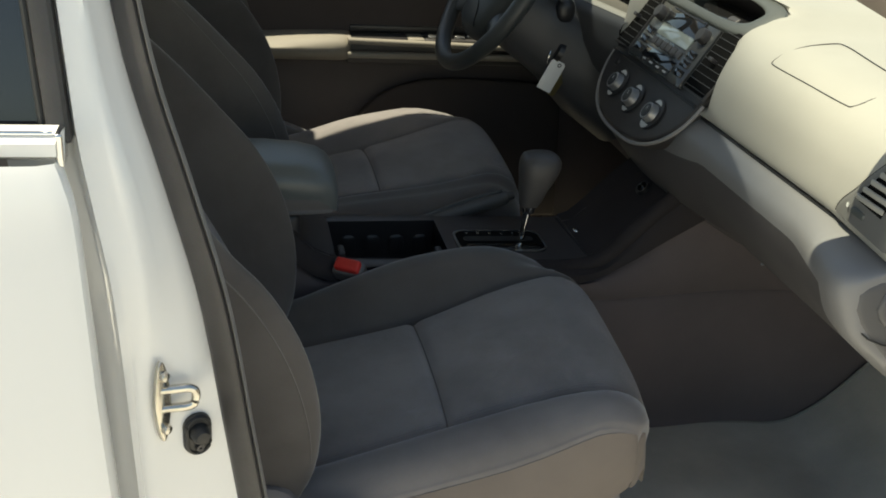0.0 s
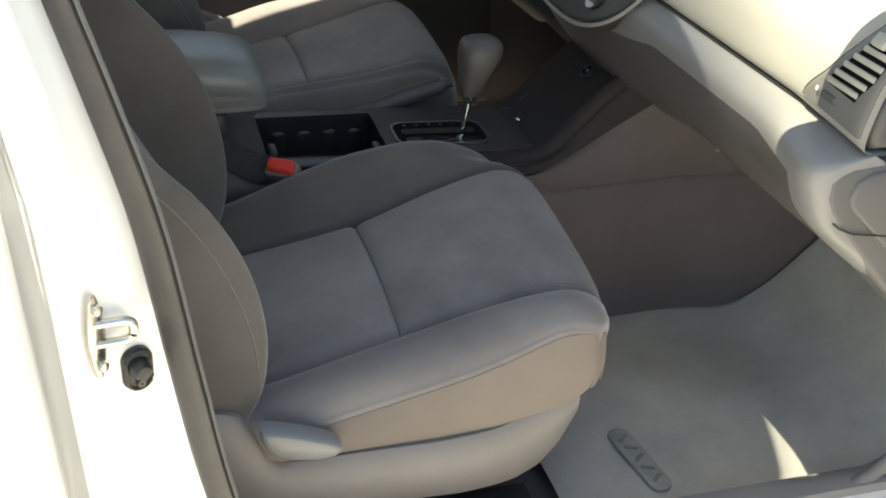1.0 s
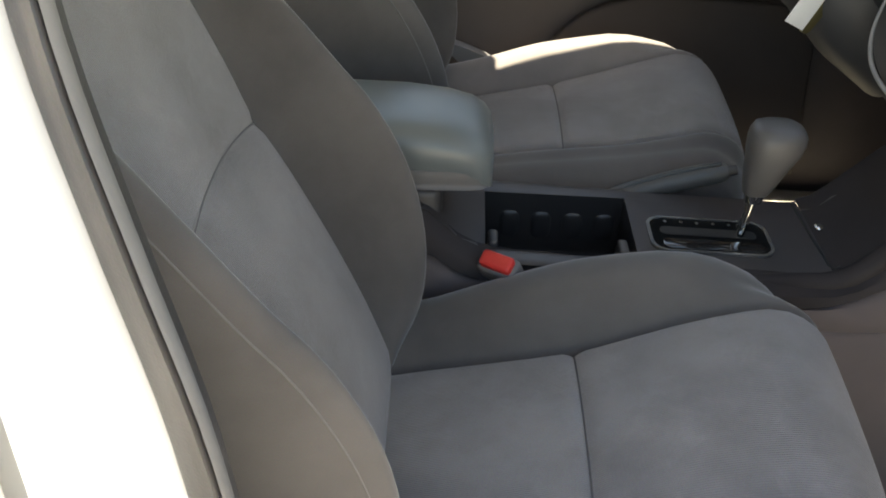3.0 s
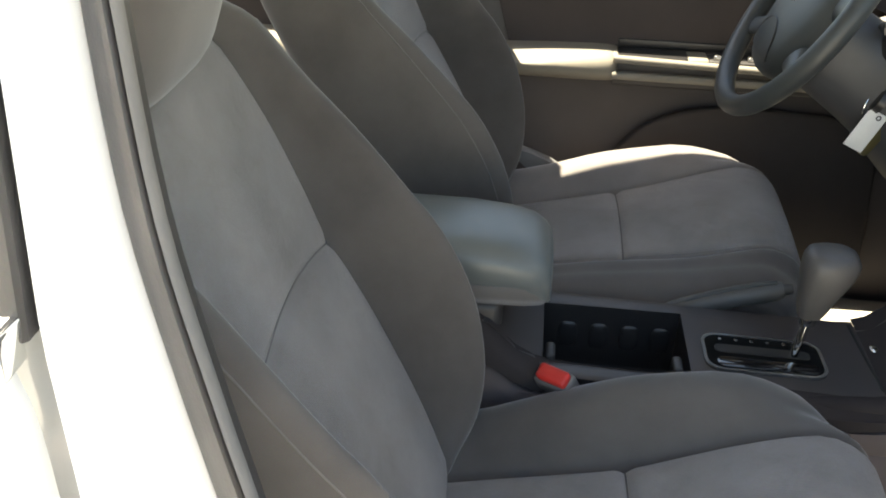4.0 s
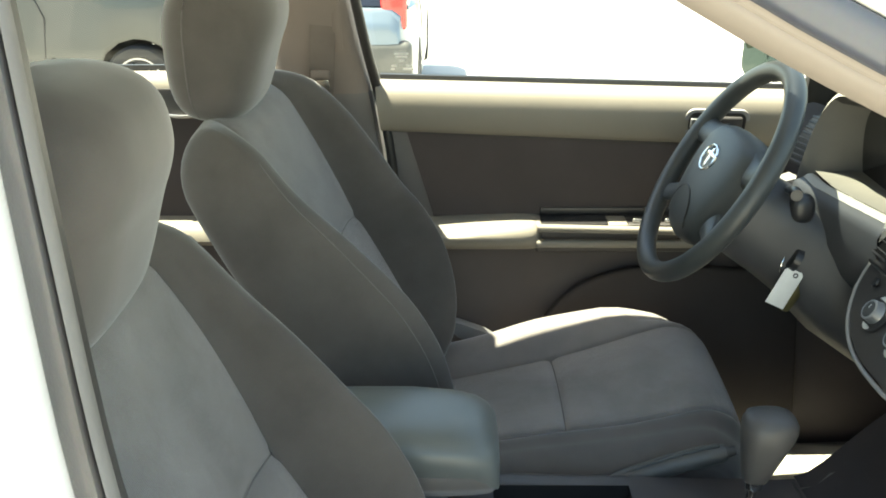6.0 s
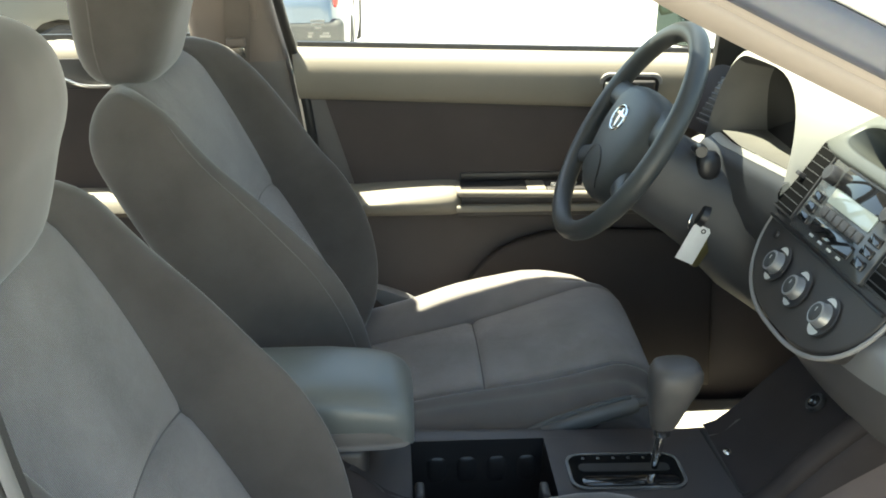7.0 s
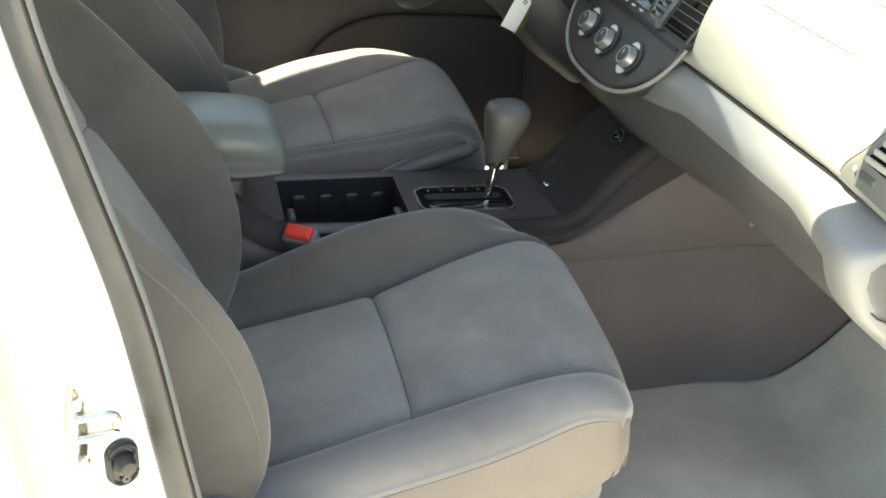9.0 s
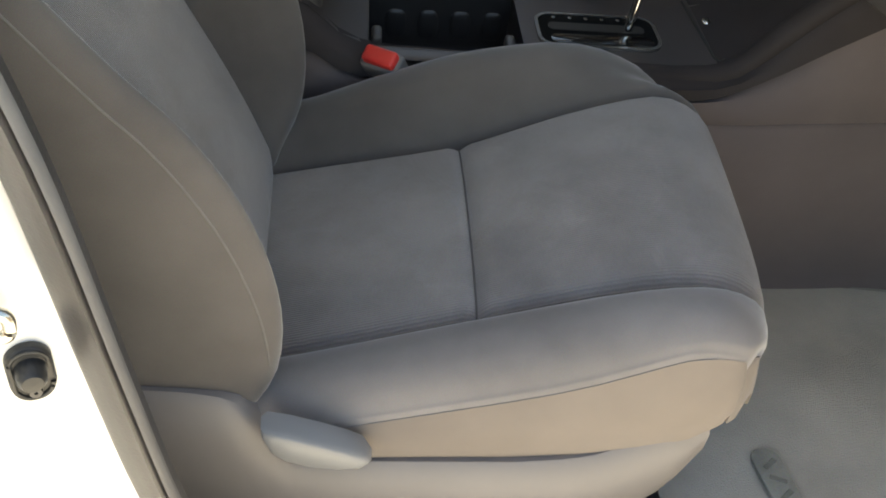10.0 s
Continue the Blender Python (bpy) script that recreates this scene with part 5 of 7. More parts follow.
    part("thumb_wheel", moved(rbox(0.026, 0.009, 0.006, 0.003), m), SURROUND, v)
    for y in (-0.021, 0.019):
        part("marking", slab(rounded(0.004, 0.005, 0.001, 2), 0.0006, 0, m=m @ Matrix.Translation((y, 0.002, 0.0006))), MARK, v)

    # driver's instrument hood and cluster
    def arch(sx, sz, n=26):
        out = []
        for i in range(n):
            a = math.pi * i / (n - 1)
            out.append((math.copysign(abs(math.cos(a)) ** 0.62, math.cos(a)) * sx, max(0, math.sin(a)) ** 0.75 * sz))
        return out
    rows = []
    for x, sx, sz in ((0.55, 0.108, 0.13), (0.47, 0.115, 0.142), (0.425, 0.121, 0.150), (0.412, 0.127, 0.156), (0.416, 0.134, 0.162), (0.45, 0.148, 0.165), (0.54, 0.172, 0.158), (0.63, 0.19, 0.146), (0.72, 0.215, 0.130), (0.80, 0.24, 0.105), (0.88, 0.25, 0.06)):
        row = []
        for y, z in arch(sx, sz):
            k = 1 - min(1, z / 0.15)
            row.append(Vector((x + (0.045 * max(0, -y / 0.16) - 0.03 * k if x < 0.5 else 0), 0.298 + y, 0.902 + 1.11 * z)))
        rows.append(row)
    part("instrument_hood", grid(rows[3:]), STONE, d, "arched stone grey instrument hood", 60)
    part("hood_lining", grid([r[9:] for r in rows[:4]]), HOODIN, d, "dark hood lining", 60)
    # the far side is split off in a paler grey that stands for sunlight
    part("hood_side_lining", grid([r[:10] for r in rows[:4]]), HOODLIT, d, "inner side of the hood, sunlight put into its paler grey", 60)
    cm = frame_at((0.492, 0.298, 0.965), (0, -1, 0), (-0.15, 0, 1))
    cl = part("instrument_cluster", slab(rounded(0.23, 0.20, 0.04, 8), 0.004, 0.001, m=cm), BLACK, d, "dark instrument cluster")
    for a, r in ((-0.055, 0.042), (0.045, 0.042), (0.093, 0.02)):
        part("dial_ring", ring(r, 0.0015, cm @ Matrix.Translation((a, 0.0, 0.005)), 40, 8), SILVERDK, cl)
    part("cluster_lens", slab(rounded(0.22, 0.19, 0.04, 8), 0.001, 0, m=cm @ Matrix.Translation((0, 0, 0.012))), GLOSS, cl, "glossy dark cluster lens")
    rows, face = [], []
    for y in np.linspace(0.165, 0.385, 14):
        f = 0.045 * max(0.0, (0.335 - y) / 0.16) - 0.028
        up = 0.034 + 0.036 * (y - 0.165)
        rows.append([Vector((x + f, y, z + up)) for x, z in ((0.412, 0.899), (0.418, 0.9035), (0.426, 0.904), (0.434, 0.899), (0.44, 0.885))])
        face.append([Vector((x + f, y, z)) for x, z in ((0.44, 0.80), (0.415, 0.83), (0.398, 0.872), (0.394, 0.882 + up), (0.400, 0.894 + up), (0.412, 0.8985 + up))])
    sunk = [[Vector((x, y, z)) for x, z in ((0.44 + 0.045 * max(0.0, (0.335 - y) / 0.16) - 0.028, 0.932 + 0.036 * (y - 0.165)), (0.47, 0.934 + 0.036 * (y - 0.165)), (0.54, 0.936))] for y in np.linspace(0.165, 0.43, 14)]
    part("cluster_floor", grid(sunk), HOODLIT, d, "floor of the instrument bay, sunlight put into its paler grey", 50)
    part("cluster_shelf", grid(rows), STONE, d, "pale sill under the instruments", 50)
    part("column_surround", grid(face), COLUMN, d, "grey panel around the steering column", 50)
    # driver's far vent
    m = frame_at((0.462, 0.575, 0.948), (0.25, -1, 0), (0.35, 0, 1))
    v = part("driver_vent", slab(rounded(0.17, 0.125, 0.04, 6, 0.35), 0.012, 0.004, 2, m), DARKPANEL, d, "driver side air vent", 40)
    part("vent_mouth", slab(rounded(0.07, 0.09, 0.015, 5, 0.35), 0.003, 0, m=m @ Matrix.Translation((0.012, 0, 0.0112))), BLACK, v)
    for k in range(9):
        part("slat", moved(rbox(0.070, 0.0034, 0.004, 0.0008, 1), m @ Matrix.Translation((0.012 + 0.35 * (-0.04 + 0.01 * k), -0.04 + 0.01 * k, 0.0148)) @ Matrix.Rotation(0.3, 4, "X")), DASHVENT, v)

    # centre stack
    w = thing("center_stack", (0.38, 0.0, 0.80), "charcoal centre stack with radio, vents and three climate knobs", "centre stack")
    out = []
    for i in range(33):
        a = math.pi + math.pi * i / 32
        out.append((math.copysign(abs(math.cos(a)) ** 0.75, math.cos(a)) * 0.172, 0.088 + 0.108 * math.sin(a)))
    side = [(0.188, 0.105), (0.194, 0.13), (0.194, 0.155), (0.188, 0.178), (0.176, 0.198), (0.166, 0.208)]
    out += side + [(-a, b) for a, b in reversed(side)]
    bz = part("bezel", slab(out, 0.030, 0.004, 3, stack_pose(0, 0, -0.032)), CONSOLE, w, "charcoal bezel rounded below")
    rim = [stack(p[0] * 1.03, 0.088 + (p[1] - 0.088) * 1.05, -0.006) for p in out[:33]]
    part("bezel_rim", tube(rim, 0.003, 10), TRIM, bz, "light grey bezel surround")
    part("split_line", tube([stack(a, 0.081, 0.002) for a in np.linspace(-0.17, 0.17, 8)], 0.0022, 6), BLACKRUB, bz)
    for a in (-0.076, 0.0, 0.082):
        mk = stack_pose(a, 0.034 + (0.004 if a < 0 else 0), 0.001)
        kb = part("climate_knob", lathe([(0.011, 0.0125), (0.0128, 0.0128), (0.0140, 0.0118), (0.0152, 0.003), (0.0165, 0.0)], 36, mk), SILVER, w, "silver ringed climate knob")
        part("knob_cap", lathe([(0.0005, 0.0138), (0.0095, 0.0136), (0.0113, 0.0127)], 32, mk), KNOBCAP, kb, "dark grey knob face")
        part("pointer", moved(rbox(0.0012, 0.006, 0.001, 0.0003, 1), mk @ Matrix.Translation((0, 0.004, 0.0136))), MARK, kb)
        part("dial_disc", lathe([(0.0005, 0.001), (0.0255, 0.001), (0.0265, 0.0)], 40, mk), BLACK, kb)
        for mid, span, thick in ((90, 34, 0.0028), (270, 38 if a > 0.05 else 28, 0.0042 if a > 0.05 else 0.003)):
            rows = []
            for j in range(13):
                u = -1 + j / 6
                ang = radians(mid + span * u)
                hw = thick * (1 - u * u) + 0.0004
                rows.append([mk @ Vector((r * math.cos(ang), r * math.sin(ang), 0.0016)) for r in (0.0213 - hw, 0.0213 + hw)])
            part("dial_scale", grid(rows), MARKRING, kb, "pale crescent dial scale")
    part("blank_button", lathe([(0.0005, 0.004), (0.006, 0.0035), (0.007, 0)], 18, stack_pose(-0.122, 0.066, 0.002)), BLACK, w)
    # radio
    rm = stack_pose(0, 0.145, -0.001)
    r = part("radio", slab(rounded(0.212, 0.116, 0.006, 4), 0.008, 0.002, 2, rm), GLOSSGREY, w, "double height car radio")
    part("disc_panel", slab(rounded(0.128, 0.034, 0.004, 3), 0.003, 0.001, m=rm @ Matrix.Translation((0.0, 0.031, 0.007))), GLOSS, r, "glossy disc slot panel")
    part("disc_slot", slab(rounded(0.115, 0.003, 0.001, 2), 0.001, 0, m=rm @ Matrix.Translation((0, 0.044, 0.0102))), BLACK, r)
    part("display", slab(rounded(0.118, 0.022, 0.003, 3), 0.003, 0.0008, m=rm @ Matrix.Translation((0, 0.006, 0.007))), LCD, r, "pale grey radio display")
    for a in (-0.082, 0.082):
        part("volume_knob", lathe([(0.0005, 0.016), (0.010, 0.0155), (0.0115, 0.013), (0.012, 0)], 26, rm @ Matrix.Translation((a, 0.026, 0.006))), CONSOLE, r)
        for b in (-0.006, -0.022, -0.038):
            part("key", slab(rounded(0.026, 0.012, 0.002, 2), 0.004, 0.001, m=rm @ Matrix.Translation((a, b, 0.007))), GLOSS, r)
    for k in range(6):
        part("preset_key", slab(rounded(0.0165, 0.013, 0.002, 2), 0.004, 0.001, m=rm @ Matrix.Translation((-0.0475 + 0.019 * k, -0.016, 0.007))), CONSOLE, r)
    part("tape_door", slab(rounded(0.115, 0.018, 0.003, 3), 0.003, 0.001, m=rm @ Matrix.Translation((0, -0.036, 0.007))), GLOSS, r, "glossy cassette door")
    for k in range(4):
        part("marking", slab(rounded(0.011, 0.003, 0.0008, 2), 0.0006, 0, m=rm @ Matrix.Translation((-0.04 + 0.027 * k, -0.049, 0.0085))), MARK, r)
    # vents beside the radio
    for sgn in (-1, 1):
        vm = stack_pose(sgn * 0.149, 0.148, 0.0025)
        bend = [(-0.056, 0.032), (-0.03, 0.037), (0.0, 0.037), (0.025, 0.031), (0.045, 0.021), (0.056, 0.012)]

        def mouth(grow):
            line = [(smooth(b, bend) + grow, b) for b in np.linspace(-0.052 - grow, 0.052 + grow, 12)]
            poly = [(-0.034 - grow, -0.052 - grow)] + line + [(-0.034 - grow, 0.052 + grow)]
            return poly if sgn > 0 else [(-a, b) for a, b in reversed(poly)]
        v = part("center_vent", slab(mouth(0.003), 0.004, 0.001, 2, vm), CONSOLE, w, "upright centre air vent with a curved outer edge")
        part("vent_mouth", slab(mouth(0.0), 0.001, 0, m=vm @ Matrix.Translation((0, 0, 0.0036))), VENTBLACK, v)
        for k in range(9):
            b = -0.046 + 0.0115 * k
            end = smooth(b, bend) - 0.001
            part("slat", moved(rbox(end + 0.033, 0.0011, 0.006, 0.0003, 1), vm @ Matrix.Translation((sgn * (end - 0.033) / 2, b, 0.003)) @ Matrix.Rotation(0.15, 4, "X")), DASHVENT, v)
        part("slat_tab", moved(rbox(0.012, 0.006, 0.012, 0.0015), vm @ Matrix.Translation((0, 0.0, 0.010))), CONSOLE, v)
    # hooded clock and tray above the radio
    h = thing("center_display_hood", (0.52, 0.0, 1.0), "light grey hood around a dark recessed centre display", "dash display")
    hm = frame_at((0.502, 0.0, 1.0124), (0, -1, 0), (0.87, 0, 0.49))
    def loop(sx, up, dn, pw, n=64):
        out = []
        for i in range(n):
            a = 2 * math.pi * i / n
            cx, sy = math.cos(a), math.sin(a)
            out.append((math.copysign(abs(cx) ** pw, cx) * sx, math.copysign(abs(sy) ** pw, sy) * (up if sy > 0 else dn) - 0.004))
        return out

    deep = Vector((0.78, 0.0, -0.63))
    rows = []
    for sx, up, dn, pw, z in ((0.178, 0.045, 0.046, 0.45, -0.05), (0.178, 0.045, 0.046, 0.45, -0.006), (0.177, 0.0445, 0.045, 0.45, -0.002), (0.174, 0.043, 0.043, 0.46, 0.0), (0.150, 0.031, 0.033, 0.56, 0.0005), (0.140, 0.028, 0.0295, 0.57, 0.0), (0.138, 0.027, 0.028, 0.58, -0.002)):
        rows.append([hm @ Vector((x, y, z - 0.004 * (x / 0.178) ** 2)) for x, y in loop(sx, up, dn, pw)])
    well = [rows[-1]]
    for k, s in ((0.012, 0.985), (0.035, 0.96), (0.065, 0.93)):
        well.append([hm @ Vector((x * s, y * (1 - 0.1 * k / 0.065), -0.002)) + deep * k for x, y in loop(0.138, 0.027, 0.028, 0.58)])
    part("surround", grid(rows, True), SURROUND, h, "flush grey rounded surround", 60)
    # one wall in two colours: sunlit at the driver end, shaded for the rest
    part("recess_end", grid([r[24:46] for r in well]), SURROUND, h, "driver end of the recess, sunlight put into its lighter grey", 60)
    part("recess_wall", grid([r[45:] + r[:25] for r in well]), DARKPANEL, h, "recess wall, shade put into its dark colour", 60)
    part("recess_back", (([tuple(p) for p in well[-1]]), [tuple(range(64))]), BLACK, h)
    part("display_glass", slab(loop(0.112, 0.018, 0.018, 0.6), 0.003, 0.001, m=Matrix.Translation(deep * 0.045) @ hm @ Matrix.Translation((0.012, 0.002, -0.004))), GLOSS, h, "glossy dark display glass")
    part("hazard_switch", moved(rbox(0.030, 0.012, 0.010, 0.003), Matrix.Translation(deep * 0.025) @ hm @ Matrix.Translation((0.06, -0.018, -0.002))), CONSOLE, h, "hazard light switch")


# lit copy of the hood lining: sunlight painted on its far side and floor
HOODLIT = surface("hood_lit_grey", (0.13, 0.125, 0.115), 0.6, 0.08, 12, 1200, 0.2, 0.0003)
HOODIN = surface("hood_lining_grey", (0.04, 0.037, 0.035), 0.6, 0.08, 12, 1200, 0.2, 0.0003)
DASHVENT = surface("vent_grey", (0.06, 0.06, 0.062), 0.45, 0.06, 20, 900, 0.1, 0.0002)
GLOSSGREY = surface("radio_fascia", (0.05, 0.053, 0.055), 0.25, 0.08, 20, 900, 0.05, coat=0.3)
# shaded copy of the band's grey, for the face that turns under
BAND_SHADED = surface("glove_box_shaded", (0.082, 0.077, 0.078), 0.6, 0.08, 8, 1400, 0.2, 0.0003)
VENTBLACK = surface("vent_black", (0.008, 0.008, 0.008), 0.9, 0.1, 20, 900, 0.0, specular=0.05)
SURROUND = surface("display_surround", (0.075, 0.082, 0.078), 0.5, 0.05, 8, 1400, 0.15, 0.0003)
VENTBODY = surface("vent_body_grey", (0.15, 0.15, 0.145), 0.5, 0.06, 8, 1400, 0.2, 0.0003)
# darker than the end panel, with the shade of the turned-away side painted in
VENT_SHADED = surface("vent_side_shaded", (0.062, 0.062, 0.066), 0.5, 0.06, 8, 1400, 0.2, 0.0003)
ENDGREY = surface("dash_end_grey", (0.095, 0.094, 0.097), 0.5, 0.06, 8, 1400, 0.2, 0.0003)
KNOBCAP = surface("knob_face", (0.05, 0.052, 0.052), 0.5, 0.08, 20, 900, 0.05)
MARKRING = surface("dial_print", (0.62, 0.63, 0.62), 0.4, 0.05, 20, 600, 0.0)


# ---- steering wheel and column ----
def make_wheel():
    n = Vector((-0.854, 0.0, 0.52)).normalized()
    m = frame_at((0.245, 0.365, 0.955), (0, -1, 0), Vector((0.52, 0, 0.854)))
    s = thing("steering_wheel", (0.245, 0.365, 0.945), "dark grey four-spoke steering wheel with padded hub", "steering wheel")
    part("rim", ring(0.173, 0.0155, m, 96, 16), WHEEL, s, "moulded grey rim")
    hub = [(-0.092, 0.042), (-0.06, 0.060), (0.0, 0.066), (0.06, 0.060), (0.092, 0.042), (0.094, 0.0), (0.080, -0.045), (0.055, -0.085), (0.03, -0.098), (0.0, -0.102), (-0.03, -0.098), (-0.055, -0.085), (-0.080, -0.045), (-0.094, 0.0)]
    hub = [(p.x, p.y) for p in spl([(a, b, 0) for a, b in hub + hub[:1]], 57)][:-1]
    rows = []
    for sc, z in ((0.86, -0.03), (0.98, -0.02), (1.0, -0.005), (0.985, 0.008), (0.93, 0.018), (0.80, 0.026), (0.5, 0.032), (0.2, 0.034)):
        rows.append([m @ Vector((x * sc * 1.12, y * sc * 1.12, z - 0.012)) for x, y in hub])
    hb = part("hub_pad", grid(rows, True, True), HUB, s, "padded airbag cover", 60)
    em = m @ Matrix.Translation((0, 0.012, 0.0215))
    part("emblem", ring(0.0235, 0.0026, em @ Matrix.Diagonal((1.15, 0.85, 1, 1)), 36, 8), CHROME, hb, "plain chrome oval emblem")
    part("emblem_bar", moved(blob(0.006, 0.017, 0.002), em), CHROME, hb)
    part("emblem_bar", moved(blob(0.021, 0.004, 0.002), em @ Matrix.Translation((0, 0.006, 0))), CHROME, hb)

    def hub_z(x, y):
        """Height of the padded cover over the wheel's plane."""
        r = max(1e-6, math.hypot(x, y))
        edge = max(hub, key=lambda q: (q[0] * x + q[1] * y) / math.hypot(*q) / r)
        return smooth(r / (1.12 * math.hypot(*edge)), [(0.2, 0.034), (0.5, 0.032), (0.8, 0.026), (0.93, 0.018), (0.985, 0.008), (1.0, -0.005)]) - 0.012
    arc = [(0.050 * math.cos(a), -0.092 + 0.052 * math.sin(a)) for a in (math.pi * i / 20 for i in range(21))]
    rows = []
    for f in np.linspace(0.05, 1, 7):
        rows.append([m @ Vector((x * f, -0.088 + (y + 0.088) * f, hub_z(x * f, -0.088 + (y + 0.088) * f) + 0.0010)) for x, y in arc])
    part("hub_inset", grid(rows), WHEEL, hb, "darker lower hub inset", 60)
    part("hub_groove", tube([m @ Vector((x, y, hub_z(x, y) + 0.0006)) for x, y in arc], 0.0013, 6), BLACKRUB, hb)
    for sx in (-1, 1):
        for y0, y1, w0 in ((0.034, 0.036, 0.026), (-0.060, -0.088, 0.019)):
            a, b = Vector((sx * 0.088, y0, -0.010)), Vector((sx * math.sqrt(0.173 ** 2 - y1 ** 2) * 0.985, y1, -0.002))
            pts = [m @ a.lerp(b, t) for t in np.linspace(0, 1, 8)]
            part("spoke", tube(pts, [w0 * 1.3, w0 * 1.1, w0 * 0.95, w0 * 0.88, w0 * 0.85, w0 * 0.85, w0 * 0.9, w0], 16, 0.42, up=n), WHEEL, s)

    c = thing("steering_column", (0.36, 0.36, 0.85), "dark grey steering column shroud with stalks and ignition", "steering column")
    ax = -n
    o = Vector((0.245, 0.365, 0.945)) + ax * 0.03
    rows = []
    for k, sc in ((0.0, 0.9), (0.02, 1.0), (0.09, 1.06), (0.13, 1.12), (0.17, 1.26), (0.21, 1.38), (0.30, 1.45)):
        ctr = o + ax * k
        rows.append([ctr + (Vector((0, -1, 0)) * 0.086 * sc * math.copysign(abs(math.cos(a)) ** 0.7, math.cos(a)) + Vector((0.44, 0, 0.90)) * (0.047 if math.sin(a) > 0 else 0.088) * sc * math.copysign(abs(math.sin(a)) ** 0.7, math.sin(a))) for a in (2 * math.pi * i / 36 for i in range(36))])
    part("shroud", grid(rows, True, True), COLUMN, c, "two-piece grey shroud", 50)
    part("wiper_stalk", tube(spl([(0.335, 0.30, 0.945), (0.325, 0.25, 0.958), (0.318, 0.215, 0.962)], 8), [0.006, 0.006, 0.0065, 0.007, 0.008, 0.009, 0.0095, 0.008], 14), BLACK, c, "dark wiper stalk")
    part("turn_signal_stalk", tube([(0.335, 0.43, 0.945), (0.325, 0.49, 0.958), (0.32, 0.53, 0.962)], [0.008, 0.009, 0.012], 14), CONSOLE, c, "dark turn signal stalk")
    part("stalk_boot", moved(blob(0.018, 0.016, 0.022), Matrix.Translation((0.352, 0.286, 0.922))), BLACK, c)
    im = frame_at((0.352, 0.277, 0.845), (0, -1, 0.2), Vector((0.44, 0, 0.9)))
    part("ignition_lock", lathe([(0.0005, 0.012), (0.012, 0.012), (0.0165, 0.010), (0.018, 0.0)], 24, im), BLACK, c, "black ignition lock ring")
    part("tilt_lever", tube([(0.30, 0.40, 0.845), (0.27, 0.41, 0.825)], [0.008, 0.005], 10), BLACK, c)

    k = thing("car_key", (0.345, 0.283, 0.77), "car key in the ignition with a ring and white paper tag", "key")
    part("blade_head", slab(rounded(0.028, 0.02, 0.008, 5), 0.008, 0.002, m=frame_at((0.338, 0.283, 0.853), (-0.9, 0, 0.4), (0, 0.4, 0.9))), BLACK, k)
    part("key_ring", ring(0.014, 0.0012, frame_at((0.334, 0.283, 0.838), (0.2, 0, 1), (0.5, 0.8, 0)), 28, 8), CHROME, k, "bright split ring")
    tm = frame_at((0.336, 0.272, 0.803), (0.90, 0.0, -0.42), (0.40, 0.0, 0.92))
    tg = part("tag", slab([(-0.015, -0.030), (0.015, -0.030), (0.015, 0.026), (0.011, 0.031), (-0.011, 0.031), (-0.015, 0.026)], 0.0012, 0.0004, m=tm), TAG, k, "blank white tag")
    part("eyelet", ring(0.003, 0.001, tm @ Matrix.Translation((0.004, 0.024, 0.0012)), 16, 6), BLACK, tg)
    part("spare_key", slab(rounded(0.018, 0.05, 0.006, 4), 0.003, 0.001, m=frame_at((0.352, 0.281, 0.786), (0.86, 0.2, -0.46), (0.44, -0.05, 0.90))), BRASS, k, "dark brass spare key")


COLUMN = surface("column_plastic", (0.055, 0.056, 0.06), 0.5, 0.08, 12, 1300, 0.2, 0.0003)
BRASS = surface("dull_brass", (0.2, 0.17, 0.08), 0.4, 0.1, 30, 600, 0.1, metal=0.7)


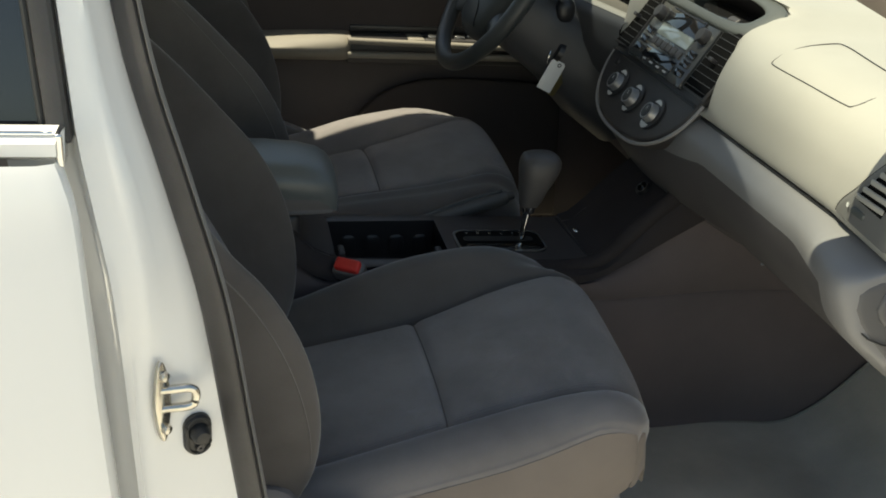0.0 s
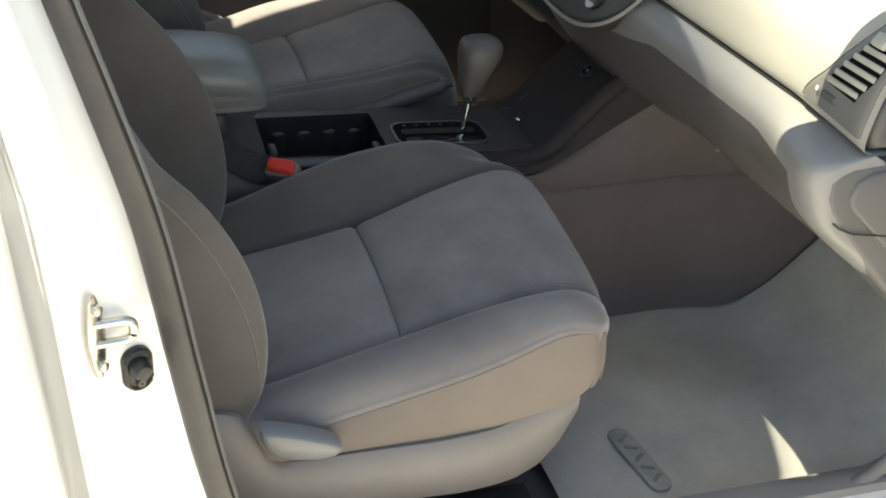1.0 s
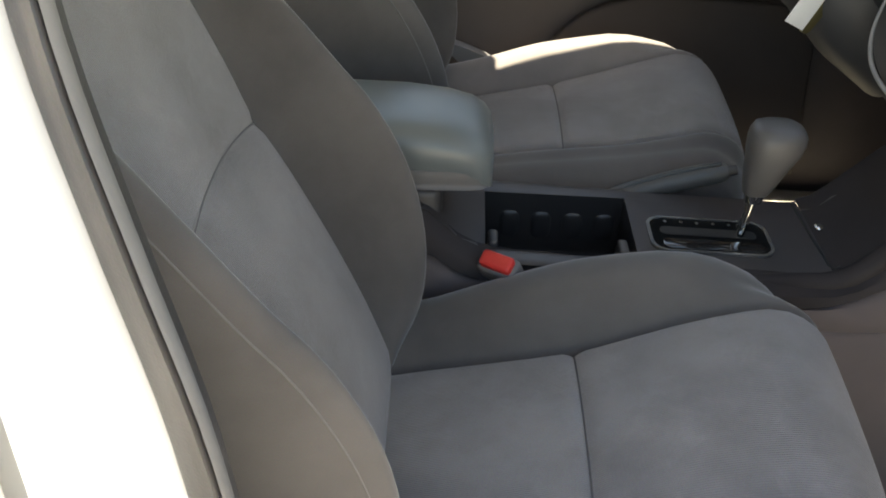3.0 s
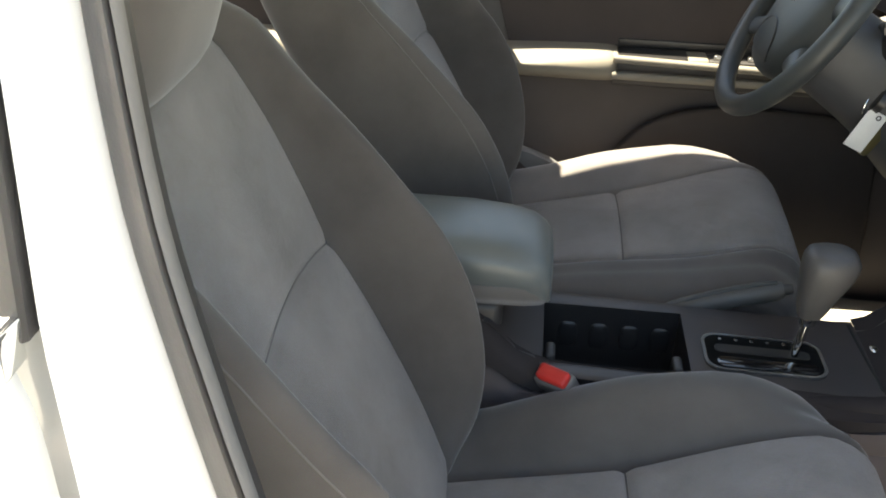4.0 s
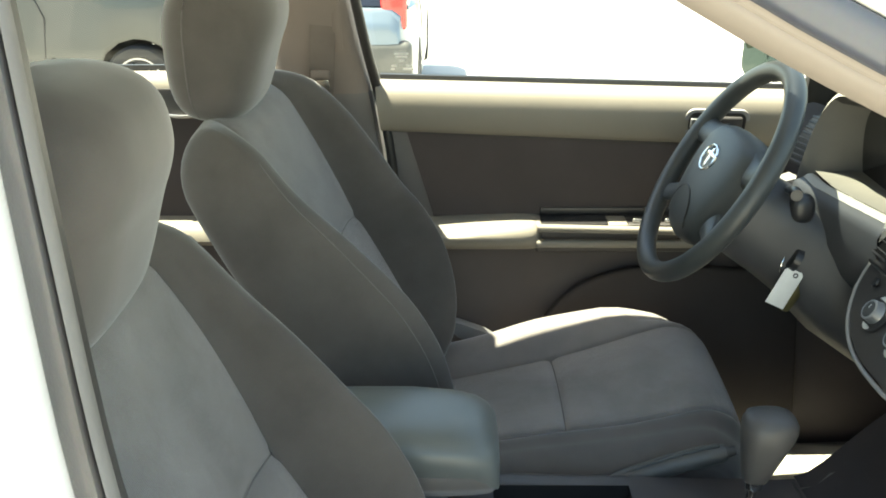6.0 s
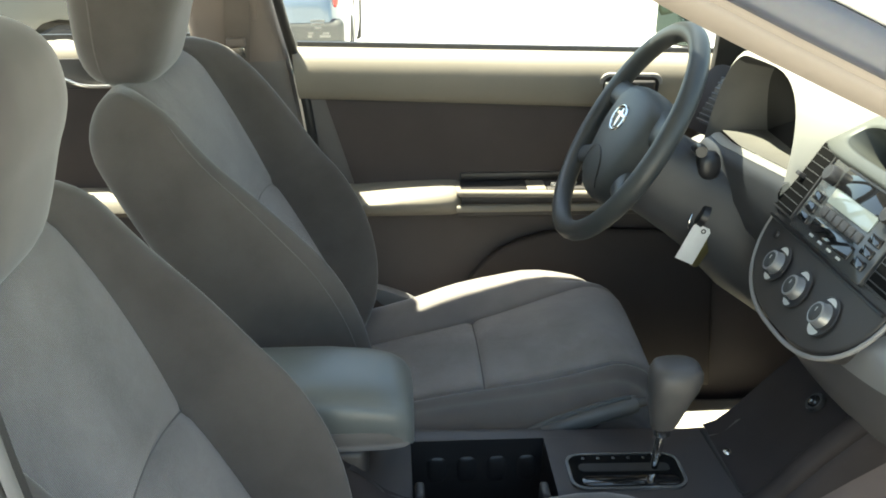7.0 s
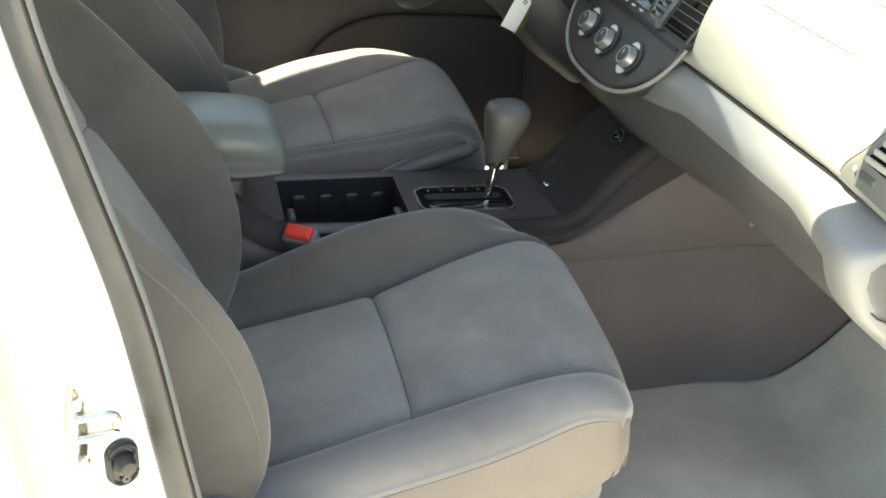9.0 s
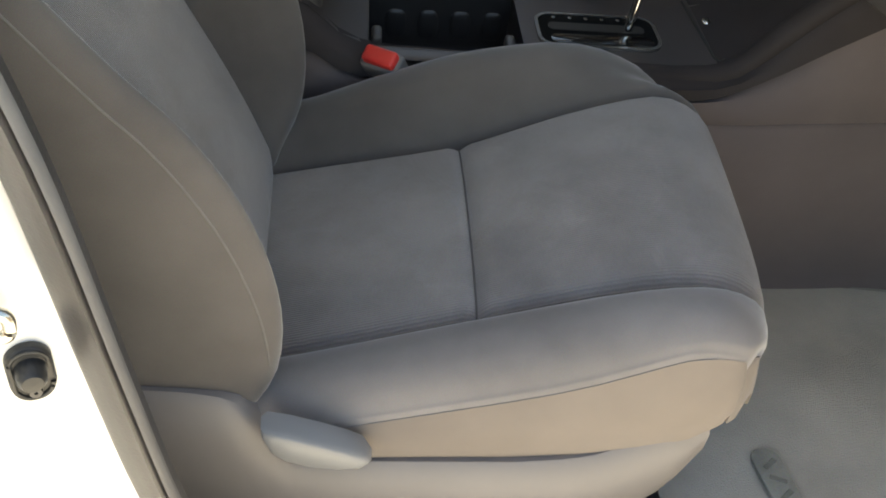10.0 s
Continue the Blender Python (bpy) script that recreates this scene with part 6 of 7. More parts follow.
# ---- driver's side ----
def make_door_left():
    d = thing("door_1", (0.1, 0.74, 0.30), "closed driver door with beige upper vinyl, dark cloth insert and armrest", "car door", kind="structure")

    def strip(name, prof, x0, x1, mat, label="", n=20, lean=None, angle=50, caps=False):
        rows = []
        for x in np.linspace(x0, x1, n):
            rows.append([Vector((x + (lean(z) if lean and x < x0 + 0.02 else 0), y, z)) for y, z in prof(x)])
        return part(name, grid(rows, False, caps), mat, d, label, angle)

    def rear(z):
        return -0.10 * (z - 0.75)
    slope = lambda x: -0.028 * (x + 0.28)
    strip("upper_panel", lambda x: [(0.765, 1.020 + slope(x)), (0.752, 1.024 + slope(x)), (0.735, 1.0225 + slope(x)), (0.721, 1.016 + slope(x)), (0.712, 1.004 + slope(x)), (0.7075, 0.988 + slope(x)), (0.7075, 0.970 + slope(x)), (0.7115, 0.953 + slope(x)), (0.719, 0.940 + slope(x) * 1.4), (0.728, 0.933 + slope(x) * 1.5), (0.738, 0.930 + slope(x) * 1.6)], -0.265, 0.66, DOORTOP, "beige upper door vinyl", 24, rear)
    part("panel_joint", tube([(x, 0.7345, 0.931 + slope(x) * 1.6) for x in np.linspace(-0.2, 0.6, 12)], 0.0022, 6), CONSOLE, d)
    strip("cloth_insert", lambda x: [(0.738, 0.932 + slope(x) * 1.6), (0.736, 0.91 + slope(x)), (0.737, 0.85), (0.736, 0.79), (0.730, 0.757)], -0.185, 0.62, DOORCLOTH, "dark grey cloth insert", 40, lambda z: -0.30 * (z - 0.757))
    strip("rear_edge_panel", lambda x: [(0.744, 0.932), (0.742, 0.90), (0.742, 0.80), (0.739, 0.70), (0.73, 0.55), (0.72, 0.40)], -0.262, -0.155, TRIMDK, "grey door edge panel", 6, rear)
    # armrest: a thick pad behind, a slimmer pull bar over a dark groove ahead
    rows = []
    for x, sc in ((-0.228, 0.55), (-0.222, 0.8), (-0.205, 0.95), (-0.17, 1.0), (-0.1, 1.0), (-0.03, 1.0), (-0.004, 0.98), (0.008, 0.9), (0.014, 0.75)):
        dip = 0.10 * max(0.0, -x - 0.06)
        sec = spl([(0.736, 0.770 - 0.4 * dip), (0.705, 0.771 - 0.5 * dip), (0.678, 0.768 - dip), (0.662, 0.759 - dip), (0.656, 0.745), (0.660, 0.730), (0.676, 0.718), (0.70, 0.711), (0.736, 0.706)], 30)
        rows.append([Vector((x, 0.736 + (p.x - 0.736) * sc, 0.742 + (p.y - 0.742) * (0.55 + 0.45 * sc))) for p in sec])
    arm = part("armrest", grid(rows, False, True), DOORTOP, d, "beige padded armrest", 60)
    part("arm_tray", moved(rbox(0.50, 0.05, 0.052, 0.006), Matrix.Translation((0.255, 0.714, 0.732))), CONSOLE, arm, "dark recess behind the pull bar")
    for z, h, ww in ((0.763, 0.013, 0.016), (0.733, 0.014, 0.018)):
        rows = []
        for x in np.linspace(0.004, 0.50, 14):
            sec = rounded(ww, h, 0.0055, 4)
            rows.append([Vector((x, 0.6665 + p[0], z + p[1] - (0.012 if z > 0.75 else 0.002) * (x / 0.5))) for p in sec])
        part("pull_bar", grid(rows, True, True), DOORTOP, arm, "beige pull bar", 50)
    for x0, x1 in ((0.004, 0.014), (0.138, 0.175), (0.33, 0.50)):
        part("cup_bridge", moved(rbox(x1 - x0, 0.055, 0.009, 0.003), Matrix.Translation(((x0 + x1) / 2, 0.700, 0.7645 - 0.012 * x0))), DOORTOP, arm)
    part("pull_cup", moved(rbox(0.126, 0.060, 0.006, 0.0025), Matrix.Translation((0.076, 0.7055, 0.7640))), BLACK, arm, "dark pull cup")
    part("switch_panel", moved(rbox(0.155, 0.048, 0.008, 0.003), Matrix.Translation((0.253, 0.701, 0.762))), CONSOLE, arm, "dark window switch panel")
    for k in range(4):
        part("window_switch", moved(rbox(0.024, 0.012, 0.010, 0.003), Matrix.Translation((0.196 + 0.03 * k, 0.690 + 0.016 * (k % 2), 0.768)) @ Matrix.Rotation(0.12, 4, "Y")), SILVERDK, arm, "grey window switch")
    part("back_slot", moved(rbox(0.46, 0.006, 0.016, 0.002), Matrix.Translation((0.245, 0.7335, 0.7745))), BLACK, arm)
    strip("lower_panel", lambda x: [(0.735, 0.712), (0.733, 0.70), (0.728, 0.66), (0.722, 0.58), (0.70, 0.50), (0.68, 0.46), (0.675, 0.40), (0.70, 0.33), (0.73, 0.30)], -0.25, 0.52, DOORLOW, "brownish grey lower door panel", 24, rear)
    pm = frame_at((0.25, 0.716, 0.67), (1, 0, 0), (0, 0.20, 1))
    arch_line = [(p.x, p.y) for p in spl([(-0.262, -0.32, 0), (-0.258, -0.22, 0), (-0.243, -0.14, 0), (-0.215, -0.085, 0), (-0.165, -0.038, 0), (-0.10, -0.011, 0), (-0.03, 0.0, 0), (0.12, -0.002, 0), (0.26, -0.012, 0)], 40)] + [(0.26, -0.32)]
    part("door_pocket", slab(arch_line, 0.020, 0.008, 3, pm), POCKET, d, "dark arched speaker and pocket moulding", 50)
    # inside handle
    hm = frame_at((0.330, 0.7135, 0.951), (1, 0, -0.02), (0, -0.22, 1))
    hd = part("handle_bezel", slab(rounded(0.118, 0.052, 0.018, 6), 0.006, 0.002, 2, hm @ Matrix.Translation((0, 0, -0.001))), TRIM, d, "handle bezel")
    part("handle_recess", slab(rounded(0.104, 0.041, 0.014, 6), 0.001, 0, m=hm @ Matrix.Translation((0, 0, 0.0052))), BLACK, hd)
    part("handle_lever", moved(rbox(0.056, 0.026, 0.010, 0.004), hm @ Matrix.Translation((0.016, 0.002, 0.010))), CONSOLE, hd, "dark pull lever")
    part("lock_tab", moved(rbox(0.022, 0.02, 0.008, 0.002), hm @ Matrix.Translation((-0.038, 0.0, 0.008))), SILVER, hd)
    part("bright_edge", tube([hm @ Vector((x, -0.021, 0.010)) for x in np.linspace(-0.01, 0.046, 5)], 0.002, 8), CHROME, hd)
    # belt line seal, glass, outer skin
    strip("belt_seal", lambda x: [(0.764, 1.022 + slope(x)), (0.766, 1.030 + slope(x)), (0.774, 1.031 + slope(x)), (0.78, 1.024 + slope(x))], -0.285, 0.66, BLACKRUB, "black belt seal", 12)
    strip("outer_skin", lambda x: [(0.79, 1.02 + slope(x)), (0.815, 0.99), (0.835, 0.85), (0.84, 0.65), (0.83, 0.45), (0.80, 0.3)], -0.30, 0.72, PAINT, "white painted outer skin", 12)
    rows = [[Vector((x, 0.776, 1.02 + slope(x))), Vector((x * 0.8 - 0.07, 0.70, 1.2)), Vector((x * 0.45 - 0.2, 0.60, 1.375))] for x in np.linspace(-0.285, 0.62, 8)]
    g = part("pane", grid(rows), CLEAR, d, "clear door glass")
    g.visible_shadow = False
    for a, b, w0 in ((0.0, 0.030, 0.026), (0.0, 0.024, 0.022), (0.0, 0.016, 0.012), (-0.014, 0.006, 0.010), (0.014, 0.006, 0.012), (-0.016, 0.0, 0.008), (0.012, 0.0, 0.020)):
        part("etched_mark", moved(rbox(w0, 0.0006, 0.004, 0), Matrix.Translation((-0.245 + a, 0.7635 - 0.43 * b, 1.040 + b))), MARK, g)
    part("sail_panel", slab([(0, 0), (0.20, 0.0), (0.17, 0.022), (0.0, 0.105)], 0.02, 0.004, m=frame_at((0.475, 0.705, 0.985), (1, 0.0, 0), (0, -0.25, 1))), BLACKRUB, d, "black mirror sail panel")
    # door gap seal at its rear edge
    part("edge_seal", tube(spl([(-0.325, 0.655, 1.22), (-0.305, 0.69, 1.10), (-0.287, 0.735, 1.0), (-0.268, 0.735, 0.9), (-0.255, 0.735, 0.75), (-0.245, 0.735, 0.55), (-0.24, 0.73, 0.35)], 24), 0.009, 10), BLACKRUB, d, "black door seal")
    m = thing("side_mirror", (0.53, 0.95, 1.0), "white door mirror outside the driver window", "door mirror")
    part("housing", moved(blob(0.05, 0.062, 0.066, 3.2), Matrix.Translation((0.516, 0.963, 1.045)) @ Matrix.Rotation(0.64, 4, "Z")), PAINT, m, "white painted housing")
    part("mirror_glass", slab(rounded(0.104, 0.108, 0.026, 6), 0.003, 0.001, m=frame_at((0.4705, 0.929, 1.045), (0.6, -0.8, 0), (0.05, 0, 1))), MIRROR, m, "mirror glass, its dim green reflection put into the tint")
    part("glass_rim", slab(rounded(0.112, 0.118, 0.03, 6), 0.006, 0.002, m=frame_at((0.477, 0.934, 1.045), (0.6, -0.8, 0), (0.05, 0, 1))), BLACK, m)
    part("arm", moved(rbox(0.05, 0.10, 0.035, 0.01), Matrix.Translation((0.575, 0.835, 0.985))), BLACKRUB, m)


POCKET = surface("pocket_moulding", (0.055, 0.047, 0.045), 0.75, 0.08, 8, 1200, 0.3, 0.0004, specular=0.25)
DOORLOW = surface("door_lower_vinyl", (0.09, 0.075, 0.07), 0.7, 0.08, 8, 1200, 0.3, 0.0004)


def make_pillar_left():
    p = thing("wall_left", (-0.38, 0.70, 0.3), "beige and grey trimmed left door pillar", "door pillar", kind="structure")
    for nm, z0, z1, mat, lb in (("upper_trim", 1.005, 1.40, PILLARDK, "beige upper pillar trim"), ("lower_trim", 0.33, 1.007, TRIMDK, "grey lower pillar trim")):
        rows = []
        for z in np.linspace(z0, z1, 12):
            y = interp(z, [(0.3, 0.72), (0.95, 0.725), (1.05, 0.705), (1.2, 0.655), (1.4, 0.575)])
            xf = interp(z, [(0.3, -0.235), (0.75, -0.262), (1.0, -0.30), (1.2, -0.335), (1.4, -0.375)])
            xr = interp(z, [(0.3, -0.47), (1.0, -0.465), (1.2, -0.475), (1.4, -0.50)])
            k = 0.004 if z0 > 0.9 else 0.0
            rows.append([Vector(q) for q in ((xr - 0.01, y + 0.05, z), (xr, y + 0.01, z), (xr + 0.015, y - k, z), ((xf + xr) / 2, y - 0.004 - k, z), (xf - 0.02, y - k, z), (xf - 0.004, y + 0.008, z), (xf, y + 0.035, z))])
        part(nm, grid(rows), mat, p, lb, 50)
    part("belt_height_slot", slab(rounded(0.016, 0.16, 0.007, 5), 0.004, 0.001, m=frame_at((-0.352, 0.668, 1.16), (1, 0, 0), (-0.15, -0.28, 1))), PILLARDK, p)
    b = thing("seat_belt", (-0.38, 0.68, 0.4), "grey driver seat belt hanging along the pillar", "seat belt")
    q = [(-0.372, 0.652, 1.24), (-0.376, 0.668, 1.14), (-0.385, 0.685, 1.02), (-0.40, 0.685, 0.85), (-0.41, 0.685, 0.6), (-0.41, 0.69, 0.42)]
    rows = [[c + Vector((-0.022, 0.0, 0)), c + Vector((0.022, 0.004, 0)), c + Vector((0.022, 0.0055, 0)), c + Vector((-0.022, 0.0015, 0))] for c in spl(q, 20)]
    part("webbing", grid(rows, True, True), BELT, b)
    part("tongue", slab(rounded(0.03, 0.022, 0.005, 4), 0.004, 0.001, m=frame_at((-0.383, 0.676, 1.026), (1, 0, 0.1), (0, -0.15, 1))), STEEL, b, "steel belt tongue")
    part("tongue_grip", moved(rbox(0.034, 0.010, 0.016, 0.004), Matrix.Translation((-0.385, 0.680, 1.045))), PILLARDK, b)


PILLARDK = surface("brown_pillar_trim", (0.2, 0.165, 0.145), 0.7, 0.06, 8, 1200, 0.25, 0.0004)
TRIMDK = surface("dark_grey_trim", (0.15, 0.14, 0.135), 0.6, 0.06, 10, 1300, 0.25, 0.0004)


def make_rear_door_left():
    d = thing("door_3", (-0.9, 0.74, 0.3), "closed left rear door with chrome pull and dark panel", "car door", kind="structure")

    def strip(name, pts, mat, label="", x0=-1.35, x1=-0.45):
        return part(name, grid([[Vector((x, y, z)) for y, z in pts] for x in np.linspace(x0, x1, 10)]), mat, d, label, 50)
    strip("upper_panel", ((0.765, 1.035), (0.75, 1.04), (0.735, 1.03), (0.725, 1.01), (0.725, 1.0)), DOORTOP, "beige upper door vinyl")
    strip("cloth_insert", ((0.725, 1.0), (0.735, 0.97), (0.74, 0.85), (0.735, 0.765)), DOORCLOTH, "dark cloth insert")
    strip("armrest", ((0.735, 0.765), (0.69, 0.765), (0.672, 0.755), (0.668, 0.735), (0.69, 0.72), (0.735, 0.715)), DOORTOP, "beige armrest")
    strip("lower_panel", ((0.735, 0.715), (0.725, 0.6), (0.71, 0.45), (0.72, 0.3)), DOORLOW)
    strip("belt_seal", ((0.764, 1.04), (0.766, 1.048), (0.775, 1.048), (0.78, 1.04)), BLACKRUB, "black belt seal")
    strip("outer_skin", ((0.79, 1.03), (0.82, 0.95), (0.84, 0.7), (0.82, 0.4), (0.79, 0.3)), PAINT, "white painted outer skin")
    hm = frame_at((-0.655, 0.722, 0.985), (1, 0, 0.0), (0, 0.05, 1))
    h = part("handle_bezel", slab(rounded(0.13, 0.055, 0.018, 6), 0.006, 0.002, m=hm), BLACK, d, "dark handle recess")
    part("handle_lever", tube(spl([hm @ Vector((-0.045, -0.008, 0.010)), hm @ Vector((-0.01, -0.020, 0.014)), hm @ Vector((0.045, -0.022, 0.012))], 10), 0.0035, 10), CHROME, h, "chrome pull lever")
    rows = [[Vector((x, 0.776, 1.045)), Vector((x, 0.70, 1.2)), Vector((x * 0.97, 0.59, 1.38))] for x in np.linspace(-1.3, -0.46, 6)]
    g = part("pane", grid(rows), CLEAR, d, "clear rear door glass")
    g.visible_shadow = False


# ---- parked cars beyond the driver's window ----
def wheel_at(parent, x, y, z, r, side):
    m = frame_at((x, y, z), (1, 0, 0), (0, 0, 1))
    if side > 0:
        m = frame_at((x, y, z), (-1, 0, 0), (0, 0, 1))
    w = part("wheel", lathe([(r * 0.66, 0.02), (r * 0.72, 0.035), (r * 0.93, 0.03), (r, 0.0), (r, -0.16), (r * 0.9, -0.19)], 40, m), TYRE, parent, "black tyre")
    part("rim", lathe([(0.0005, 0.02), (r * 0.16, 0.022), (r * 0.2, 0.008), (r * 0.55, 0.0), (r * 0.62, 0.02), (r * 0.67, 0.022), (r * 0.67, -0.02)], 40, m), SILVER, w, "silver wheel trim")
    for k in range(7):
        a = 2 * math.pi * k / 7
        part("spoke", moved(rbox(r * 0.40, r * 0.13, 0.012, 0.004), m @ Matrix.Rotation(a, 4, "Z") @ Matrix.Translation((r * 0.38, 0, 0.014))), SILVER, w)


def parked_car(name, label, category, at, yaw, paint, length, width, height, tall, wheel_r, rear=0.2):
    """A parked car with lofted body, glass, wheels, lamps and bumpers; its nose points along -x before turning."""
    c = thing(name, (0, 0, 0), label, category, "parked cars")
    L, W, H = length, width, height
    belt = 0.73 * H if not tall else 0.60 * H
    gz = 0.20
    deck = 0.70 * H if not tall else 0.62 * H
    prof = [(-0.5, 0.50, 0.58), (-0.485, 0.40, 0.62), (-0.45, 0.22, 0.66), (-0.36, gz, 0.70), (-0.2, gz, 0.735), (0.0, gz, belt / H), (0.2, gz, belt / H + 0.01), (0.36, gz, belt / H + 0.015), (0.44, 0.24, belt / H + 0.01), (0.48, 0.30, belt / H - 0.01), (0.498, 0.38, belt / H - 0.08), (0.5, 0.45, belt / H - 0.20)]
    rows = []
    wheels = (-0.5 + 0.19, 0.5 - rear)
    for t in np.linspace(0, len(prof) - 1, 60):
        i = min(int(t), len(prof) - 2)
        u = t - i
        x = (prof[i][0] * (1 - u) + prof[i + 1][0] * u)
        lo = prof[i][1] * (1 - u) + prof[i + 1][1] * u
        hi = (prof[i][2] * (1 - u) + prof[i + 1][2] * u) * H
        taper = 1 - 0.16 * max(0, (abs(x) - 0.36) / 0.14) ** 2
        xx = x * L
        bot = lo
        for wx in wheels:
            dx = abs(xx - wx * L)
            if dx < wheel_r + 0.06:
                bot = max(bot, wheel_r + math.sqrt((wheel_r + 0.06) ** 2 - dx ** 2))
        hw = W / 2 * taper
        sec = [(-hw * 0.97, bot), (-hw, min(hi - 0.12, bot + 0.06)), (-hw * 1.0, bot + (hi - bot) * 0.55), (-hw * 0.97, hi - 0.05), (-hw * 0.88, hi), (0, hi + 0.02), (hw * 0.88, hi), (hw * 0.97, hi - 0.05), (hw * 1.0, bot + (hi - bot) * 0.55), (hw, min(hi - 0.12, bot + 0.06)), (hw * 0.97, bot)]
        rows.append([Vector((xx, y, z)) for y, z in sec])
    m = Matrix.Translation(at) @ Matrix.Rotation(yaw, 4, "Z")
    body = part("body", moved(grid(rows, False, True), m), paint, c, "", 45)
    # greenhouse
    gx = (-0.22, -0.08, 0.10, 0.24, 0.40) if not tall else (-0.24, -0.10, 0.15, 0.38, 0.475)
    gh = (belt - 0.02, H * 0.97, H, H * 0.97, belt) if not tall else (belt - 0.02, H * 0.97, H, H * 0.985, belt)
    rows = []
    for t in np.linspace(0, 4, 25):
        i = min(int(t), 3)
        u = t - i
        x, z = gx[i] * (1 - u) + gx[i + 1] * u, gh[i] * (1 - u) + gh[i + 1] * u
        k = (z - belt) / (H - belt)
        hw = W / 2 * (0.93 - 0.17 * max(0, k))
        rows.append([Vector((x * L, y, zz)) for y, zz in ((-W / 2 * 0.93, belt - 0.03), (-hw, max(belt - 0.02, z - 0.05)), (-hw * 0.92, z), (0, z + 0.02), (hw * 0.92, z), (hw, max(belt - 0.02, z - 0.05)), (W / 2 * 0.93, belt - 0.03))])
    part("cabin_glass", moved(grid(rows), m), TINT, c, "dark cabin glass", 40)
    part("roof_panel", moved(grid([[Vector((x * L, k * W * 0.36, H + 0.012 + 0.02 * (1 - k * k) - 0.03 * max(0, abs(x - 0.1) - 0.12))) for k in np.linspace(-1, 1, 9)] for x in np.linspace(gx[1], gx[3], 8)]), m), paint, c, "", 40)
    for wx in wheels:
        for sd in (-1, 1):
            wheel_at(c, 0, 0, 0, wheel_r, sd)
            w = c.children[-1]
            q = m @ Matrix.Translation((wx * L, sd * (W / 2 - 0.03), wheel_r))
            for o in [w] + list(w.children):
                o.data.transform(q)
    part("rear_bumper", moved(rbox(0.16, W * 0.96, 0.36 if tall else 0.30, 0.06, 4), m @ Matrix.Translation((L * 0.485, 0, 0.57 if tall else 0.52))), BUMPERGREY if tall else paint, c, "grey plastic rear bumper" if tall else "body-coloured rear bumper")
    part("front_bumper", moved(rbox(0.16, W * 0.94, 0.28, 0.06, 4), m @ Matrix.Translation((-L * 0.485, 0, 0.48))), paint, c)
    part("bumper_pad", moved(rbox(0.02, W * 0.9, 0.12, 0.008), m @ Matrix.Translation((L * 0.485 + 0.078, 0, 0.42))), BUMPERGREY, c, "grey lower bumper pad")
    for sd in (-1, 1):
        part("tail_lamp", moved(rbox(0.16, 0.22, 0.20 if not tall else 0.34, 0.04, 3), m @ Matrix.Translation((L * 0.462, sd * W * 0.395, belt - 0.14 if not tall else belt - 0.02))), TAIL, c, "red tail lamp")
        part("head_lamp", moved(rbox(0.16, 0.30, 0.12, 0.04, 3), m @ Matrix.Translation((-L * 0.455, sd * W * 0.34, 0.66))), LAMPGLASS, c)
        part("door_seam", moved(tube([(0.16 * L, sd * W * 0.5001, 0.35), (0.17 * L, sd * W * 0.5005, belt - 0.25), (0.15 * L, sd * W * 0.486, belt - 0.06)], 0.006, 6), m), BLACKRUB, c)
    part("plate_panel", moved(rbox(0.012, 0.42, 0.14, 0.004), m @ Matrix.Translation((L * 0.485 + 0.078, 0, 0.62))), MARK, c, "plain pale plate")
    return c


BUMPERGREY = surface("bumper_grey", (0.085, 0.085, 0.077), 0.6, 0.08, 6, 300, 0.1)
LAMPGLASS = surface("lamp_glass", (0.6, 0.62, 0.63), 0.1, 0.05, 8, 300, 0.0, coat=0.6)


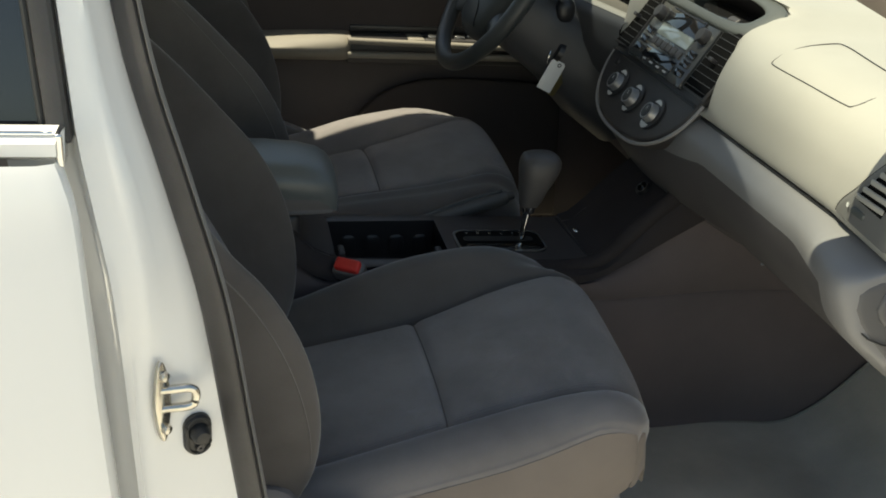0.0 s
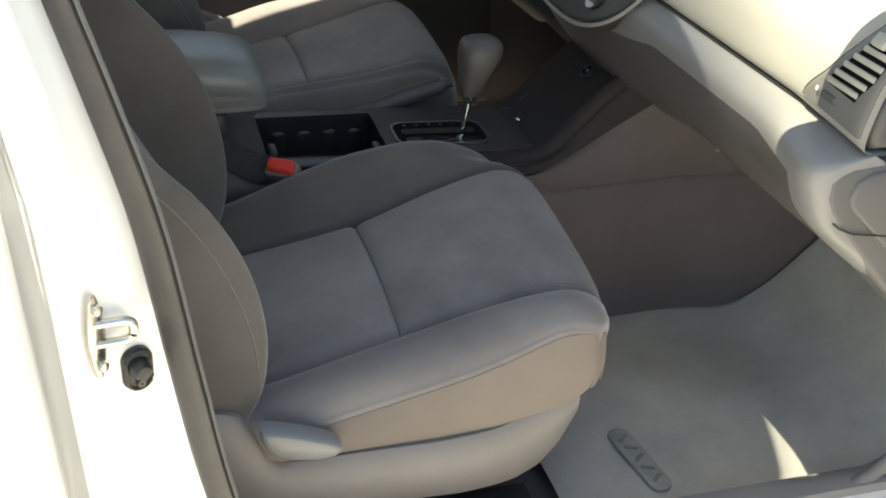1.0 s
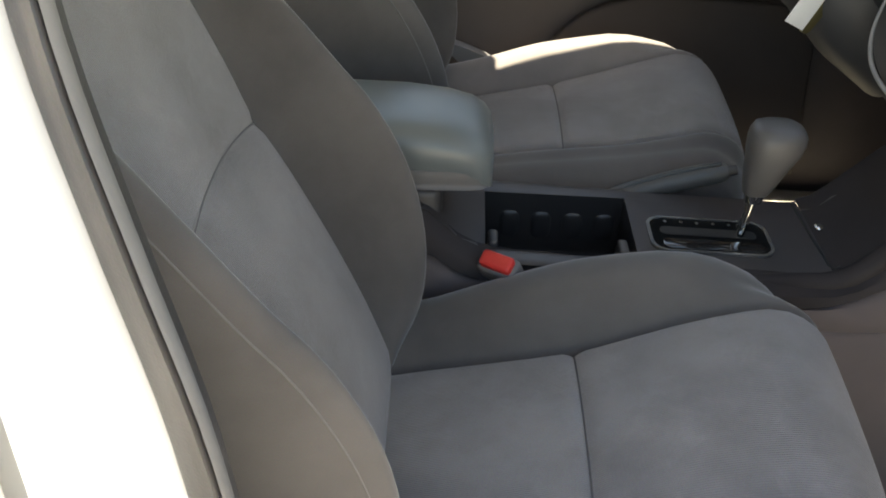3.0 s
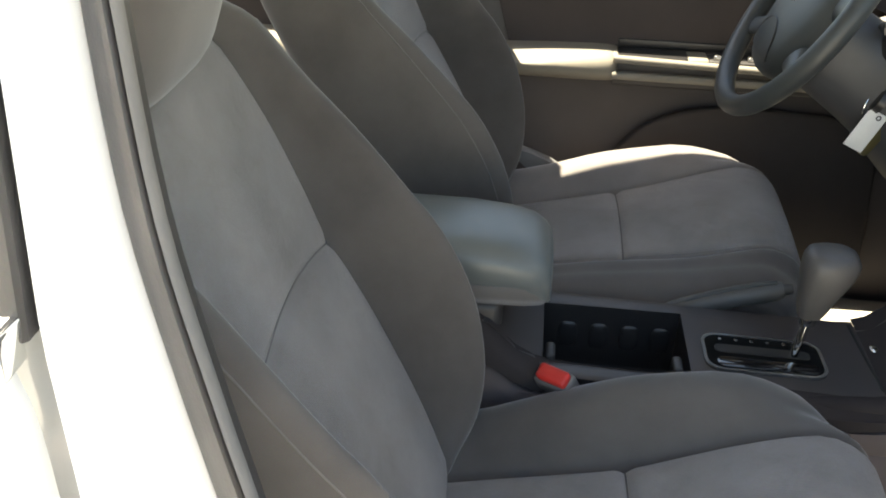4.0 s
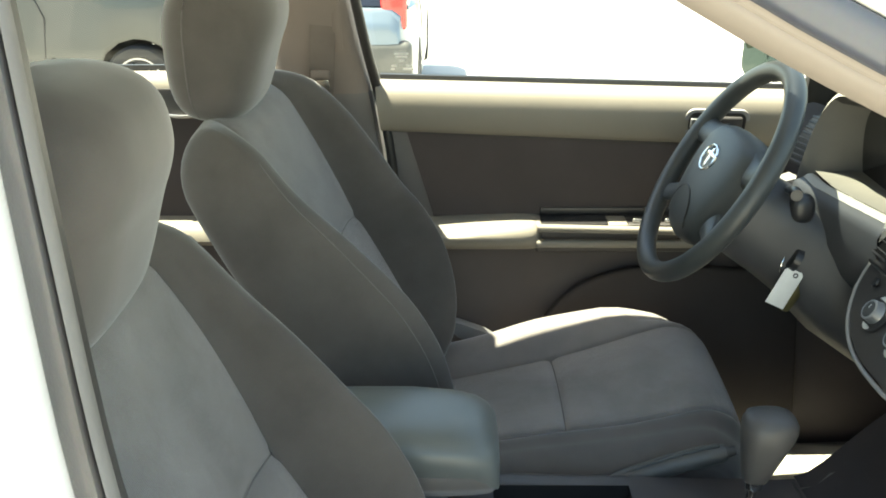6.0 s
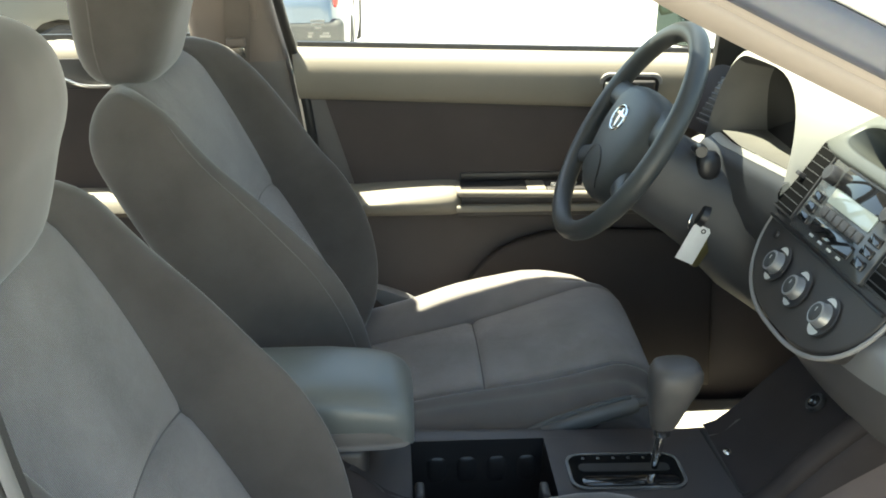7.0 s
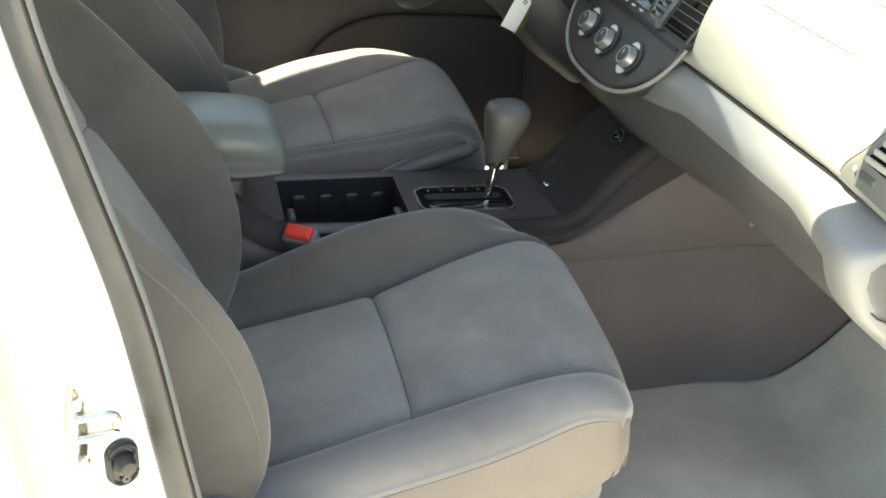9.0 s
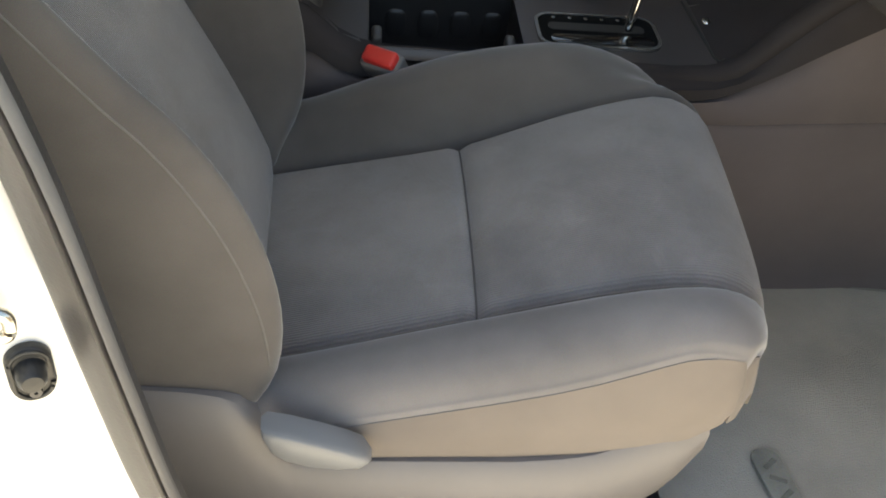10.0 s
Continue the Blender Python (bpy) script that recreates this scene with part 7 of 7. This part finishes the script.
make_ground()
make_body_right()
make_rear_door_right()
make_open_door()
make_roof()
make_front_pillar(-1)
make_front_pillar(1)
make_windscreen()
make_hood()
make_floor()
make_kick_panels()
make_mat("grey-green pile passenger floor mat with a dark name patch", (-0.123, -0.2), (-0.585, -0.55), (0.357, -0.49, 0.3105))
make_mat("grey-green pile floor mat in the driver footwell", (0.69, 0.62), (0.14, 0.2))
make_striker()
make_switch()
seat(-1, -0.36, 0.0, 0.0, 1.122, "grey velour front passenger seat with plastic recliner lever", {
    "inner_seam": [(-0.2, 0.005), (0.0, 0.0), (0.1, 0.012), (0.2, 0.013), (0.27, 0.008)],
    "inner_ridge": [(-0.3, 0.0), (-0.18, 0.0), (-0.1, 0.013), (0.0, 0.026), (0.09, 0.02), (0.15, 0.003), (0.2, -0.02), (0.27, -0.03)],
    "outer_seam": [(-0.2, 0.0), (0.0, 0.009), (0.09, 0.010), (0.155, 0.003), (0.2, -0.006), (0.27, -0.009)],
    "outer_ridge": [(-0.3, 0.0), (0.27, 0.0)]})
seat(1, 0.36, 0.02, 0.02, 1.130, "grey velour driver seat behind the steering wheel", {
    "inner_seam": [(-0.3, 0.02), (-0.1, 0.018), (0.0, 0.009), (0.13, -0.008), (0.27, -0.011)],
    "inner_ridge": [(-0.3, 0.0), (-0.1, -0.002), (0.0, -0.013), (0.13, -0.028), (0.27, -0.033)],
    "outer_seam": [(-0.3, -0.01), (0.0, -0.013), (0.12, -0.01), (0.27, -0.007)],
    "outer_ridge": [(-0.3, -0.012), (-0.12, -0.012), (-0.02, -0.004), (0.1, -0.012), (0.15, -0.026), (0.2, -0.042), (0.27, -0.034)]}, -0.494, True)
make_buckle(-0.125, -0.082, "grey seat belt buckle with red button beside the passenger seat")
make_console()
make_dashboard()
make_wheel()
make_door_left()
make_pillar_left()
make_rear_door_left()
parked_car("parked_car", "grey-green metallic hatchback parked on the concrete", "car", (-4.43, 8.67, ground_z(8.67)), 0.0, GREENSILVER, 4.3, 1.72, 1.52, False, 0.31, 0.15)
parked_car("parked_suv", "blue-silver utility vehicle parked tail first on the concrete", "car", (-1.34, 9.55, ground_z(9.0)), -math.pi / 2, BLUESILVER, 4.5, 1.76, 1.7, True, 0.34)
